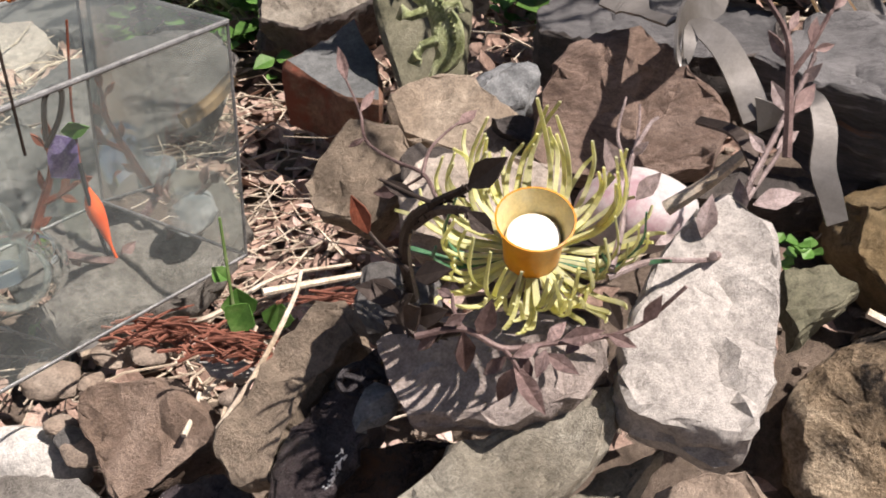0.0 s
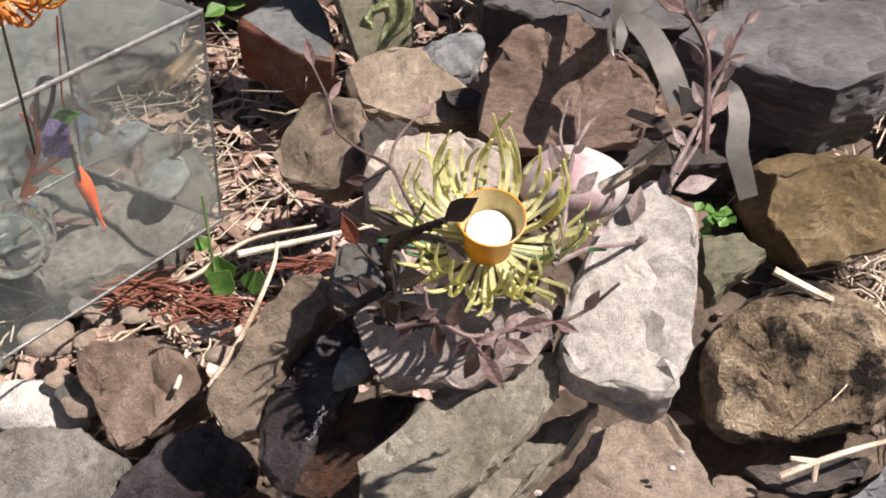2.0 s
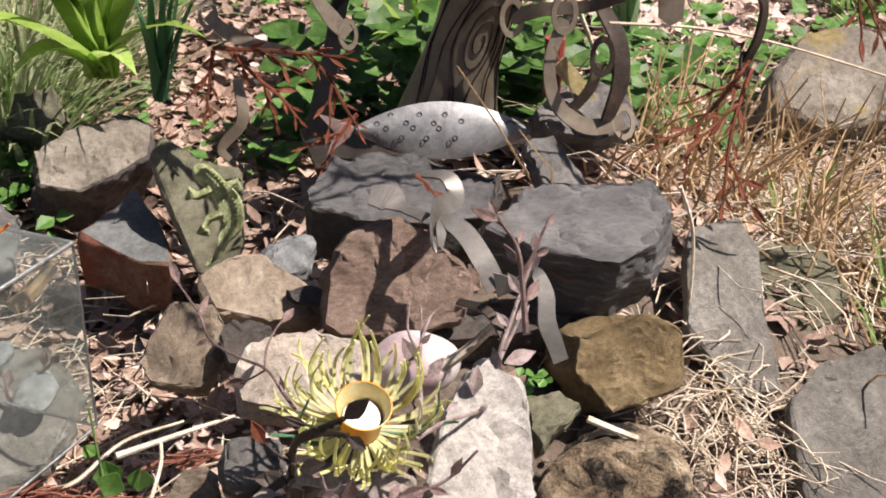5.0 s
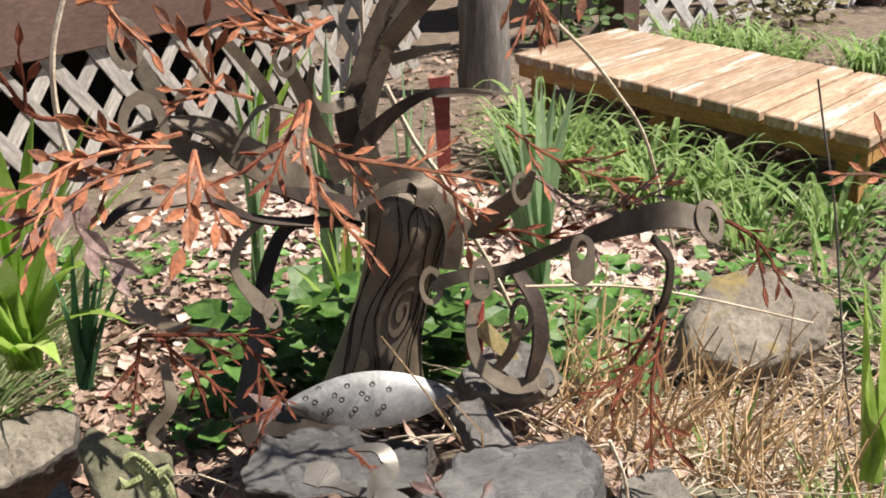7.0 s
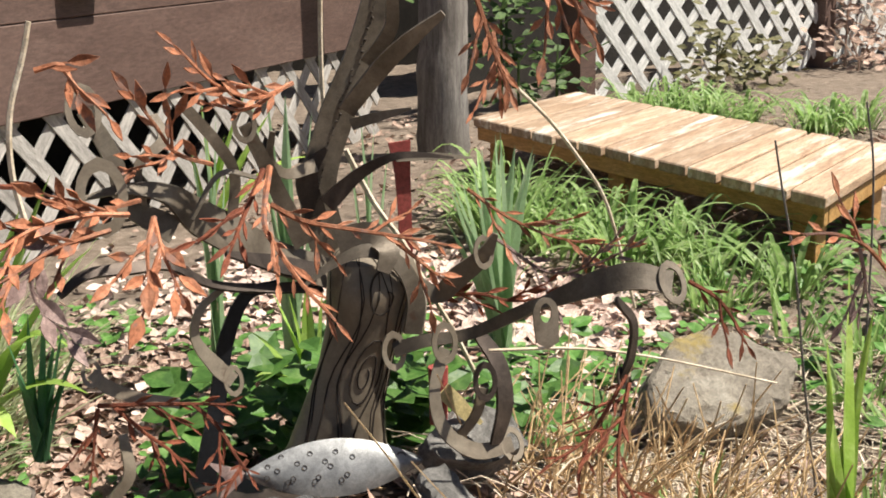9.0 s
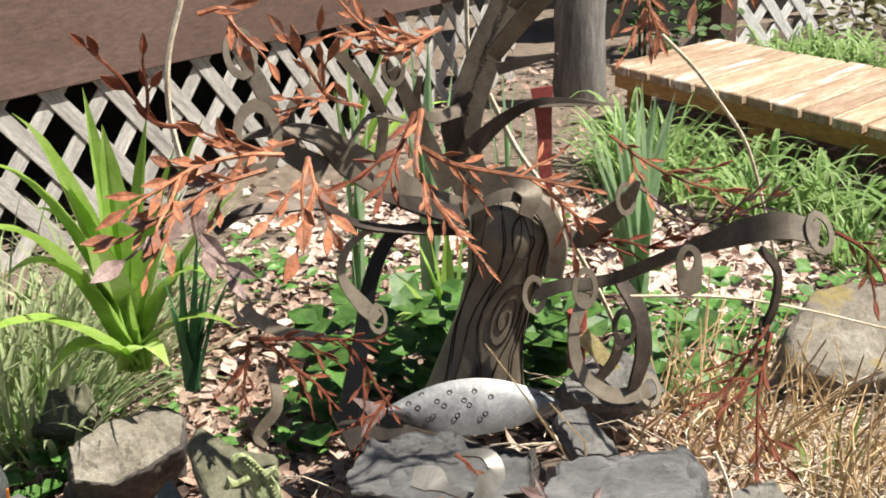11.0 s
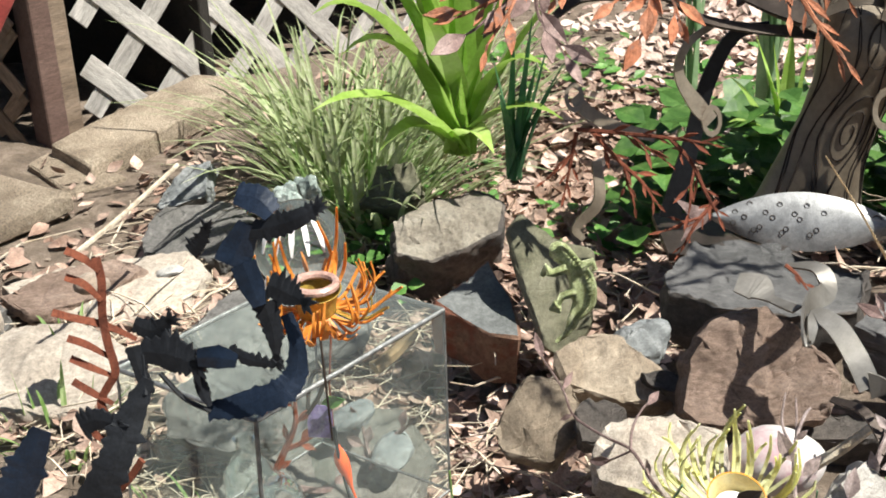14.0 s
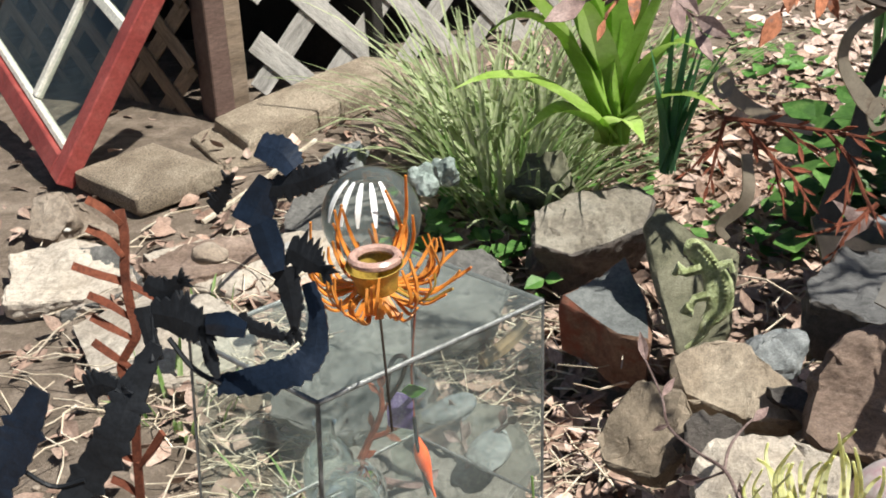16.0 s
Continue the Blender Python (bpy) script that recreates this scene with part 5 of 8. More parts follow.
tree_spray([(0.164, 1.820, 0.248), (0.132, 1.800, 0.219), (0.109, 1.780, 0.180)], 5, 0.04, 0.2, M_RUSTDARK, 1)
tree_spray([(0.747, 1.640, 0.388), (0.704, 1.620, 0.338), (0.664, 1.610, 0.298), (0.615, 1.600, 0.279)], 9, 0.045, 0.22, M_RUSTDARK, 3)
tree_spray([(0.753, 1.640, 0.374), (0.720, 1.600, 0.307), (0.706, 1.570, 0.245), (0.700, 1.550, 0.197)], 8, 0.05, 0.28, M_RUSTDARK, 3)
tree_spray([(-0.121, 1.600, 0.763), (-0.163, 1.580, 0.777), (-0.196, 1.560, 0.838), (-0.230, 1.550, 0.877)], 3, 0.055, 0.42, M_RUSTDARK, 1)
tree_spray([(0.482, 1.600, 1.027), (0.495, 1.580, 0.967), (0.510, 1.570, 0.913), (0.527, 1.560, 0.863)], 9, 0.050, 0.30, M_RUST, 2)
tree_spray([(0.585, 1.600, 1.033), (0.610, 1.600, 0.986), (0.630, 1.600, 0.934)], 4, 0.060, 0.36, M_RUST, 1)
tree_spray([(0.597, 1.600, 1.009), (0.640, 1.600, 0.985), (0.674, 1.600, 0.968)], 4, 0.050, 0.30, M_RUST, 1)
tree_spray([(1.184, 1.600, 0.529), (1.138, 1.600, 0.575), (1.085, 1.600, 0.598), (1.029, 1.600, 0.603)], 6, 0.055, 0.30, M_RUST, 2)
tree_spray([(1.128, 1.600, 0.572), (1.143, 1.600, 0.514), (1.136, 1.600, 0.467)], 3, 0.050, 0.30, M_COPPER, 1)
tree_spray([(-0.094, 1.600, 0.913), (-0.059, 1.600, 0.918), (-0.045, 1.600, 0.882)], 4, 0.060, 0.35, M_RUST, 1)
# ---- steel fish ----
fish = empty("fish_sculpture", "brushed steel fish with punched ring spots on a rock", "sculpture", (0.318, 1.900, 0.177))
FC = Vector(fish.location)
bm = bmesh.new()
NL, NW = 26, 7
top = []
for i in range(NL + 1):
    t = i / NL
    half = 0.05 * (math.sin(math.pi * (0.025 + 0.955 * t)) ** 0.85)
    row = []
    for j in range(NW + 1):
        q = -1 + 2 * j / NW
        row.append(bm.verts.new((-0.15 + 0.305 * t, -0.010 * (1 - q * q) - 0.006, half * q)))
    top.append(row)
for a, b in zip(top, top[1:]):
    for j in range(NW):
        bm.faces.new((a[j], b[j], b[j + 1], a[j + 1]))
geo = bmesh.ops.extrude_face_region(bm, geom=bm.faces[:])
for v in geo["geom"]:
    if isinstance(v, bmesh.types.BMVert):
        v.co.y += 0.003
bmesh.ops.recalc_face_normals(bm, faces=bm.faces[:])
MFISH = pose(0, 0, 0, -28, 2, -2)
b = part("body", bm, M_FISH, fish, smooth=True, at=MFISH)
bm = bmesh.new()
plate(bm, [(-0.215, 0.028), (-0.16, 0.012), (-0.145, -0.002), (-0.17, -0.02), (-0.20, -0.045), (-0.185, -0.005)], 0.003, Matrix.Rotation(radians(90), 4, "X"))
part("tail_fin", bm, M_COPPER, fish, "rusty brown tail fin", at=MFISH)
random.seed(2)
for k in range(17):
    x, z = -0.12 + 0.0095 * k + random.uniform(-0.004, 0.004), (-0.012, 0.012, 0.0, 0.026, -0.02)[k % 5] + random.uniform(-0.003, 0.003)
    hf = 0.05 * (math.sin(math.pi * (0.025 + 0.955 * (x + 0.15) / 0.305)) ** 0.85)
    if abs(z) > 0.8 * hf:
        continue
    sy = -0.010 * (1 - (z / hf) ** 2) - 0.0065
    bm = bmesh.new()
    c2 = [(x + 0.0042 * math.cos(a), sy, z + 0.0042 * math.sin(a)) for a in (2 * math.pi * i / 10 for i in range(11))]
    tube(bm, c2, 0.0008, 0.0008, 4, False)
    part("ring_spot", bm, M_STEELDARK, fish, at=MFISH)
bm = bmesh.new()
c2 = [(0.118 + 0.008 * math.cos(a), -0.013, 0.008 + 0.008 * math.sin(a)) for a in (2 * math.pi * i / 12 for i in range(13))]
tube(bm, c2, 0.0014, 0.0014, 4, False)
part("fish_eye", bm, M_STEELDARK, fish, at=MFISH)

# ---- curled steel ribbon on the rocks ----
ribbon = empty("steel_ribbon", "curled bright steel strip with a notched leaf end", "sculpture")
bm = bmesh.new()
strip(bm, [(0.205, 1.420, 0.328), (0.244, 1.400, 0.334), (0.251, 1.370, 0.317), (0.219, 1.330, 0.319), (0.211, 1.300, 0.299), (0.219, 1.290, 0.287), (0.227, 1.310, 0.313), (0.251, 1.300, 0.304), (0.271, 1.270, 0.279), (0.286, 1.250, 0.249)], (0.006, 0.022, 0.028, 0.028, 0.022, 0.008, 0.018, 0.026, 0.028, 0.028), [(0, -0.3, 1), (0, -0.3, 1), (0.5, -0.6, 0.5), (1, -0.3, 0.1), (1, -0.3, 0), (0.6, -0.8, 0), (0, -0.8, 0.6), (0, -0.8, 0.6), (0, -0.7, 0.7), (0, -0.7, 0.7)], 0.003)
part("strip", bm, M_RIBBON, ribbon, smooth=True)
bm = bmesh.new()
strip(bm, [(0.208, 1.330, 0.311), (0.184, 1.370, 0.304), (0.168, 1.390, 0.310), (0.143, 1.400, 0.312)], (0.016, 0.012, 0.045, 0.03), (0, -0.5, 0.9), 0.003)
part("leaf_end", bm, M_RIBBON, ribbon)
bm = bmesh.new()
strip(bm, [(0.285, 1.250, 0.253), (0.310, 1.240, 0.261), (0.328, 1.230, 0.282), (0.339, 1.210, 0.261), (0.338, 1.190, 0.233), (0.346, 1.180, 0.210), (0.354, 1.170, 0.187)], (0.034, 0.012, 0.014, 0.022, 0.024, 0.022, 0.02), (0.2, -1, 0.3), 0.003)
part("strip", bm, M_RIBBON, ribbon, smooth=True)
bm = bmesh.new()
strip(bm, [(0.221, 1.160, 0.289), (0.249, 1.130, 0.293), (0.263, 1.100, 0.280), (0.260, 1.080, 0.271)], (0.008, 0.012, 0.012, 0.006), (0.2, -0.6, 0.8), 0.003)
part("hook", bm, M_STEELDARK, ribbon)
spray(ribbon, [(0.277, 1.050, 0.312), (0.277, 1.080, 0.358), (0.274, 1.100, 0.390), (0.257, 1.120, 0.415)], 71, 4, 0.04, 0.4, M_COPPER, 0.004, 45, twigs=1)
spray(ribbon, [(0.202, 1.400, 0.338), (0.216, 1.390, 0.329), (0.226, 1.380, 0.317)], 72, 2, 0.025, 0.3, M_RUSTDARK, 0.003, 40, twigs=0)

# ---- cast lizard on the slab ----
bm = bmesh.new()
LZ = [(-0.101, 1.765, 0.182), (-0.088, 1.760, 0.181), (-0.067, 1.755, 0.160), (-0.051, 1.745, 0.134), (-0.048, 1.735, 0.103), (-0.063, 1.725, 0.079), (-0.073, 1.720, 0.056), (-0.092, 1.715, 0.039)]
LR = (0.012, 0.017, 0.015, 0.022, 0.020, 0.010, 0.006, 0.003)
lc = curve_pts(LZ, 5)
rings = []
for i, p in enumerate(lc):
    k = min(i // 5, len(LR) - 2)
    f = (i - 5 * k) / 5
    r = LR[k] * (1 - f) + LR[k + 1] * f
    d = (lc[min(i + 1, len(lc) - 1)] - lc[max(i - 1, 0)]).normalized()
    sd = d.cross(Vector((0, -0.85, 0.5))).normalized()
    up = sd.cross(d)
    rings.append([bm.verts.new(p + sd * math.cos(a) * r + up * math.sin(a) * r * 0.8) for a in (2 * math.pi * j / 10 for j in range(10))])
for a, b in zip(rings, rings[1:]):
    for j in range(10):
        bm.faces.new((a[j], a[(j + 1) % 10], b[(j + 1) % 10], b[j]))
bm.faces.new(rings[0][::-1])
bm.faces.new(rings[-1])
for leg in ([(-0.076, 1.755, 0.156), (-0.098, 1.750, 0.149), (-0.112, 1.752, 0.149)], [(-0.060, 1.745, 0.119), (-0.083, 1.745, 0.110), (-0.092, 1.742, 0.092)], [(-0.053, 1.750, 0.162), (-0.035, 1.752, 0.170), (-0.031, 1.750, 0.156)], [(-0.103, 1.750, 0.150), (-0.108, 1.750, 0.160), (-0.115, 1.752, 0.144)], [(-0.089, 1.740, 0.098), (-0.098, 1.742, 0.089), (-0.085, 1.742, 0.084)]):
    tube(bm, [Vector(q) + Vector((0, -0.012, 0.004)) for q in leg], 0.009, 0.005, 6)
for i in range(2, 30, 1):
    p = lc[i]
    tube(bm, [p + Vector((0.006, -0.013, 0.010)), p + Vector((0.012, -0.022, 0.018))], 0.004, 0.0005, 4)
tagged(recenter(part("lizard_figure", bm, M_LIZ, smooth=True)), "green glazed cast lizard on the slate slab", "figurine")

# ---- yellow flower candle holder ----


def flower(name, label, at, cup_r, cup_h, mats, petals, reach, seed, tilt, inner=None):
    cup_m, lin_m, wax_m, pet_m, alt_m = mats
    root = empty(name, label, "candle holder", at)
    root.rotation_euler = tilt
    bm = bmesh.new()
    prof = [(cup_r * 0.68, 0), (cup_r * 0.74, cup_h * 0.1), (cup_r * 0.80, cup_h * 0.5), (cup_r * 0.90, cup_h * 0.8), (cup_r * 1.04, cup_h), (cup_r * 0.99, cup_h * 1.005)]
    def lathe(bm, prof, n=28):
        rr = [[bm.verts.new((r * math.cos(2 * math.pi * k / n), r * math.sin(2 * math.pi * k / n), z)) for k in range(n)] for r, z in prof]
        for a, b in zip(rr, rr[1:]):
            for k in range(n):
                bm.faces.new((a[k], a[(k + 1) % n], b[(k + 1) % n], b[k]))
        return rr
    lathe(bm, prof)
    part("cup", bm, cup_m, root, smooth=True)
    bm = bmesh.new()
    rr = lathe(bm, [(cup_r * 0.99, cup_h * 1.004), (cup_r * 0.86, cup_h * 0.8), (cup_r * 0.77, cup_h * 0.5), (cup_r * 0.65, 0.004)])
    bm.faces.new(rr[-1])
    part("cup_lining", bm, lin_m, root, "pale yellow speckled lining", smooth=True)
    if wax_m:
        bm = bmesh.new()
        w = cup_r * 0.72
        rr = lathe(bm, [(w, 0.006), (w, cup_h * 0.52), (w * 0.95, cup_h * 0.60), (w * 0.7, cup_h * 0.66), (w * 0.3, cup_h * 0.68)])
        bm.faces.new(rr[-1])
        part("candle", bm, wax_m, root, "white round candle", smooth=True)
    random.seed(seed)
    for k in range(petals):
        ringno = k % 3
        a = 2.399 * k + random.uniform(-0.15, 0.15)
        ln = reach * random.uniform(0.75, 1.1) * (1 + 0.32 * math.sin(a))
        rise = (0.25, 0.6, 1.0)[ringno] * random.uniform(0.8, 1.15)
        d = Vector((math.cos(a), math.sin(a), 0))
        p0 = d * cup_r * 0.75 + Vector((0, 0, 0.004))
        p1 = d * (cup_r + ln * 0.35) + Vector((0, 0, ln * (0.02 + 0.12 * ringno) - 0.01))
        p2 = d * (cup_r + ln * (0.75 - 0.12 * ringno)) + Vector((0, 0, ln * rise * 0.45))
        p3 = d * (cup_r + ln * (0.85 - 0.22 * ringno)) + Vector((0, 0, ln * rise * 0.95))
        side = d.cross(Vector((0, 0, 1)))
        w = random.uniform(-0.25, 0.25) * ln
        p2 += side * w * 0.5
        p3 += side * w
        bm = bmesh.new()
        nr = [(0, 0, 1), tuple(Vector((0, 0, 1)) - d * 0.3), tuple(Vector((0, 0, 0.4)) - d), tuple(-d)]
        strip(bm, [p0, p1, p2, p3], (0.0028, 0.0036, 0.0034, 0.0020), nr, 0.0014, 4)
        low = (k % 17 == 4)
        part("petal", bm, alt_m if low else pet_m, root, "dark green petal" if low and alt_m == M_PETALG else "")
    return root


flower("flower_candle_holder", "yellow-green metal flower holding a white candle in an amber cup", (0.086, 0.948, 0.276), 0.0275, 0.047, (M_CUP, M_CUPIN, M_WAX, M_PETAL, M_PETALG), 92, 0.074, 4, (radians(22), radians(4), 0))
flower("flower_candle_holder", "orange metal flower with a gold cup on a stake", (-0.325, 1.030, 0.454), 0.026, 0.030, (M_GOLD, M_GOLD, None, M_OPETAL, M_GOLD), 66, 0.058, 9, (radians(6), 0, 0))
OF = Vector((-0.325, 1.030, 0.454))
bm = bmesh.new()
tube(bm, [OF, Vector((OF.x + 0.005, OF.y, 0.302))], 0.0014, 0.0014, 6)
tagged(part("garden_stake", bm, M_STEELDARK), "thin dark stem carrying the orange flower", "stake")
bm = bmesh.new()
rr = [OF + Vector((0.021 * math.cos(a), 0.021 * math.sin(a), 0.034)) for a in (2 * math.pi * k / 20 for k in range(21))]
tube(bm, rr, 0.0045, 0.0045, 8, False)
tagged(part("glass_ring", bm, M_ROSE, smooth=True), "pale pink ring lying on the orange flower", "ring")
bm = bmesh.new()
bmesh.ops.create_uvsphere(bm, u_segments=28, v_segments=18, radius=0.05)
gb = part("glass_globe", bm, M_CLEAR, smooth=True, at=Matrix.Translation((-0.362, 1.130, 0.484)))
tagged(gb, "clear glass globe with white swirls behind the flower", "globe")
for k in range(5):
    bm = bmesh.new()
    pts = [Vector((0.051 * math.sin(0.5 + t) * math.cos(-2.2 + 0.35 * k), 0.051 * math.sin(0.5 + t) * math.sin(-2.2 + 0.35 * k), 0.051 * math.cos(0.5 + t))) for t in (0, 0.3, 0.6, 0.9)]
    strip(bm, pts, (0.003, 0.006, 0.006, 0.002), [tuple(p) for p in pts], 0.001, 3)
    part("swirl", bm, M_WAX, gb, "white painted swirl")

# ---- copper-brown twigs round the candle ----
wreath = empty("metal_twig_wreath", "dark copper-brown forged leaf twigs around the flower candle", "sculpture")
def twig(mt, r, pts):
    """A forged stem, thick at its foot, with small barbs like bark along it."""
    random.seed(int(1000 * r) + len(wreath.children))
    bm = bmesh.new()
    c = curve_pts(pts, 6)
    tube(bm, c, r, r * 0.55, 7)
    if r > 0.003:
        for k in range(1, len(c) - 1):
            a = Vector((random.uniform(-1, 1), random.uniform(-1, 0.2), random.uniform(-1, 1))).normalized()
            tube(bm, [c[k], c[k] + (a + (c[k + 1] - c[k]).normalized()) * r * 1.25], r * 0.5, r * 0.12, 4)
    part("twig", bm, mt, wreath, smooth=True)


def twig_leaf(mt, slim, base, tip):
    """One forged pointed leaf between two places."""
    d = Vector(tip) - Vector(base)
    bm = bmesh.new()
    random.seed(int(9000 * abs(tip[0])) + 3)
    leaf_shape(bm, base, d, (random.uniform(-0.35, 0.35), -0.7, 0.6 + random.uniform(-0.3, 0.3)), d.length, d.length * slim, 0.0016, random.uniform(-0.12, 0.12))
    part("leaf", bm, mt, wreath)


twig(M_STEELDARK, 0.0042, [(0.015, 0.830, 0.317), (0.015, 0.800, 0.371), (0.022, 0.780, 0.403), (0.038, 0.760, 0.426), (0.057, 0.750, 0.442)])
twig(M_STEELDARK, 0.0034, [(0.023, 0.785, 0.397), (0.038, 0.760, 0.421), (0.053, 0.740, 0.434), (0.059, 0.730, 0.438)])
twig(M_STEELDARK, 0.0014, [(0.037, 0.760, 0.426), (0.023, 0.765, 0.429), (0.007, 0.770, 0.434)])
twig(M_STEELDARK, 0.0018, [(0.017, 0.800, 0.357), (0.001, 0.810, 0.365), (-0.008, 0.815, 0.373)])
twig(M_STEELDARK, 0.0032, [(0.014, 0.820, 0.328), (0.009, 0.815, 0.311), (0.022, 0.810, 0.301), (0.047, 0.800, 0.313)])
twig(M_COPPER, 0.0024, [(0.020, 0.800, 0.309), (0.049, 0.800, 0.316), (0.074, 0.800, 0.303), (0.103, 0.810, 0.301), (0.130, 0.820, 0.299), (0.158, 0.830, 0.304), (0.184, 0.830, 0.334)])
twig(M_COPPER, 0.0018, [(0.074, 0.800, 0.303), (0.082, 0.790, 0.299), (0.088, 0.790, 0.284)])
twig(M_COPPER, 0.0018, [(0.049, 0.800, 0.316), (0.043, 0.810, 0.322), (0.041, 0.820, 0.328)])
twig(M_ROSETWIG, 0.0029, [(0.141, 0.930, 0.274), (0.172, 0.950, 0.276), (0.216, 1.000, 0.248), (0.247, 1.030, 0.236)])
twig(M_ROSETWIG, 0.0027, [(0.143, 0.930, 0.280), (0.150, 0.960, 0.293), (0.154, 1.000, 0.302), (0.159, 1.030, 0.320), (0.172, 1.060, 0.331), (0.179, 1.070, 0.333)])
twig(M_ROSETWIG, 0.0018, [(0.157, 1.020, 0.311), (0.148, 1.050, 0.326), (0.154, 1.080, 0.345)])
twig(M_ROSETWIG, 0.0016, [(0.154, 1.000, 0.305), (0.164, 1.060, 0.326), (0.165, 1.080, 0.339)])
twig(M_ROSETWIG, 0.0034, [(0.223, 1.000, 0.252), (0.239, 1.040, 0.233), (0.247, 1.060, 0.253), (0.258, 1.080, 0.276), (0.270, 1.100, 0.289), (0.287, 1.130, 0.310), (0.305, 1.160, 0.332), (0.312, 1.170, 0.351)])
twig(M_ROSETWIG, 0.0027, [(0.246, 1.060, 0.253), (0.263, 1.090, 0.263), (0.285, 1.120, 0.284), (0.297, 1.150, 0.312)])
twig(M_COPPER, 0.0021, [(0.033, 0.970, 0.272), (0.013, 1.020, 0.276), (-0.004, 1.060, 0.281), (-0.034, 1.100, 0.272), (-0.065, 1.150, 0.264), (-0.078, 1.200, 0.268), (-0.105, 1.280, 0.265)])
twig(M_COPPER, 0.0018, [(-0.005, 1.060, 0.281), (-0.002, 1.090, 0.288), (0.010, 1.130, 0.287), (0.026, 1.160, 0.287)])
twig(M_COPPER, 0.0014, [(-0.004, 1.060, 0.280), (-0.027, 1.070, 0.260), (-0.045, 1.080, 0.250)])
twig_leaf(M_STEELDARK, 0.51, (0.057, 0.750, 0.442), (0.077, 0.745, 0.463))
twig_leaf(M_STEELDARK, 0.61, (0.058, 0.730, 0.439), (0.072, 0.725, 0.429))
twig_leaf(M_RUSTDARK, 0.46, (-0.008, 0.815, 0.372), (-0.018, 0.820, 0.396))
twig_leaf(M_STEELDARK, 0.33, (0.028, 0.765, 0.426), (0.007, 0.770, 0.434))
twig_leaf(M_STEELDARK, 0.55, (0.011, 0.820, 0.324), (-0.020, 0.820, 0.331))
twig_leaf(M_STEELDARK, 0.50, (0.009, 0.815, 0.315), (-0.008, 0.820, 0.334))
twig_leaf(M_STEELDARK, 0.55, (0.018, 0.810, 0.315), (0.039, 0.800, 0.329))
twig_leaf(M_STEELDARK, 0.55, (0.021, 0.800, 0.352), (0.042, 0.790, 0.366))
twig_leaf(M_STEELDARK, 0.66, (0.013, 0.810, 0.310), (0.026, 0.800, 0.331))
twig_leaf(M_STEELDARK, 0.55, (0.015, 0.810, 0.304), (-0.003, 0.815, 0.312))
twig_leaf(M_STEELDARK, 0.55, (0.026, 0.810, 0.302), (0.040, 0.800, 0.319))
twig_leaf(M_STEELDARK, 0.50, (0.017, 0.800, 0.368), (0.008, 0.800, 0.371))
twig_leaf(M_COPPER, 0.46, (0.087, 0.800, 0.301), (0.088, 0.790, 0.279))
twig_leaf(M_COPPER, 0.44, (0.076, 0.800, 0.297), (0.062, 0.800, 0.282))
twig_leaf(M_COPPER, 0.33, (0.081, 0.790, 0.298), (0.102, 0.780, 0.268))
twig_leaf(M_COPPER, 0.44, (0.100, 0.810, 0.293), (0.121, 0.800, 0.286))
twig_leaf(M_COPPER, 0.42, (0.049, 0.800, 0.314), (0.052, 0.800, 0.281))
twig_leaf(M_COPPER, 0.44, (0.060, 0.800, 0.310), (0.067, 0.800, 0.340))
twig_leaf(M_COPPER, 0.44, (0.109, 0.810, 0.304), (0.135, 0.810, 0.312))
twig_leaf(M_COPPER, 0.50, (0.095, 0.800, 0.306), (0.080, 0.790, 0.304))
twig_leaf(M_COPPER, 0.50, (0.100, 0.800, 0.304), (0.095, 0.790, 0.289))
twig_leaf(M_COPPER, 0.50, (0.041, 0.820, 0.325), (0.031, 0.830, 0.324))
twig_leaf(M_COPPER, 0.44, (0.033, 0.800, 0.310), (0.020, 0.800, 0.298))
twig_leaf(M_COPPER, 0.50, (0.100, 0.810, 0.302), (0.112, 0.820, 0.311))
twig_leaf(M_COPPER, 0.39, (0.137, 0.820, 0.303), (0.156, 0.820, 0.294))
twig_leaf(M_COPPER, 0.44, (0.160, 0.830, 0.306), (0.170, 0.830, 0.326))
twig_leaf(M_COPPER, 0.39, (0.082, 0.790, 0.297), (0.071, 0.790, 0.268))
twig_leaf(M_COPPER, 0.55, (0.121, 0.820, 0.299), (0.112, 0.810, 0.293))
twig_leaf(M_COPPER, 0.50, (0.051, 0.800, 0.327), (0.038, 0.800, 0.319))
twig_leaf(M_STEELDARK, 0.33, (0.139, 0.930, 0.261), (0.155, 0.930, 0.226))
twig_leaf(M_ROSETWIG, 0.46, (0.245, 1.030, 0.232), (0.276, 1.045, 0.248))
twig_leaf(M_ROSETWIG, 0.50, (0.216, 1.020, 0.256), (0.222, 1.030, 0.288))
twig_leaf(M_ROSETWIG, 0.46, (0.262, 1.080, 0.253), (0.301, 1.090, 0.260))
twig_leaf(M_ROSETWIG, 0.46, (0.151, 1.000, 0.314), (0.136, 1.010, 0.344))
twig_leaf(M_ROSETWIG, 0.50, (0.161, 0.990, 0.304), (0.179, 1.000, 0.322))
twig_leaf(M_ROSETWIG, 0.44, (0.252, 1.060, 0.255), (0.246, 1.070, 0.282))
twig_leaf(M_ROSETWIG, 0.44, (0.282, 1.120, 0.284), (0.300, 1.130, 0.297))
twig_leaf(M_ROSETWIG, 0.46, (0.288, 1.130, 0.313), (0.274, 1.140, 0.336))
twig_leaf(M_ROSETWIG, 0.39, (0.174, 0.950, 0.290), (0.189, 0.960, 0.294))
twig_leaf(M_ROSETWIG, 0.44, (0.302, 1.160, 0.325), (0.317, 1.160, 0.344))
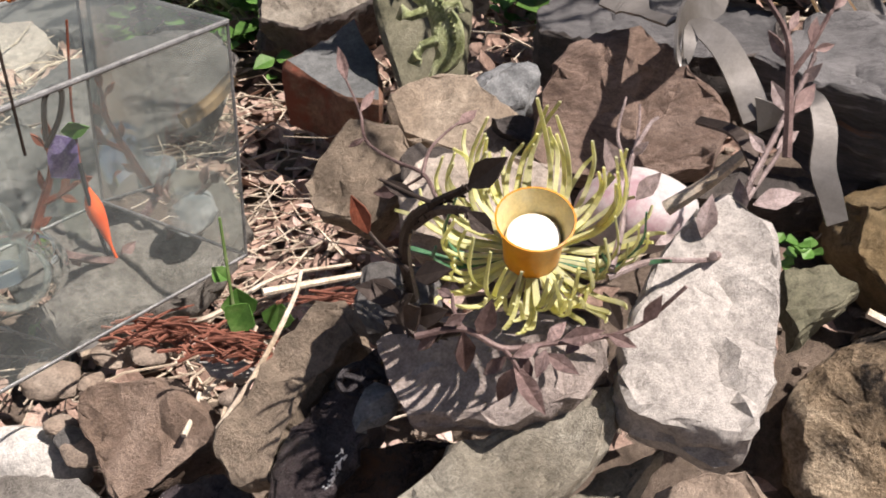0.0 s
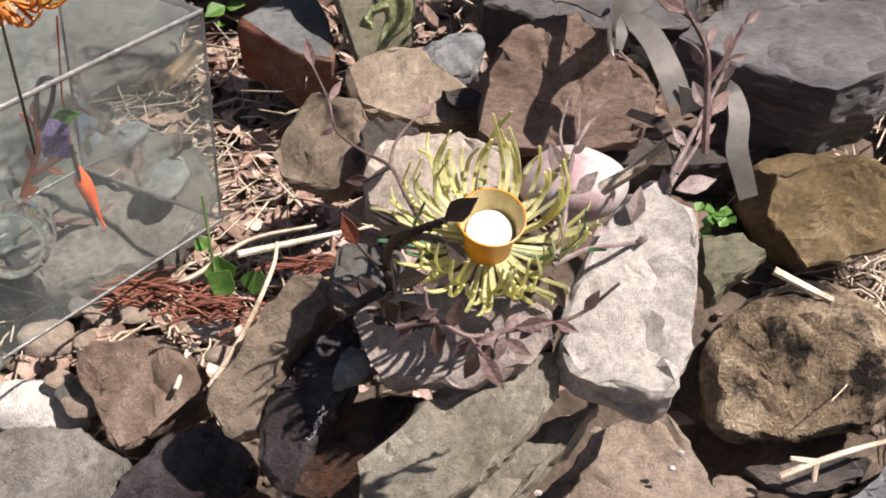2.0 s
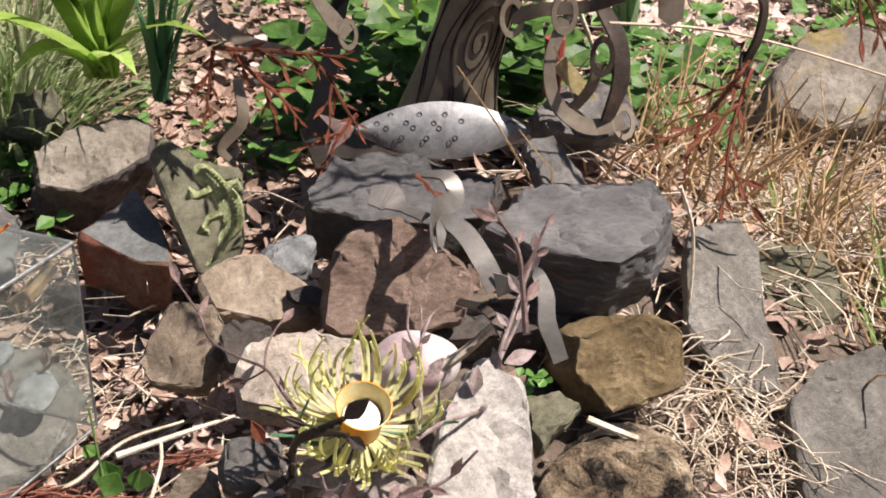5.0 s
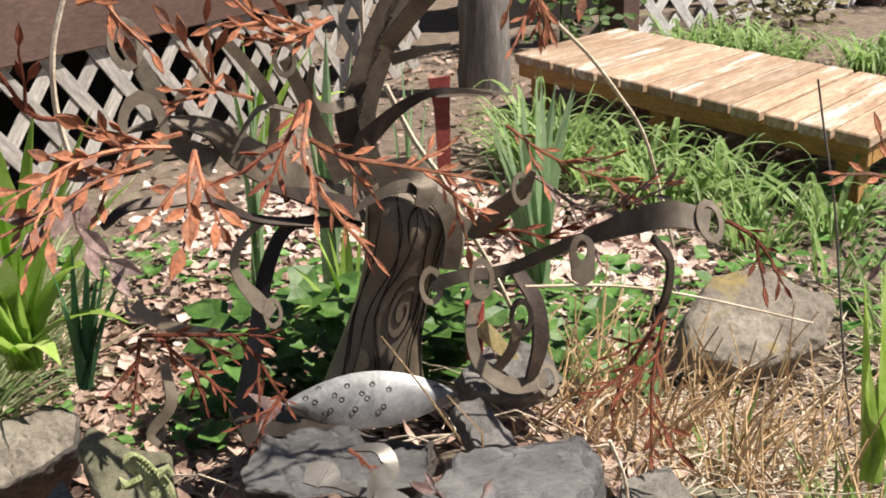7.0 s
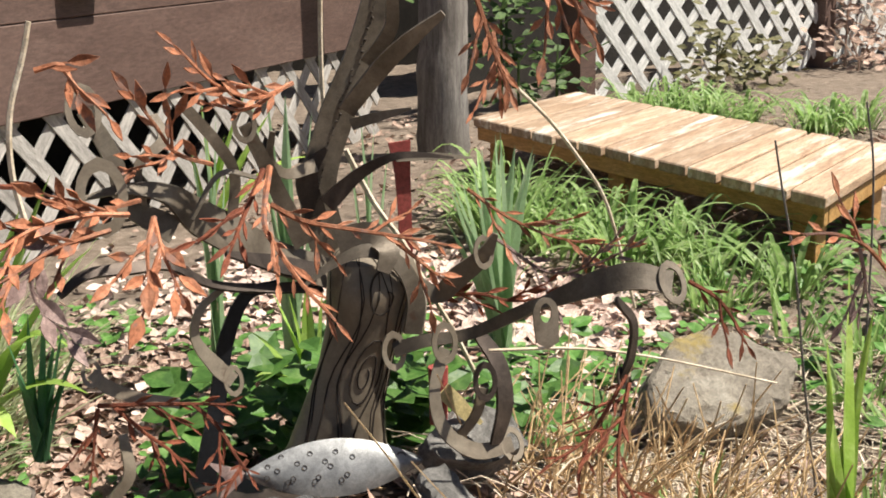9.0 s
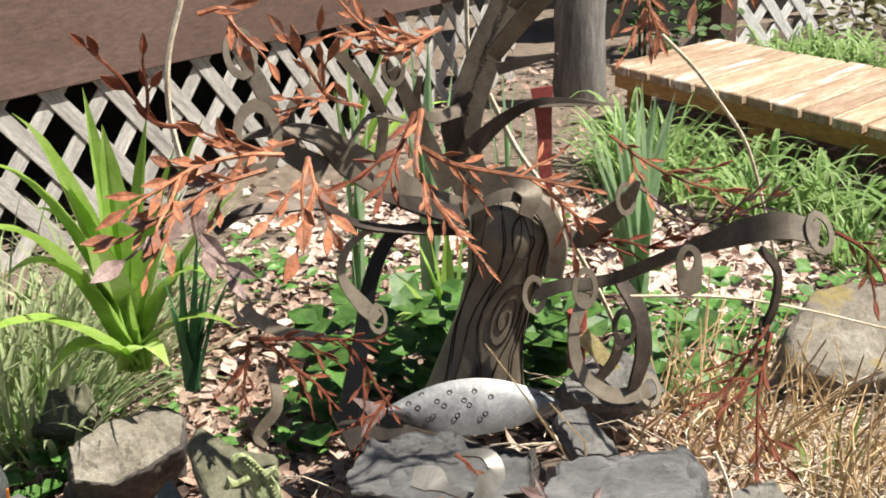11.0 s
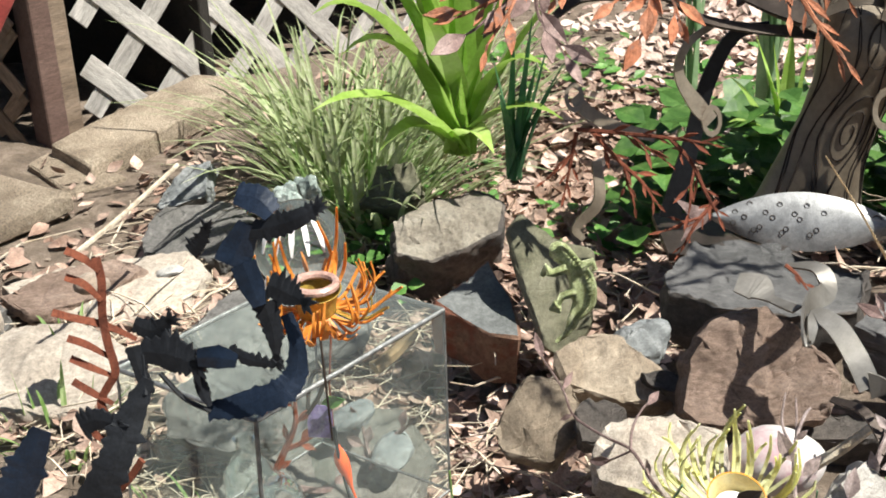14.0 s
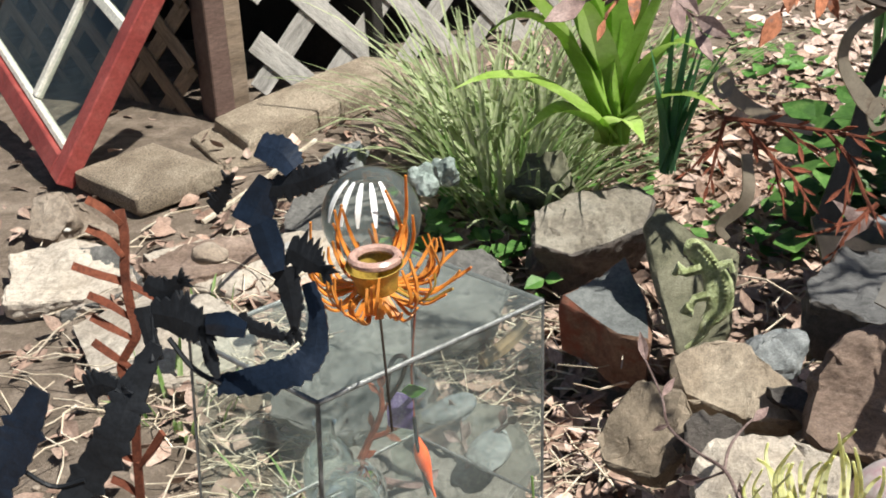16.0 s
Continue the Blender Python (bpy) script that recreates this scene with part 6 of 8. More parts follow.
twig_leaf(M_ROSETWIG, 0.44, (0.159, 1.030, 0.320), (0.170, 1.030, 0.332))
twig_leaf(M_ROSETWIG, 0.44, (0.270, 1.100, 0.289), (0.256, 1.110, 0.303))
twig_leaf(M_COPPER, 0.31, (0.017, 1.140, 0.287), (0.031, 1.170, 0.287))
twig_leaf(M_COPPER, 0.39, (-0.024, 1.070, 0.260), (-0.049, 1.080, 0.251))
twig_leaf(M_COPPER, 0.33, (0.013, 1.020, 0.276), (0.010, 1.030, 0.291))
twig_leaf(M_COPPER, 0.33, (-0.066, 1.150, 0.266), (-0.081, 1.150, 0.257))
twig_leaf(M_COPPER, 0.33, (-0.078, 1.200, 0.268), (-0.067, 1.220, 0.281))
twig_leaf(M_COPPER, 0.33, (-0.104, 1.280, 0.262), (-0.114, 1.300, 0.289))
# ---- pink egg-shaped stone ----
eg = part("round_stone", pebble_mesh(0.058, 0.046, 0.040, 3, 4, 0.06), M_PINK, smooth=True, at=Matrix.Translation((0.178, 1.215, 0.166)))
tagged(eg, "smooth egg-shaped white and pink stone", "rock")

# ---- small cast grate ----
gr = empty("iron_grate", "small round blackened iron grate on a stone", "grate", (-0.050, 0.985, 0.128))
gr.rotation_euler = (radians(35), 0, 0.4)
bm = bmesh.new()
tube(bm, [(0.019 * math.cos(a), 0.014 * math.sin(a), 0) for a in (2 * math.pi * k / 20 for k in range(21))], 0.0032, 0.0032, 6, False)
part("rim", bm, M_GRATE, gr)
for k in range(5):
    bm = bmesh.new()
    a = 2 * math.pi * k / 5
    tube(bm, [(0, 0, 0.002), (0.011 * math.cos(a), 0.008 * math.sin(a), 0.002), (0.019 * math.cos(a), 0.014 * math.sin(a), 0)], 0.0028, 0.0025, 5)
    part("spoke", bm, M_GRATE, gr)

# ---- glass case with hanging lure ----
case = empty("glass_case", "leaning glass case with grey lead edges standing on pebbles", "glass case")
C_FR, C_BR = Vector((-0.414, 1.072, 0.296)), Vector((-0.231, 1.332, 0.300))
C_FL = Vector((-0.605, 1.168, 0.300))
C_BL = C_FL + C_BR - C_FR
DROP = Vector((-0.409, 1.030, 0.047)) - C_FR
low = [c + DROP for c in (C_FR, C_BR, C_BL, C_FL)]
high = [C_FR, C_BR, C_BL, C_FL]
for k in range(4):
    j = (k + 1) % 4
    bm = bmesh.new()
    bm.faces.new([bm.verts.new(p) for p in (low[k], low[j], high[j], high[k])])
    g = part("pane", bm, M_GLASS, case)
    g.visible_shadow = False
    for a, b, r in ((high[k], high[j], 0.003), (low[k], high[k], 0.0018 if k != 0 else 0.0028), (low[k], low[j], 0.002)):
        bm = bmesh.new()
        tube(bm, [a, b], r, r, 8)
        part("lead_edge", bm, M_LEAD, case)
bm = bmesh.new()
bmesh.ops.create_icosphere(bm, subdivisions=2, radius=0.0095)
part("foot", bm, M_LEAD, case, "grey ball foot", smooth=True, at=Matrix.Translation(low[0]))

bm = bmesh.new()
bm.faces.new([bm.verts.new(p + Vector((0, 0, 0.003))) for p in high])
g = part("top_pane", bm, M_GLASS, case)
g.visible_shadow = False

lure = empty("fishing_lure", "orange lure hanging with a purple tag from a red wire", "fishing lure")
LT = [Vector(p) for p in [(-0.357, 1.240, 0.334), (-0.364, 1.230, 0.248), (-0.361, 1.220, 0.193), (-0.351, 1.215, 0.139), (-0.337, 1.210, 0.093)]]
bm = bmesh.new()
tube(bm, LT[:3] + [LT[2].lerp(LT[3], 0.5)], 0.0014, 0.0014, 6)
part("red_wire", bm, M_RUSTDARK, lure)
bm = bmesh.new()
lb = curve_pts([LT[2].lerp(LT[3], 0.45), LT[3], LT[4]], 8)
rings = []
for i, p in enumerate(lb):
    t = i / (len(lb) - 1)
    r = 0.0018 + 0.0078 * math.sin(math.pi * min(1, t * 1.15)) ** 1.2
    rings.append([bm.verts.new(p + Vector((math.cos(a) * r, math.sin(a) * r * 0.8, 0))) for a in (2 * math.pi * j / 12 for j in range(12))])
for a, b in zip(rings, rings[1:]):
    for j in range(12):
        bm.faces.new((a[j], a[(j + 1) % 12], b[(j + 1) % 12], b[j]))
part("lure_body", bm, M_ORANGELURE, lure, smooth=True)
bm = bmesh.new()
strip(bm, [(-0.374, 1.225, 0.220), (-0.377, 1.220, 0.198), (-0.378, 1.220, 0.177)], (0.026, 0.032, 0.030), (0, -1, 0.2), 0.002)
part("purple_tag", bm, M_PURPLE, lure, "crumpled purple foil tag")
bm = bmesh.new()
strip(bm, [(-0.378, 1.220, 0.177), (-0.377, 1.220, 0.141), (-0.376, 1.220, 0.105)], (0.030, 0.030, 0.024), (0, -1, 0.2), 0.002)
part("clear_tag", bm, M_GLASS, lure)
bm = bmesh.new()
tube(bm, curve_pts([(-0.359, 1.215, 0.196), (-0.356, 1.212, 0.162), (-0.348, 1.210, 0.110), (-0.345, 1.210, 0.095)], 4), 0.0025, 0.002, 5)
part("hook", bm, M_BLACK, lure)
bm = bmesh.new()
tube(bm, curve_pts([(-0.391, 1.220, 0.218), (-0.386, 1.220, 0.255), (-0.377, 1.220, 0.272), (-0.366, 1.220, 0.270), (-0.374, 1.220, 0.240), (-0.392, 1.220, 0.211)], 4), 0.003, 0.003, 5)
part("wire_loop", bm, M_STEELDARK, lure)
bm = bmesh.new()
leaf_shape(bm, (-0.372, 1.215, 0.230), (1, 0, 0.2), (0, -1, 0), 0.03, 0.018)
part("green_leaf", bm, M_COVER, lure)
tw2 = empty("metal_twig", "rusty brown leaf twig standing inside the glass case", "sculpture")
spray(tw2, [(-0.472, 1.300, 0.044), (-0.450, 1.300, 0.093), (-0.430, 1.300, 0.140), (-0.428, 1.300, 0.170)], 801, 4, 0.035, 0.4, M_RUSTDARK, 0.006, 45, "twig", twigs=1)
spray(tw2, [(-0.472, 1.300, 0.044), (-0.414, 1.360, -0.009), (-0.361, 1.400, -0.015), (-0.340, 1.420, 0.025), (-0.301, 1.420, 0.062)], 802, 6, 0.04, 0.5, M_COPPER, 0.006, 45, "twig", twigs=2)
# glass jar with a stepped mouth
jar = empty("glass_jar", "dusty clear glass jar lying inside the case", "jar", (-0.430, 1.170, 0.093))
jar.rotation_euler = (radians(62), 0, radians(18))
bm = bmesh.new()
pr = [(0.030, 0.0), (0.036, 0.003), (0.036, 0.018), (0.031, 0.022), (0.033, 0.03), (0.042, 0.045), (0.042, 0.12), (0.03, 0.13), (0.002, 0.13)]
rr = [[bm.verts.new((r * math.cos(2 * math.pi * k / 28), r * math.sin(2 * math.pi * k / 28), -z)) for k in range(28)] for r, z in pr]
for a, b in zip(rr, rr[1:]):
    for k in range(28):
        bm.faces.new((a[k], a[(k + 1) % 28], b[(k + 1) % 28], b[k]))
part("jar_body", bm, M_CLEAR, jar, smooth=True).visible_shadow = False
bm = bmesh.new()
tube(bm, [(0.034 * math.cos(a), 0.034 * math.sin(a), 0) for a in (2 * math.pi * k / 28 for k in range(29))], 0.0035, 0.0035, 8, False)
part("lip", bm, M_CLEAR, jar, smooth=True)
bt = empty("glass_bottle", "small clear glass bottle standing inside the case", "bottle", (-0.486, 1.250, 0.099))
bm = bmesh.new()
pr = [(0.001, -0.06), (0.03, -0.06), (0.032, -0.05), (0.032, 0.0), (0.02, 0.02), (0.012, 0.03), (0.012, 0.05), (0.015, 0.052)]
rr = [[bm.verts.new((r * math.cos(2 * math.pi * k / 24), r * math.sin(2 * math.pi * k / 24), z)) for k in range(24)] for r, z in pr]
for a, b in zip(rr, rr[1:]):
    for k in range(24):
        bm.faces.new((a[k], a[(k + 1) % 24], b[(k + 1) % 24], b[k]))
part("bottle_body", bm, M_CLEAR, bt, smooth=True).visible_shadow = False

# ---- black cut-steel birds and rusty fishbone stake ----


def jagged(bm, pts, widths, normal, teeth=0.16, seed=0, thick=0.003, n=7, ends=True):
    """A curved plate whose two edges are cut into ragged feathers."""
    random.seed(seed)
    c = curve_pts(pts, n)
    m = len(pts)
    rows = []
    nn = Vector(normal).normalized()
    for i, p in enumerate(c):
        d = (c[min(i + 1, len(c) - 1)] - c[max(i - 1, 0)]).normalized()
        q = i / n
        k = min(int(q), m - 2)
        w = widths[k] * (1 - (q - k)) + widths[k + 1] * (q - k)
        nz = (nn - d * nn.dot(d)).normalized()
        s = d.cross(nz)
        ta = 1 + teeth * (random.random() ** 2 * 2.2 if i % 2 else -0.25 * random.random())
        tb = 1 + 0.6 * teeth * (random.random() ** 2 * 2.2 if i % 2 else -0.25 * random.random())
        bow = 0.05 * w
        rows.append([bm.verts.new(p - s * w / 2 * ta - nz * bow), bm.verts.new(p), bm.verts.new(p + s * w / 2 * tb - nz * bow)])
    for a, b in zip(rows, rows[1:]):
        for k in range(2):
            bm.faces.new((a[k], a[k + 1], b[k + 1], b[k]))
    if teeth > 0.25:
        # pointed feather fingers at the free end
        d = (c[-1] - c[-3]).normalized()
        nz = (nn - d * nn.dot(d)).normalized()
        w = max(widths)
        base = rows[-1][0].co.copy(), rows[-1][1].co.copy(), rows[-1][2].co.copy()
        for k in range(5):
            ang = radians(-50 + 25 * k + random.uniform(-6, 6))
            dd = Matrix.Rotation(ang, 3, nz) @ d
            s0 = base[1] + dd * (w * -0.1)
            sd = dd.cross(nz)
            ln = w * random.uniform(0.5, 0.85)
            q = [bm.verts.new(s0 - sd * w * 0.14), bm.verts.new(s0 + sd * w * 0.14), bm.verts.new(s0 + dd * ln * 0.6 + sd * w * 0.09), bm.verts.new(s0 + dd * ln), bm.verts.new(s0 + dd * ln * 0.6 - sd * w * 0.09)]
            bm.faces.new(q)
    g = bmesh.ops.extrude_face_region(bm, geom=bm.faces[:])
    for v in g["geom"]:
        if isinstance(v, bmesh.types.BMVert):
            v.co -= nn * thick
    bmesh.ops.recalc_face_normals(bm, faces=bm.faces[:])
    return bm


birds = empty("bird_sculpture", "black and blue cut-steel birds on a thin stake", "sculpture")


def bird(plates, links):
    root = birds
    for k, (nm, pts, widths, normal, teeth, mt) in enumerate(plates):
        bm = bmesh.new()
        jagged(bm, pts, widths, normal, teeth, 60 + k + len(plates) * 7)
        part(nm, bm, mt, root)
    for q in links:
        bm = bmesh.new()
        tube(bm, curve_pts(q, 5), 0.002, 0.002, 6)
        part("wire", bm, M_BLACK, root)
    return root


bird([
    ("head", [(-0.339, 0.840, 0.666), (-0.320, 0.835, 0.663), (-0.308, 0.830, 0.653)], (0.018, 0.024, 0.016), (0.2, -0.8, 0.6), 0.2, M_BLUEBLK),
    ("wing", [(-0.332, 0.830, 0.636), (-0.307, 0.825, 0.644), (-0.287, 0.820, 0.653), (-0.271, 0.820, 0.662)], (0.011, 0.018, 0.016, 0.010), (0.0, -0.9, 0.4), 0.5, M_BLACK),
    ("claw", [(-0.383, 0.840, 0.613), (-0.374, 0.840, 0.622), (-0.367, 0.840, 0.635)], (0.014, 0.011, 0.006), (0, -1, 0.3), 0.5, M_BLACK),
    ("body", [(-0.328, 0.830, 0.643), (-0.338, 0.825, 0.624), (-0.344, 0.820, 0.611)], (0.018, 0.027, 0.029), (0.2, -0.9, 0.4), 0.03, M_BLUEBLK),
    ("body", [(-0.334, 0.820, 0.613), (-0.327, 0.815, 0.596), (-0.321, 0.810, 0.580)], (0.021, 0.021, 0.011), (0.1, -0.9, 0.4), 0.03, M_BLUEBLK),
    ("wing", [(-0.315, 0.820, 0.595), (-0.297, 0.815, 0.589), (-0.285, 0.810, 0.585)], (0.019, 0.021, 0.006), (0, -1, 0.3), 0.5, M_BLACK),
    ("wing", [(-0.318, 0.815, 0.581), (-0.312, 0.810, 0.558), (-0.310, 0.805, 0.536)], (0.019, 0.016, 0.005), (0, -1, 0.3), 0.3, M_BLACK),
    ("tail", [(-0.302, 0.820, 0.568), (-0.293, 0.810, 0.546), (-0.294, 0.800, 0.523), (-0.307, 0.790, 0.511), (-0.337, 0.785, 0.502), (-0.365, 0.780, 0.498)], (0.010, 0.013, 0.019, 0.022, 0.021, 0.013), (0.1, -0.8, 0.6), 0.22, M_BLUEBLK),
], [[(-0.362, 0.780, 0.498), (-0.383, 0.780, 0.510), (-0.402, 0.785, 0.530)]])
bird([
    ("wing", [(-0.424, 0.800, 0.567), (-0.409, 0.800, 0.561), (-0.395, 0.800, 0.570)], (0.011, 0.018, 0.008), (0, -1, 0.3), 0.45, M_BLACK),
    ("body", [(-0.418, 0.790, 0.547), (-0.390, 0.785, 0.547), (-0.372, 0.780, 0.542)], (0.016, 0.029, 0.018), (0, -1, 0.3), 0.35, M_BLACK),
    ("breast", [(-0.368, 0.780, 0.548), (-0.349, 0.775, 0.552), (-0.334, 0.775, 0.549)], (0.014, 0.019, 0.011), (0.1, -0.9, 0.4), 0.05, M_BLUEBLK),
    ("wing", [(-0.341, 0.780, 0.557), (-0.323, 0.775, 0.550), (-0.301, 0.770, 0.549)], (0.006, 0.010, 0.003), (0, -1, 0.3), 0.6, M_BLACK),
    ("leg", [(-0.424, 0.790, 0.551), (-0.419, 0.785, 0.533), (-0.413, 0.780, 0.512)], (0.013, 0.011, 0.010), (0, -1, 0.3), 0.2, M_BLACK),
    ("leg", [(-0.370, 0.780, 0.536), (-0.365, 0.775, 0.520), (-0.359, 0.770, 0.509)], (0.006, 0.011, 0.003), (0, -1, 0.3), 0.2, M_BLACK),
], [[(-0.416, 0.790, 0.544), (-0.415, 0.785, 0.528), (-0.413, 0.775, 0.515)], [(-0.395, 0.800, 0.563), (-0.393, 0.795, 0.554), (-0.386, 0.785, 0.545)]])
bird([
    ("wing", [(-0.411, 0.780, 0.527), (-0.427, 0.765, 0.495), (-0.440, 0.750, 0.463), (-0.465, 0.740, 0.425), (-0.483, 0.730, 0.404)], (0.010, 0.024, 0.027, 0.026, 0.016), (0.1, -0.9, 0.4), 0.3, M_BLACK),
    ("claw", [(-0.471, 0.770, 0.486), (-0.456, 0.770, 0.493), (-0.439, 0.765, 0.493)], (0.019, 0.018, 0.010), (0, -1, 0.3), 0.5, M_BLACK),
    ("tail", [(-0.489, 0.740, 0.502), (-0.503, 0.730, 0.472), (-0.520, 0.720, 0.441), (-0.542, 0.710, 0.409)], (0.016, 0.029, 0.030, 0.024), (0.2, -0.9, 0.4), 0.35, M_BLUEBLK),
], [[(-0.472, 0.740, 0.414), (-0.481, 0.740, 0.342), (-0.536, 0.740, 0.009)], [(-0.465, 0.740, 0.425), (-0.492, 0.735, 0.419), (-0.515, 0.725, 0.444)], [(-0.441, 0.765, 0.493), (-0.432, 0.765, 0.489), (-0.428, 0.765, 0.485)]])

bone = empty("fishbone_stake", "rusty steel stake with ribs like a fishbone", "sculpture")
bm = bmesh.new()
BP = curve_pts([(-0.473, 0.860, 0.597), (-0.469, 0.855, 0.577), (-0.471, 0.850, 0.548), (-0.468, 0.845, 0.519), (-0.464, 0.840, 0.495), (-0.479, 0.835, 0.469), (-0.470, 0.830, 0.439), (-0.475, 0.830, 0.392), (-0.480, 0.830, 0.336)], 6)
strip(bm, BP[::3], [0.007] * len(BP[::3]), (0.3, -1, 0.2), 0.004)
part("spine", bm, M_RUSTDARK, bone)
for q in ([(-0.494, 0.850, 0.608), (-0.480, 0.850, 0.601), (-0.470, 0.855, 0.587)], [(-0.498, 0.850, 0.583), (-0.482, 0.850, 0.576), (-0.470, 0.850, 0.561)], [(-0.511, 0.840, 0.554), (-0.494, 0.845, 0.546), (-0.470, 0.850, 0.537), (-0.444, 0.850, 0.524)], [(-0.501, 0.840, 0.529), (-0.485, 0.840, 0.523), (-0.468, 0.845, 0.508)], [(-0.502, 0.840, 0.509), (-0.486, 0.840, 0.501), (-0.466, 0.840, 0.492)], [(-0.501, 0.835, 0.489), (-0.487, 0.835, 0.479), (-0.468, 0.835, 0.467)], [(-0.494, 0.830, 0.453), (-0.486, 0.830, 0.437), (-0.469, 0.830, 0.427)], [(-0.496, 0.830, 0.395), (-0.487, 0.830, 0.384), (-0.474, 0.830, 0.380)], [(-0.448, 0.830, 0.412), (-0.461, 0.830, 0.393), (-0.476, 0.830, 0.374)], [(-0.504, 0.830, 0.358), (-0.491, 0.830, 0.353), (-0.479, 0.830, 0.343)]):
    bm = bmesh.new()
    strip(bm, q, [0.0065] * (len(q) - 1) + [0.004], (0.1, -0.8, 0.6), 0.003)
    part("rib", bm, M_RUSTDARK, bone)
bm = bmesh.new()
tube(bm, [BP[-1], Vector((BP[-1].x, BP[-1].y, zg(BP[-1].x, BP[-1].y) - 0.03))], 0.004, 0.004, 6)
part("stake", bm, M_RUSTDARK, bone)

# ---- old window leaning by the deck ----
WC = Vector((-1.688, 2.560, -0.147))
w_r = (Vector((-1.449, 2.700, 0.285)) - WC)
w_l = (Vector((-2.154, 3.020, -0.037)) - WC)
wx, wy = w_r.normalized(), (w_l - w_r.normalized() * w_l.dot(w_r.normalized())).normalized()
MWIN = Matrix((wx, wy, wx.cross(wy))).transposed().to_4x4()
MWIN.translation = WC
win = tagged(empty("window_1", "old red window sash with cream bars tilted on its corner", "window", WC), kind="structure")
S = 0.058
board("sash_rail", (0, 0, -0.025), (1.1, S, 0.025), MWIN, M_REDPAINT, win)
board("sash_rail", (0, S + 0.002, -0.025), (S, 0.9, 0.025), MWIN, M_REDPAINT, win)
board("glazing_bar", (S + 0.002, S + 0.002, -0.012), (1.1, S + 0.022, 0.012), MWIN, M_CREAM, win)
board("glazing_bar", (S + 0.002, S + 0.024, -0.012), (S + 0.022, 0.9, 0.012), MWIN, M_CREAM, win)
board("glazing_bar", (S + 0.024, 0.37, -0.012), (1.1, 0.40, 0.012), MWIN, M_CREAM, win)
board("glazing_bar", (0.40, S + 0.024, -0.010), (0.43, 0.9, 0.010), MWIN, M_CREAM, win)
bm = bmesh.new()
bm.faces.new([bm.verts.new(MWIN @ Vector(p)) for p in ((S, S, 0), (1.1, S, 0), (1.1, 0.9, 0), (S, 0.9, 0))])
g = part("pane", bm, M_WINGLASS, win)
g.parent = win
g.matrix_parent_inverse = win.matrix_world.inverted()
g.visible_shadow = False

# ---- plants ----


def strap_plant(name, label, base, tips, width, mat, droop=0.05, face=None):
    if name == "iris_plant":
        base = (base[0], base[1], min(base[2], zg(base[0], base[1]) + 0.10))
    root = empty(name, label, "plant", base)
    bpt = Vector(base)
    for k, (tip, wd, dr) in enumerate(tips):
        bm = bmesh.new()
        v = Vector(tip) - bpt
        blade(bm, (0.012 * math.cos(k * 2.4), 0.012 * math.sin(k * 2.4), 0), v, width * wd, dr, seg=9, fold=0.22)
        part("leaf", bm, mat, root, smooth=True)
    return root


strap_plant("lily_plant", "bright green strap-leaved lily clump", (-0.312, 2.420, 0.097), [
    ((-0.469, 2.300, 0.676), 1, 0.10), ((-0.349, 2.400, 0.701), 1.1, 0.02), ((-0.123, 2.450, 0.623), 0.9, 0.03), ((-0.542, 2.300, 0.584), 1, 0.12),
    ((-0.571, 2.250, 0.445), 1.1, 0.13), ((-0.575, 2.200, 0.267), 1, 0.07), ((-0.239, 2.500, 0.621), 0.9, 0.02), ((-0.464, 2.300, 0.144), 1, 0.06),
    ((-0.055, 2.400, 0.483), 0.9, 0.05), ((-0.165, 2.350, 0.503), 0.8, 0.03), ((-0.390, 2.350, 0.518), 1, 0.06), ((-0.114, 2.350, 0.298), 0.8, 0.10), ((-0.227, 2.300, 0.143), 0.9, 0.05), ((-0.320, 2.550, 0.526), 1, 0.03), ((-0.087, 2.300, 0.216), 0.7, 0.06), ((-0.458, 2.450, 0.603), 1, 0.06), ((-0.314, 2.350, 0.636), 1, 0.04), ((-0.188, 2.500, 0.553), 0.9, 0.02), ((-0.530, 2.300, 0.348), 1, 0.12), ((-0.356, 2.250, 0.440), 1, 0.06), ((-0.459, 2.350, 0.477), 1, 0.1)], 0.078, M_LILY)
strap_plant("daffodil_plant", "blue-green upright daffodil leaves", (-0.188, 2.360, 0.065), [
    ((-0.235, 2.360, 0.341), 1, 0.0), ((-0.188, 2.380, 0.367), 1, 0.0), ((-0.151, 2.380, 0.412), 1, 0.0), ((-0.113, 2.350, 0.382), 1, 0.01), ((-0.064, 2.340, 0.357), 1, 0.02), ((-0.091, 2.330, 0.303), 1, 0.03), ((-0.218, 2.330, 0.265), 1, 0.02), ((-0.142, 2.400, 0.309), 1, 0.0)], 0.026, M_IRIS)
strap_plant("iris_plant", "pale green iris fans before the walkway", (1.067, 3.300, 0.242), [
    ((1.088, 3.300, 0.457), 1, 0), ((1.189, 3.300, 0.459), 1, 0), ((1.004, 3.300, 0.412), 1, 0), ((1.132, 3.300, 0.372), 1, 0), ((0.929, 3.300, 0.367), 1, 0)], 0.065, M_PALEIRIS)
strap_plant("iris_plant", "pale green iris fans before the walkway", (0.982, 3.050, 0.233), [
    ((0.990, 3.050, 0.544), 1, 0), ((0.950, 3.050, 0.485), 1, 0), ((1.063, 3.100, 0.501), 0.9, 0.01), ((0.895, 3.050, 0.427), 0.9, 0), ((1.120, 3.100, 0.474), 1, 0.01), ((0.833, 3.000, 0.334), 0.9, 0.02)], 0.06, M_PALEIRIS)
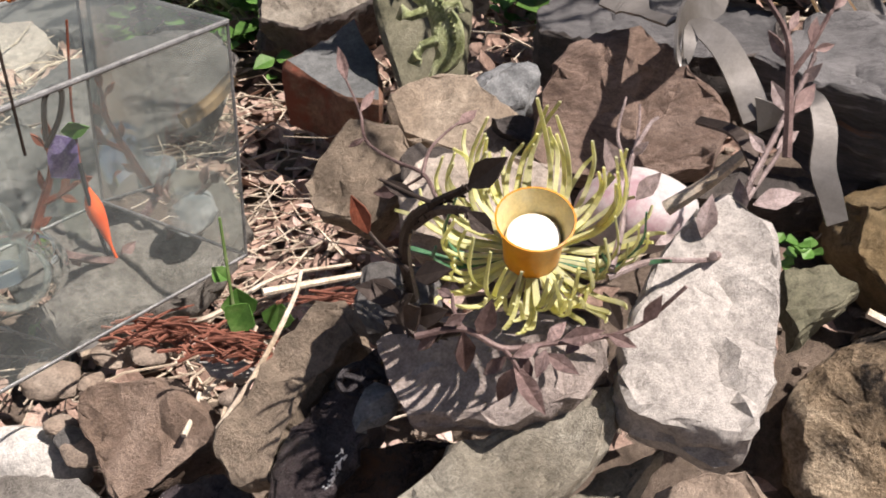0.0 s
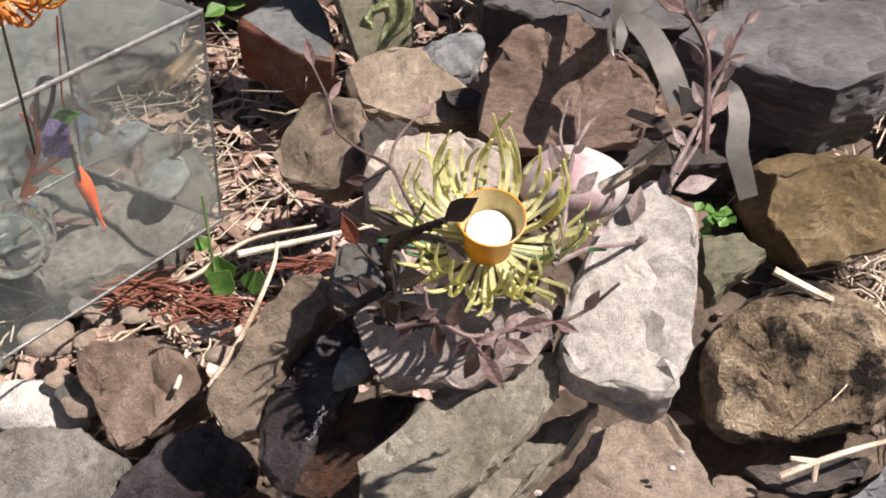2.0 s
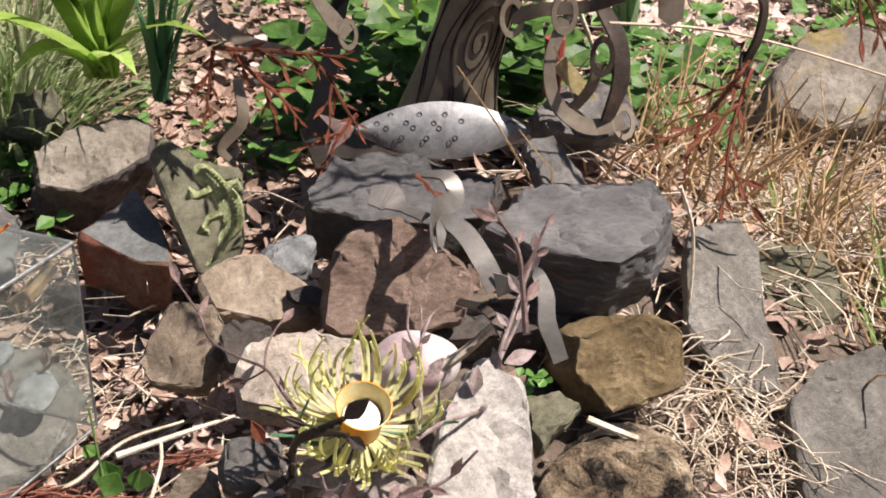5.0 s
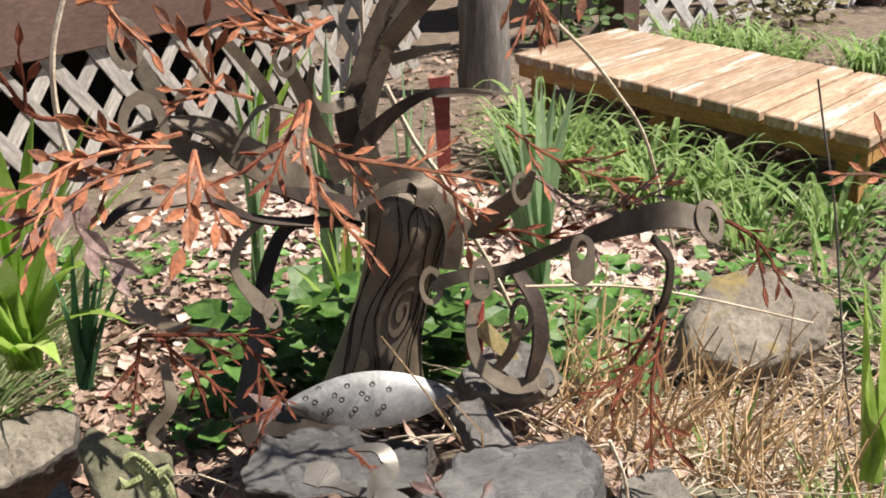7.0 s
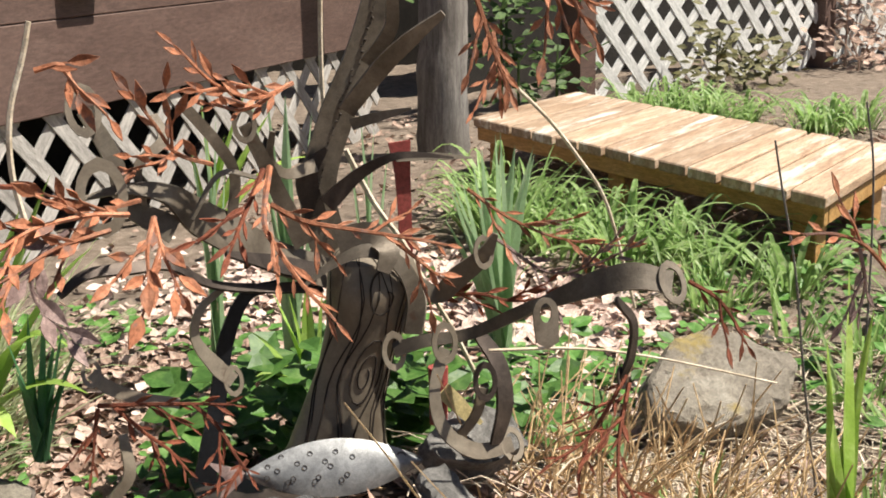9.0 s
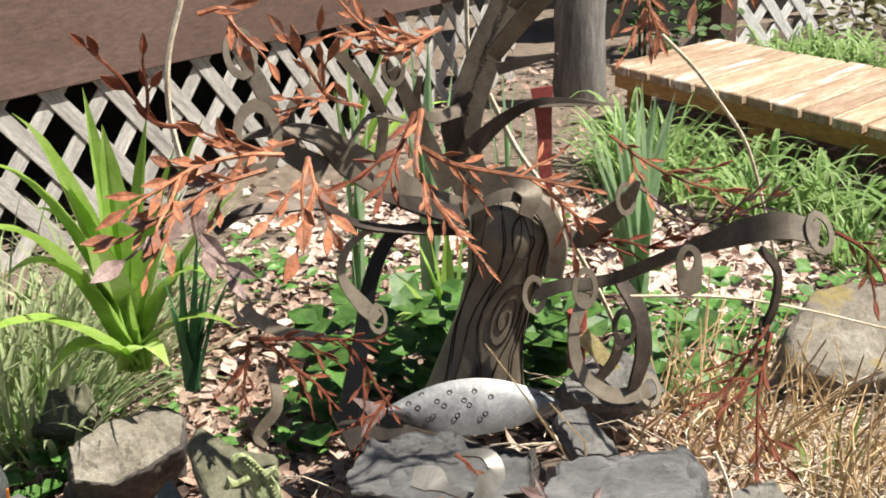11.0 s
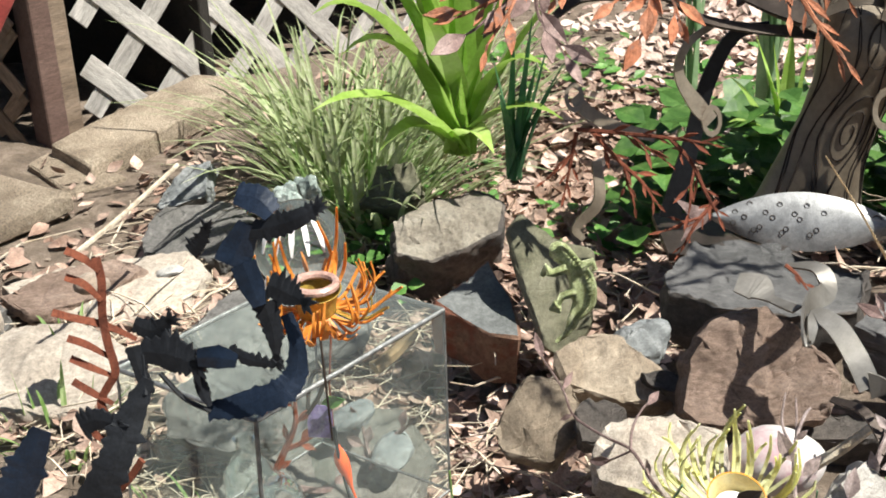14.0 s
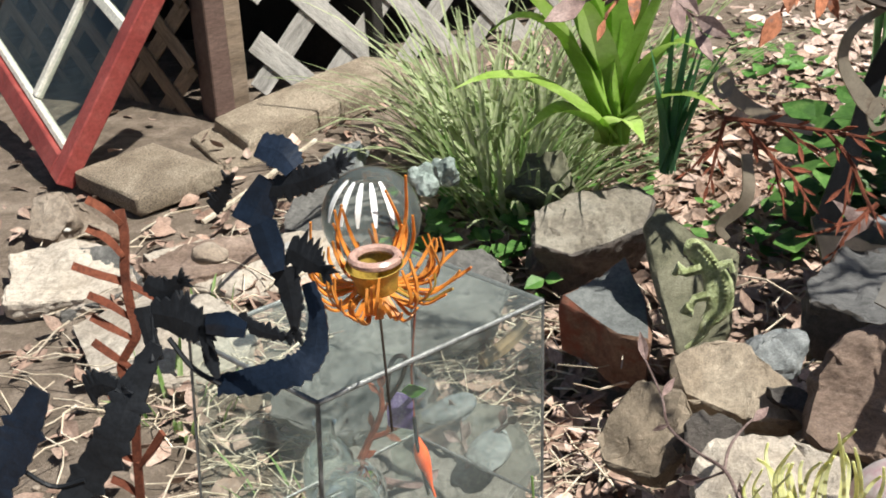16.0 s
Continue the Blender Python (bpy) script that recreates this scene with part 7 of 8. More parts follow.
strap_plant("iris_plant", "bright green upright iris leaves", (1.226, 1.750, 0.031), [
    ((1.213, 1.750, 0.494), 1.2, 0), ((1.179, 1.750, 0.363), 0.9, 0), ((1.271, 1.780, 0.301), 1, 0), ((1.181, 1.720, 0.226), 1, 0), ((1.306, 1.800, 0.398), 0.9, 0)], 0.032, M_LILY)
strap_plant("iris_plant", "light green leaves behind the steel tree", (0.372, 2.400, 0.268), [
    ((0.290, 2.400, 0.362), 1, 0.02), ((0.371, 2.450, 0.361), 1, 0.0), ((0.326, 2.400, 0.347), 1, 0), ((0.399, 2.400, 0.366), 1, 0), ((0.233, 2.350, 0.295), 1, 0.04), ((0.235, 2.300, 0.212), 1, 0.05)], 0.045, M_LILY)
strap_plant("lily_plant", "green leaves rising behind the deck lattice tree", (0.232, 3.200, 0.271), [
    ((0.235, 3.200, 0.655), 1.1, 0), ((0.199, 3.200, 0.537), 1, 0), ((0.291, 3.200, 0.562), 1, 0), ((0.422, 3.250, 0.609), 1.1, 0.02), ((0.356, 3.200, 0.679), 1, 0.02), ((0.528, 3.250, 0.480), 1, 0.06)], 0.055, M_LILY)

strap_plant("iris_plant", "light green iris leaves before the lattice", (0.210, 2.900, 0.386), [((0.214, 2.900, 0.720), 1.1, 0.00), ((0.246, 2.900, 0.665), 1.0, 0.00), ((0.183, 2.900, 0.595), 0.9, 0.01), ((0.259, 2.900, 0.535), 0.9, 0.01)], 0.05, M_PALEIRIS)
strap_plant("iris_plant", "light green iris leaves before the lattice", (0.415, 3.000, 0.347), [((0.333, 3.000, 0.740), 1.0, 0.00), ((0.379, 3.000, 0.725), 1.0, 0.00), ((0.427, 3.000, 0.685), 1.2, 0.00), ((0.492, 3.000, 0.639), 1.2, 0.02), ((0.535, 3.000, 0.543), 1.0, 0.03), ((0.384, 3.000, 0.609), 1.0, 0.00)], 0.05, M_PALEIRIS)
strap_plant("iris_plant", "pale green iris fans in the bed", (0.641, 3.100, 0.337), [((0.635, 3.100, 0.618), 1.1, 0.00), ((0.671, 3.100, 0.571), 1.2, 0.00), ((0.601, 3.100, 0.523), 1.0, 0.01), ((0.708, 3.100, 0.516), 1.0, 0.01)], 0.05, M_PALEIRIS)
strap_plant("iris_plant", "pale green iris fans in the bed", (0.988, 3.000, 0.254), [((0.987, 3.000, 0.560), 1.2, 0.00), ((0.935, 3.000, 0.518), 1.0, 0.00), ((1.077, 3.000, 0.495), 1.1, 0.01), ((0.849, 3.000, 0.449), 1.0, 0.02), ((0.911, 3.000, 0.475), 1.1, 0.00)], 0.05, M_PALEIRIS)


def stuff(name, label, category, bm, mat, smooth=False):
    return tagged(part(name, bm, mat, smooth=smooth), label, category, kind="stuff")


def tuft(bm, x, y, n, h, spread, w, lean=(0, 0), seed=0, flop=0.5, arch=False):
    random.seed(seed)
    for _ in range(n):
        a = random.uniform(0, 2 * math.pi)
        r = random.random() ** 0.5 * spread
        bx, by = x + 0.4 * r * math.cos(a), y + 0.4 * r * math.sin(a)
        hh = h * random.uniform(0.45, 1.1)
        out = hh * flop * random.uniform(0.2, 1.3)
        tip = (bx + out * math.cos(a) + lean[0] * hh, by + out * math.sin(a) + lean[1] * hh, zg(bx, by) + hh * random.uniform(0.5, 1.0))
        if arch:
            tip = (bx + 1.5 * out * math.cos(a), by + 1.5 * out * math.sin(a), zg(bx, by) + hh * random.uniform(0.05, 0.6))
            blade(bm, (bx, by, zg(bx, by) - 0.01), tip, w * random.uniform(0.6, 1.3), hh * random.uniform(0.3, 0.55), seg=8, fold=0.15)
            continue
        blade(bm, (bx, by, zg(bx, by) - 0.01), tip, w * random.uniform(0.6, 1.3), hh * random.uniform(0.05, 0.22), seg=5, fold=0.15)


bm = bmesh.new()
for k, (x, y, n, h) in enumerate(((-0.58, 2.7, 120, 0.42), (-0.66, 2.85, 90, 0.46), (-0.5, 2.6, 80, 0.3), (-0.72, 3.05, 90, 0.5), (-0.55, 2.95, 90, 0.48), (-0.4, 3.1, 80, 0.46))):
    tuft(bm, x, y, n, h, 0.32, 0.014, (0.12, -0.1), 20 + k, 0.95)
stuff("grass_tuft", "pale green and straw grass flopping by the deck", "grass", bm, M_PALEGRASS)
bm = bmesh.new()
for k, (x, y, n, h) in enumerate(((-0.64, 2.7, 60, 0.3), (-0.55, 2.75, 50, 0.3), (-0.7, 3.0, 60, 0.33), (-0.62, 1.5, 22, 0.10), (-0.95, 1.7, 26, 0.12), (-1.05, 2.0, 16, 0.10))):
    tuft(bm, x, y, n, h, 0.28, 0.010, (0.1, -0.1), 40 + k, 0.6)
for k in range(34):
    random.seed(900 + k)
    f = random.random()
    x = 2.05 - 1.0 * f + random.uniform(-0.25, 0.45)
    y = 3.7 + 2.2 * f + random.uniform(-0.5, 0.4)
    if x > 2.25 - 0.45 * (y - 3.7):
        x = 2.2 - 0.45 * (y - 3.7) - random.uniform(0, 0.3)
    if x < 0.311 * y:
        continue
    tuft(bm, x, y, 36, 0.34, 0.22, 0.022, (0, 0), 950 + k, 0.8, k % 4 != 0)
for k in range(14):
    random.seed(1900 + k)
    tuft(bm, random.uniform(3.3, 5.0), random.uniform(6.3, 7.6), 30, 0.32, 0.25, 0.026, (0, 0), 1950 + k, 0.8, True)
for k in range(10):
    random.seed(2100 + k)
    tuft(bm, random.uniform(0.9, 1.7), random.uniform(1.4, 2.0), 22, 0.2, 0.14, 0.008, (0, 0), 2150 + k, 0.5)
for k in range(26):
    random.seed(2300 + k)
    tuft(bm, random.uniform(1.7, 3.0), random.uniform(2.3, 3.5), 20, 0.26, 0.2, 0.014, (0, 0), 2350 + k, 0.7)
stuff("green_grass", "arching green grass and daylily clumps by the walkway", "grass", bm, M_BLADE)


def leaf_patch(bm, x0, x1, y0, y1, n, size, h, seed, roundish=0.8, keep=None):
    random.seed(seed)
    for _ in range(n):
        x, y = random.uniform(x0, x1), random.uniform(y0, y1)
        if keep and not keep(x, y):
            continue
        if noise.noise(Vector((x * 2.3, y * 2.3, seed))) < -0.15:
            continue
        a = random.uniform(0, 2 * math.pi)
        s = size * random.uniform(0.6, 1.3)
        p = Vector((x, y, zg(x, y) + h * random.random()))
        leaf_shape(bm, p, (math.cos(a), math.sin(a), random.uniform(-0.2, 0.5)), (random.uniform(-0.4, 0.4), random.uniform(-0.7, 0.1), 1), s, s * roundish, 0.0006, random.uniform(-0.3, 0.1))


bm = bmesh.new()
leaf_patch(bm, -0.35, 1.25, 2.3, 3.9, 760, 0.058, 0.17, 3, 0.6, lambda x, y: not (x < 0.2 and y < 3.5))
leaf_patch(bm, -0.45, -0.25, 2.45, 3.0, 110, 0.035, 0.10, 4, 0.6)
leaf_patch(bm, 0.8, 2.2, 2.6, 3.2, 300, 0.06, 0.16, 5, 0.7)
leaf_patch(bm, -0.85, -0.4, 2.35, 2.6, 260, 0.045, 0.10, 6, 0.8)
leaf_patch(bm, -0.75, -0.5, 2.25, 2.5, 90, 0.04, 0.10, 8, 0.8)
leaf_patch(bm, 1.5, 2.6, 2.2, 3.8, 180, 0.06, 0.10, 15, 0.7)
leaf_patch(bm, 2.2, 3.4, 2.6, 4.4, 400, 0.07, 0.12, 16, 0.7)
leaf_patch(bm, -0.15, 0.22, 2.25, 2.75, 90, 0.042, 0.08, 21, 0.6)
leaf_patch(bm, -0.75, -0.3, 2.2, 2.6, 160, 0.035, 0.09, 22, 0.8)
stuff("ground_cover", "light green low leafy ground cover", "ground cover", bm, M_COVER)
bm = bmesh.new()
leaf_patch(bm, 0.05, 0.62, 2.12, 2.6, 430, 0.075, 0.28, 7, 0.9)
leaf_patch(bm, 0.45, 1.0, 2.2, 2.9, 230, 0.068, 0.22, 9, 0.9)
stuff("violet_leaves", "deep green leaves crowded behind the steel tree", "ground cover", bm, M_DEEP)

# far shrubs by the fence
def shrub(label, centres, n, spread, size, mat, seed):
    bm = bmesh.new()
    random.seed(seed)
    for k in range(n):
        c = Vector(random.choice(centres))
        p = c + Vector((random.gauss(0, spread), random.gauss(0, spread * 0.7), random.gauss(0, spread)))
        a = random.uniform(0, 6.28)
        leaf_shape(bm, p, (math.cos(a), math.sin(a), random.uniform(-0.5, 0.5)), (random.uniform(-0.5, 0.5), -0.6, 0.8), size, size * 0.6)
    for c in centres:
        for _ in range(4):
            q = Vector(c) + Vector((random.gauss(0, spread), 0, spread))
            tube(bm, [Vector((c[0], c[1], zg(c[0], c[1]))), Vector(c), q], 0.012, 0.005, 4)
    stuff("far_shrub", label, "shrub", bm, mat)


shrub("sparse leafy shrub in the dark under the deck", ((2.61, 7.90, 0.53), (2.73, 7.90, 0.19), (2.97, 7.80, 0.15), (2.68, 8.00, 0.71),), 210, 0.16, 0.10, M_FARLEAF, 12)
shrub("low olive shrub before the white lattice", ((4.43, 8.30, 0.08), (4.72, 8.40, 0.01), (5.03, 8.60, -0.07),), 260, 0.17, 0.09, M_OLIVESHRUB, 13)
shrub("drooping brown dead leaves beyond the fence", ((6.31, 9.50, 0.33), (6.73, 9.50, 0.06), (6.25, 9.20, -0.09), (6.95, 9.60, 0.40),), 420, 0.30, 0.10, M_LITTER, 14)

# fallen leaves
bm = bmesh.new()
random.seed(31)
for k in range(10400):
    if k > 8600:
        x, y = random.gauss(0.0, 0.26), random.gauss(2.6, 0.32)
    elif k > 8000:
        x, y = random.gauss(-1.1, 0.4), random.gauss(2.3, 0.4)
    elif k > 7400:
        x, y = random.gauss(1.6, 0.5), random.gauss(2.7, 0.5)
    elif k > 6600:
        x, y = random.gauss(1.2, 0.5), random.gauss(3.6, 0.5)
    elif k > 5200:
        x, y = random.gauss(0.05, 0.24), random.gauss(2.85, 0.4)
    elif k > 4200:
        x, y = random.gauss(-0.75, 0.35), random.gauss(2.0, 0.45)
    elif k < 2300:
        x, y = random.gauss(0.05, 0.5), random.gauss(2.25, 0.42)
    elif k < 3000:
        x, y = random.gauss(-0.35, 0.25), random.gauss(1.65, 0.3)
    elif k < 3500:
        x, y = random.gauss(0.95, 0.3), random.gauss(1.75, 0.35)
    else:
        x, y = random.uniform(-2.0, 3.5), random.uniform(2.0, 6.5)
    if y < 1.0 or (4200 < k <= 5200 and k % 2) or (8000 < k <= 8600 and k % 2):
        continue
    s = random.uniform(0.025, 0.06)
    a = random.uniform(0, 6.28)
    p = Vector((x, y, zg(x, y) + random.uniform(0.002, 0.025)))
    leaf_shape(bm, p, (math.cos(a), math.sin(a), random.uniform(-0.4, 0.5)), (random.uniform(-0.7, 0.7), random.uniform(-0.7, 0.7), 1), s, s * random.uniform(0.4, 0.8), 0.0006, random.uniform(-0.5, 0.5))
for k in range(3300):
    x, y = random.gauss(-0.05, 0.35), random.gauss(3.35, 0.35)
    if k > 1500:
        x, y = random.uniform(0.5, 4.6), random.uniform(4.0, 8.0)
    s = random.uniform(0.03, 0.065)
    a = random.uniform(0, 6.28)
    leaf_shape(bm, (x, y, zg(x, y) + random.uniform(0.002, 0.025)), (math.cos(a), math.sin(a), random.uniform(-0.4, 0.5)), (random.uniform(-0.7, 0.7), random.uniform(-0.7, 0.7), 1), s, s * random.uniform(0.4, 0.8), 0.0006, random.uniform(-0.5, 0.5))
stuff("fallen_leaves", "dry curled brown leaves over the ground", "leaf litter", bm, M_LITTER)

bm = bmesh.new()
random.seed(77)
for k in range(1900):
    f = random.random()
    if k < 1800:
        x, y = 0.75 + 0.75 * f + random.gauss(0, 0.14), 4.3 - 1.1 * f + random.gauss(0, 0.2)
    else:
        x, y = random.gauss(0.0, 0.2), random.gauss(2.9, 0.3)
    s = random.uniform(0.03, 0.07)
    a = random.uniform(0, 6.28)
    p = Vector((x, y, zg(x, y) + random.uniform(0.004, 0.05)))
    leaf_shape(bm, p, (math.cos(a), math.sin(a), random.uniform(-0.4, 0.5)), (random.uniform(-0.7, 0.7), random.uniform(-0.9, 0.3), 1), s, s * random.uniform(0.4, 0.8), 0.0006, random.uniform(-0.5, 0.5))
random.seed(79)
for k in range(1900):
    x, y = random.gauss(0.27, 0.28), random.gauss(4.20, 0.35)
    if k > 450:
        x, y = random.uniform(0.35, 1.6), random.uniform(2.5, 4.6)
    s = random.uniform(0.03, 0.06)
    a = random.uniform(0, 6.28)
    p = Vector((x, y, zg(x, y) + random.uniform(0.004, 0.04)))
    leaf_shape(bm, p, (math.cos(a), math.sin(a), random.uniform(-0.4, 0.5)), (random.uniform(-0.7, 0.7), random.uniform(-0.9, 0.3), 1), s, s * random.uniform(0.4, 0.8), 0.0006, random.uniform(-0.5, 0.5))
random.seed(78)
for k in range(420):
    x, y = random.gauss(-0.14, 0.09), random.gauss(1.30, 0.09)
    if k > 300:
        x, y = random.gauss(-0.2, 0.1), random.gauss(1.72, 0.1)
    s = random.uniform(0.014, 0.035)
    a = random.uniform(0, 6.28)
    p = Vector((x, y, zg(x, y) + random.uniform(0.004, 0.04)))
    leaf_shape(bm, p, (math.cos(a), math.sin(a), random.uniform(-0.4, 0.5)), (random.uniform(-0.7, 0.7), random.uniform(-0.9, 0.3), 1), s, s * random.uniform(0.4, 0.8), 0.0006, random.uniform(-0.5, 0.5))
stuff("pale_litter", "bleached pinkish leaves and husks on the bed", "leaf litter", bm, M_PALELITTER)


def straw(bm, n, cx, cy, sx, sy, ln, seed, r=0.0022, up=0.03, az=None, rise=0.15):
    random.seed(seed)
    for _ in range(n):
        x, y = random.gauss(cx, sx), random.gauss(cy, sy)
        a = random.uniform(0, 6.28) if az is None else random.gauss(az, 0.7)
        l = ln * random.uniform(0.4, 1.2)
        z = zg(x, y) + random.uniform(0.005, up)
        d = Vector((math.cos(a), math.sin(a), random.uniform(-0.05, rise)))
        s = Vector((-d.y, d.x, 0)) * l * random.uniform(-0.2, 0.2)
        p0 = Vector((x, y, z))
        tube(bm, [p0, p0 + d * l * 0.35 + s * 0.8 + Vector((0, 0, 0.012)), p0 + d * l * 0.7 + s, p0 + d * l], r * random.uniform(0.6, 1.3), r * 0.5, 4)


bm = bmesh.new()
straw(bm, 260, -0.35, 1.65, 0.28, 0.28, 0.17, 1, 0.0016, 0.05)
straw(bm, 420, 1.55, 2.55, 0.4, 0.4, 0.16, 611)
straw(bm, 110, -0.2, 1.33, 0.14, 0.12, 0.15, 2, 0.0022, 0.04, 0.6)
straw(bm, 240, 0.64, 1.30, 0.07, 0.10, 0.11, 3, 0.0015, 0.06)
straw(bm, 150, 0.74, 1.20, 0.09, 0.10, 0.11, 13, 0.0015, 0.05)
straw(bm, 160, -0.8, 2.1, 0.35, 0.3, 0.2, 4, 0.0024, 0.03)
straw(bm, 420, 1.0, 1.95, 0.25, 0.28, 0.2, 5, 0.0017, 0.08)
straw(bm, 260, 1.4, 2.5, 0.5, 0.5, 0.25, 6, 0.0024, 0.06)
straw(bm, 120, 0.1, 2.2, 0.4, 0.3, 0.15, 7, 0.0018, 0.03)
straw(bm, 260, -0.75, 1.75, 0.3, 0.3, 0.16, 14, 0.0018, 0.02)
stuff("dry_straw", "bleached dry straw and dead stems on the ground", "straw", bm, M_DRY)
bm = bmesh.new()
random.seed(77)
for _ in range(290):
    x, y = random.gauss(0.98, 0.2), random.gauss(1.95, 0.22)
    h = random.uniform(0.12, 0.36)
    b0 = Vector((x, y, zg(x, y) - 0.01))
    tp = b0 + Vector((random.gauss(0, 0.11), random.gauss(0, 0.09), h * random.uniform(0.6, 1.0)))
    tube(bm, [b0, b0.lerp(tp, 0.55) + Vector((random.gauss(0, 0.02), 0, random.uniform(0, 0.03))), tp], 0.0028, 0.0014, 4)
stuff("dead_stems", "upright golden brown dead stems on the bank", "dry grass", bm, M_DRYB)

# single long dry stalks
def stalk(label, pts, r0, r1, mat=None):
    bm = bmesh.new()
    tube(bm, curve_pts(pts, 6), r0, r1, 6)
    return tagged(part("dry_stalk", bm, mat or M_DRY, smooth=True), label, "stalk", "dry stalks")


stalk("tall dry bent stalk rising beside the tree", [(-0.160, 2.200, 0.571), (-0.176, 2.200, 0.677), (-0.169, 2.200, 0.780), (-0.138, 2.200, 0.879), (-0.123, 2.200, 0.937)], 0.006, 0.005)
stalk("long pale stalk leaning across the bank", [(0.539, 1.700, 0.433), (0.692, 1.700, 0.419), (0.841, 1.700, 0.384), (1.053, 1.700, 0.316)], 0.003, 0.002)
stalk("thin grey upright stalk with buds", [(1.146, 1.900, 0.697), (1.165, 1.900, 0.608), (1.202, 1.900, 0.444), (1.235, 1.900, 0.217), (1.276, 1.900, -0.024)], 0.002, 0.0026, M_TRUNKPOST)
stalk("thin grey upright stalk with buds", [(1.330, 1.900, 0.756), (1.355, 1.900, 0.612), (1.363, 1.900, 0.300), (1.349, 1.900, -0.031), (1.348, 1.900, -0.117)], 0.002, 0.0026, M_TRUNKPOST)
stalk("thin curving dry stalk before the walkway", [(0.898, 2.600, 0.722), (0.974, 2.600, 0.647), (1.045, 2.600, 0.557), (1.104, 2.600, 0.472), (1.142, 2.600, 0.373), (1.199, 2.600, 0.170)], 0.005, 0.004)
stalk("pale broken stalk standing in the bed", [(0.438, 2.300, 0.662), (0.492, 2.300, 0.550), (0.549, 2.300, 0.464), (0.595, 2.300, 0.371), (0.654, 2.300, 0.261), (0.703, 2.300, 0.155)], 0.006, 0.005)
stalk("pale stalk before the lattice", [(0.420, 2.400, 0.980), (0.416, 2.400, 0.870), (0.415, 2.400, 0.779), (0.417, 2.400, 0.705), (0.417, 2.400, 0.475), (0.413, 2.400, 0.202), (0.412, 2.400, 0.048)], 0.005, 0.004)
ft = empty("forked_twig", "pale dry forked twig lying on the stones", "twig")
for q in ([(0.396, 1.000, -0.041), (0.432, 1.010, -0.029), (0.475, 1.030, -0.029), (0.523, 1.050, -0.031)], [(0.432, 1.010, -0.029), (0.431, 1.000, -0.047)], [(0.432, 1.010, -0.029), (0.405, 1.010, -0.025)]):
    part("twig_arm", tube(bmesh.new(), curve_pts(q, 4), 0.0038, 0.0026, 6), M_DRY, ft, smooth=True)
stalk("short pale stick by the straw", [(0.405, 1.200, 0.072), (0.435, 1.190, 0.061), (0.469, 1.180, 0.049)], 0.005, 0.004)
stalk("pale stick beside the block", [(0.197, 1.120, 0.224), (0.228, 1.120, 0.249), (0.258, 1.120, 0.280)], 0.007, 0.005)
stalk("long pale straw across the path", [(-0.964, 1.900, 0.098), (-0.915, 2.000, 0.123), (-0.857, 2.200, 0.153)], 0.0055, 0.0045)
stalk("dry hanging vine over the stone slab", [(0.609, 1.500, 0.250), (0.635, 1.500, 0.183), (0.641, 1.490, 0.111), (0.640, 1.480, 0.036)], 0.003, 0.002)
stalk("brown dry stick among the straw", [(-0.365, 1.550, 0.080), (-0.337, 1.580, 0.092), (-0.308, 1.600, 0.121)], 0.012, 0.010, M_DRYB)
for k, q in enumerate(([(-0.389, 1.200, -0.026), (-0.290, 1.220, 0.005), (-0.249, 1.220, 0.019), (-0.193, 1.280, 0.030), (-0.118, 1.320, 0.026)], [(-0.183, 1.000, 0.054), (-0.153, 1.040, 0.091), (-0.131, 1.100, 0.125), (-0.131, 1.140, 0.131)], [(-0.239, 1.100, -0.004), (-0.203, 1.150, 0.020), (-0.191, 1.180, 0.037)], [(-0.201, 1.250, 0.031), (-0.115, 1.300, 0.023), (-0.051, 1.340, 0.014)], [(-0.234, 1.050, 0.001), (-0.231, 1.080, 0.006), (-0.231, 1.100, 0.013)])):
    stalk("flat bleached straw blade over the pebbles", q, 0.0045 if k in (0, 3) else 0.003, 0.002)

rs = empty("red_stake", "dark red painted steel stake with a thin grey arm", "stake", (0.615, 2.550, 0.412))
bm = bmesh.new()
strip(bm, [Vector(p) - rs.location for p in [(0.607, 2.550, 0.627), (0.612, 2.550, 0.554), (0.615, 2.550, 0.451), (0.616, 2.550, 0.239)]], (0.05, 0.035, 0.03, 0.03), (0, -1, 0.1), 0.006)
part("blade", bm, M_REDPAINT, rs)
bm = bmesh.new()
strip(bm, [Vector(p) - rs.location for p in [(0.597, 2.540, 0.594), (0.687, 2.540, 0.591), (0.772, 2.540, 0.581)]], (0.02, 0.016, 0.004), (0, -1, 0.3), 0.004)
part("arm", bm, M_STEEL, rs)
tin = empty("painted_tin", "small red and yellow painted tin inside the steel loops", "ornament", (0.537, 1.930, 0.241))
bm = bmesh.new()
strip(bm, [Vector(p) - tin.location for p in [(0.523, 1.920, 0.288), (0.550, 1.920, 0.257), (0.589, 1.920, 0.212)]], (0.03, 0.03, 0.02), (0, -1, 0.3), 0.004)
part("yellow_plate", bm, M_YELLOWTIN, tin)
bm = bmesh.new()
tube(bm, [Vector(p) - tin.location for p in [(0.520, 1.940, 0.325), (0.520, 1.940, 0.283), (0.519, 1.940, 0.218)]], 0.018, 0.016, 12)
part("red_tube", bm, M_REDPAINT, tin)

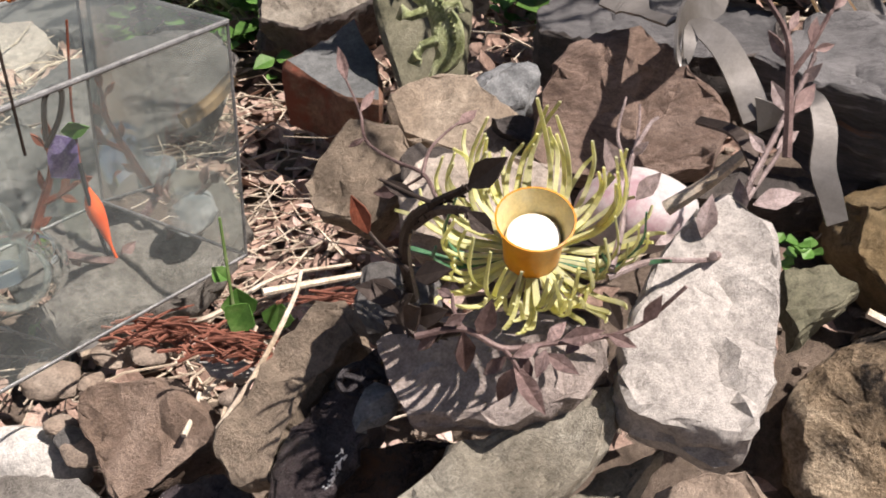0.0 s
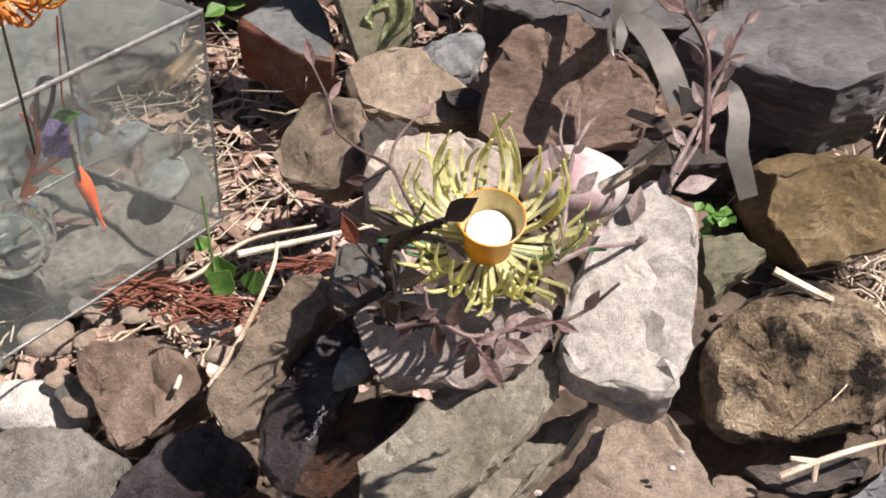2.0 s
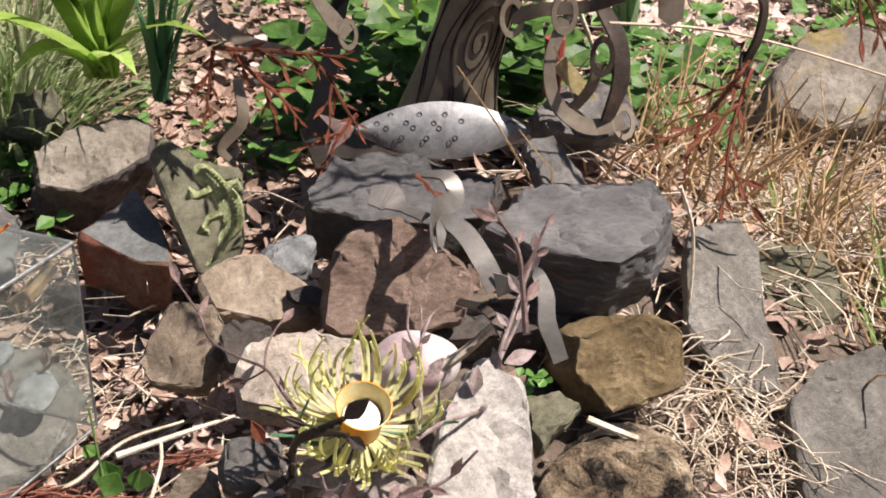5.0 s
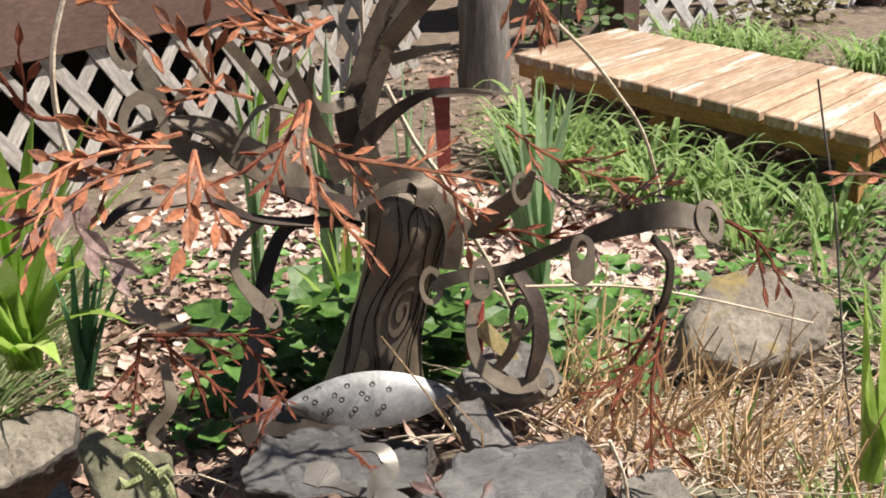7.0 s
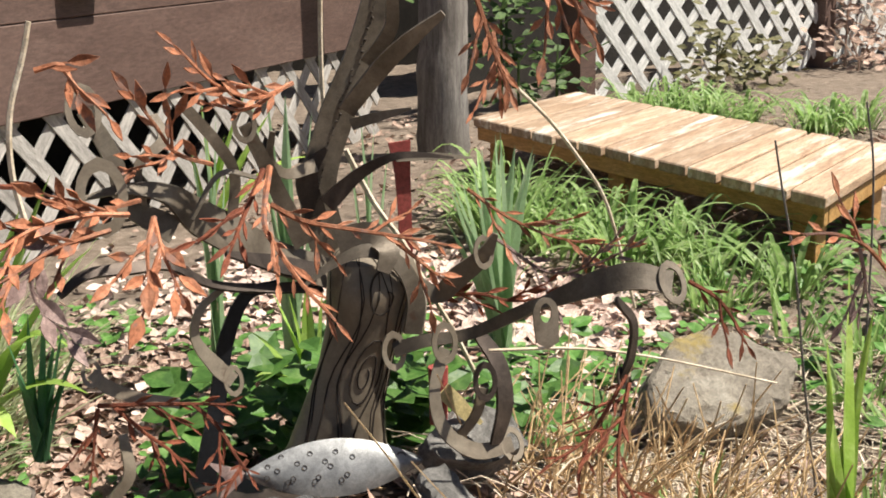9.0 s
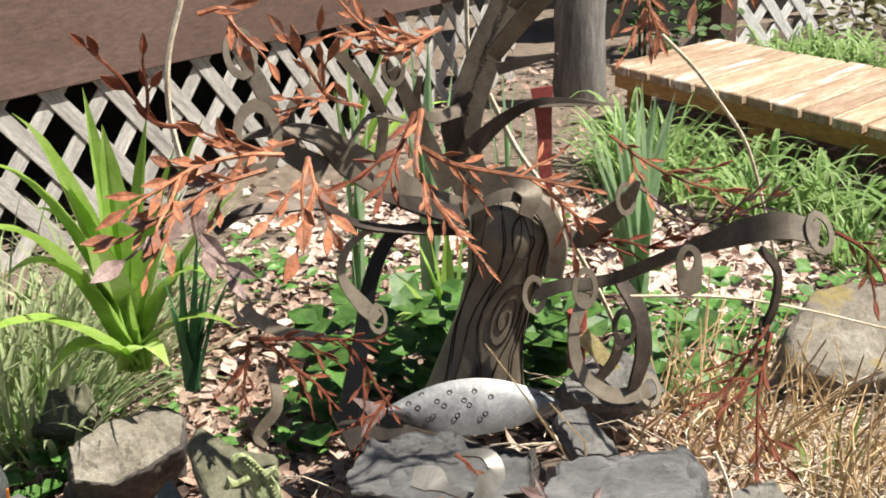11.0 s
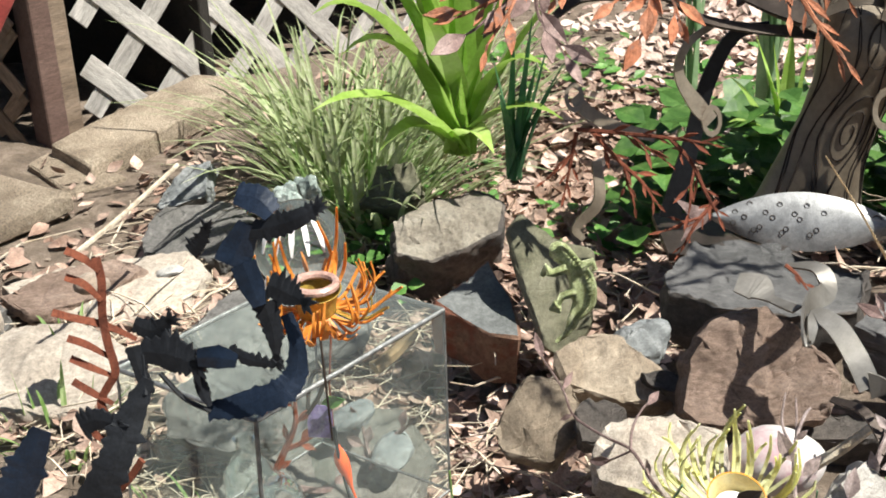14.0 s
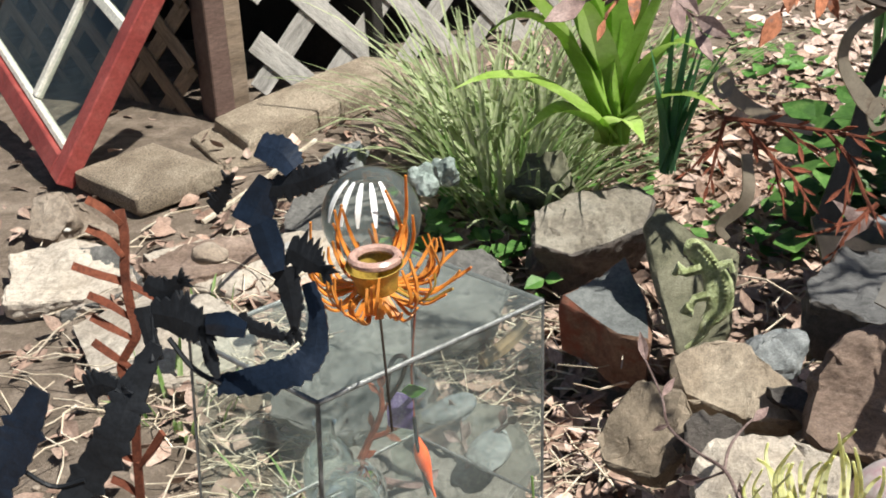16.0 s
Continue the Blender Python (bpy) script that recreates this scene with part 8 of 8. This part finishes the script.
# red shredded bark by the ivy
bm = bmesh.new()
random.seed(8)
for c, n in (((-0.305, 1.200, 0.008), 60), ((-0.197, 1.120, 0.057), 60), ((-0.102, 1.150, 0.095), 18)):
    for _ in range(n):
        p = Vector(c) + Vector((random.gauss(0, 0.022), random.gauss(0, 0.010), random.gauss(0, 0.006)))
        a = random.gauss(0.25, 0.35)
        d = Vector((math.cos(a), math.sin(a), random.gauss(0, 0.1))) * random.uniform(0.008, 0.028)
        tube(bm, [p - d, p + Vector((0, 0, 0.004)), p + d], 0.002, 0.001, 4)
stuff("shredded_bark", "heap of shredded red bark among pebbles", "bark", bm, M_CINN)

ivy = empty("ivy_sprig", "small ivy sprig with green lobed leaves", "plant", (-0.202, 1.150, 0.068))
for k, (px, sz, dr) in enumerate((((-0.201, 1.160, 0.095), 0.038, (0.1, 0, -1)), ((-0.185, 1.140, 0.092), 0.036, (-0.5, 0, -0.9)), ((-0.159, 1.160, 0.081), 0.034, (-0.2, 0, -1)), ((-0.212, 1.170, 0.098), 0.02, (-0.6, 0, 0.6)))):
    bm = bmesh.new()
    leaf_shape(bm, Vector(px) - ivy.location, dr, (0.1, -0.8, 0.5), sz, sz * 0.95, 0.001, 0.1)
    part("leaf", bm, M_COVER, ivy)
bm = bmesh.new()
tube(bm, [Vector((0, 0, -0.02)), Vector((-0.005, 0.01, 0.04)), Vector((-0.01, 0.02, 0.10))], 0.002, 0.0015, 5)
part("stem", bm, M_BLADE, ivy)
bm = bmesh.new()
random.seed(3)
for _ in range(14):
    p = Vector((0.334, 1.200, 0.137)) + Vector((random.gauss(0, 0.01), random.gauss(0, 0.01), random.gauss(0, 0.004)))
    a = random.uniform(0, 6.28)
    leaf_shape(bm, p, (math.cos(a), math.sin(a), 0.3), (0, -0.5, 1), 0.015, 0.014)
stuff("moss_clump", "tiny bright green leaves between stones", "moss", bm, M_COVER)

# pale slag glass by the grass
for k, q in enumerate(((-0.623, 2.150, 0.104), (-0.594, 2.200, 0.102))):
    c = part("slag_glass", pebble_mesh(0.026, 0.022, 0.032, 20 + k, 3, 0.6), M_CRYSTAL, at=Matrix.Translation(q))
    tagged(c, "rough lump of pale green slag glass", "glass lump", "slag glass lumps")

# ---- pebbles ----
def pebble(q, r, mt, k):
    o = part("pebble", pebble_mesh(r * 1.3, r, r * 0.52, 30 + k, 3, 0.25), mt, smooth=True, at=Matrix.Translation(q) @ pose(0, 0, 0, 10, 5, 37 * k))
    tagged(o, "smooth rounded pebble among the stones", "pebble", "pebbles")


pebble((-0.403, 1.150, -0.022), 0.026, M_TAN, 0)
pebble((-0.352, 1.200, -0.021), 0.02, M_TAN, 1)
pebble((-0.308, 1.190, -0.008), 0.02, M_TAN, 2)
pebble((-0.389, 1.220, -0.033), 0.014, M_GREY, 3)
pebble((-0.187, 1.080, 0.024), 0.016, M_TAN, 4)
pebble((-0.109, 1.020, 0.062), 0.016, M_GREY, 5)
pebble((-0.116, 1.050, 0.066), 0.014, M_BLUEGREY, 6)
pebble((-0.140, 1.080, 0.050), 0.026, M_WET, 7)
pebble((-0.082, 1.040, 0.087), 0.013, M_GREY, 8)
pebble((-0.358, 1.080, -0.041), 0.016, M_GREY, 9)
pebble((-0.343, 1.070, -0.044), 0.018, M_TAN, 10)
pebble((-0.378, 1.100, -0.037), 0.013, M_TAN, 11)
pebble((-0.361, 1.150, -0.020), 0.013, M_TAN, 12)
pebble((-0.878, 1.750, 0.113), 0.03, M_TAN, 13)
pebble((-1.535, 2.300, -0.133), 0.022, M_WHITE, 14)
pebble((-0.773, 1.850, 0.088), 0.018, M_WHITE, 15)
pebble((-0.383, 1.450, 0.057), 0.03, M_BLUEGREY, 16)
pebble((-0.319, 1.400, 0.035), 0.03, M_BLUEGREY, 17)
o = stone("small angular white stone", (-0.213, 1.130, 0.028), 55, 0, [(-0.018, -0.012), (0.019, -0.017), (0.035, -0.002), (0.020, 0.007), (-0.021, 0.018), (-0.034, 0.006)], 0.03, M_WHITE, seed=55, group="pebbles", name="rock")
bm = bmesh.new()
random.seed(66)
for k in range(900):
    if k < 350:
        x, y = random.gauss(-0.32, 0.13), random.gauss(1.2, 0.1)
    elif k < 600:
        x, y = random.gauss(-0.9, 0.3), random.gauss(2.0, 0.5)
    else:
        x, y = random.gauss(0.15, 0.35), random.gauss(1.25, 0.3)
    r = random.uniform(0.003, 0.009)
    bmesh.ops.create_icosphere(bm, subdivisions=1, radius=r, matrix=Matrix.Translation((x, y, zg(x, y) + r * 0.3)) @ Matrix.Diagonal((1.2, 1.0, 0.7, 1)))
stuff("gravel", "small loose gravel between the stones", "gravel", bm, M_TAN, True)

# a few broken white chips on the brown slab and shells in the straw
for k, q in enumerate(((0.274, 0.930, 0.058), (0.267, 0.925, 0.043), (0.142, 0.900, 0.029))):
    o = part("stone_chip", pebble_mesh(0.004, 0.003, 0.003, 70 + k, 2, 0.3), M_WHITE, at=Matrix.Translation(q))
    tagged(o, "tiny white stone chip on a slab", "pebble", "stone chips")
for k, (q, sz, dr) in enumerate((((0.637, 1.260, 0.007), 0.07, (0.3, -0.2, -0.5)), ((0.608, 1.200, -0.003), 0.06, (-0.3, -0.3, -0.4)), ((0.656, 1.220, -0.004), 0.06, (0.6, 0, -0.3)), ((0.583, 1.180, -0.013), 0.05, (0.2, -0.3, -0.5)), ((0.419, 0.980, -0.083), 0.05, (0.3, -0.3, -0.5)), ((0.423, 0.940, -0.105), 0.05, (-0.3, -0.3, -0.3)))):
    bm = bmesh.new()
    leaf_shape(bm, (0, 0, 0), dr, (0.1, -0.6, 0.8), sz * 0.6, sz * 0.3, 0.0008, 0.3)
    o = part("bleached_leaf", bm, M_LITTER, at=Matrix.Translation(q))
    tagged(o, "bleached curled dead leaf in the straw", "leaf", "bleached leaves")

# ---- into metres ----
done = set()
for o in scene.objects:
    if o.type == "CAMERA":
        continue
    o.location = Vector(o.location) * UNIT
    mi = o.matrix_parent_inverse.copy()
    mi.translation = mi.translation * UNIT
    o.matrix_parent_inverse = mi
    if o.type == "MESH" and o.data.name not in done:
        done.add(o.data.name)
        o.data.transform(Matrix.Scale(UNIT, 4))
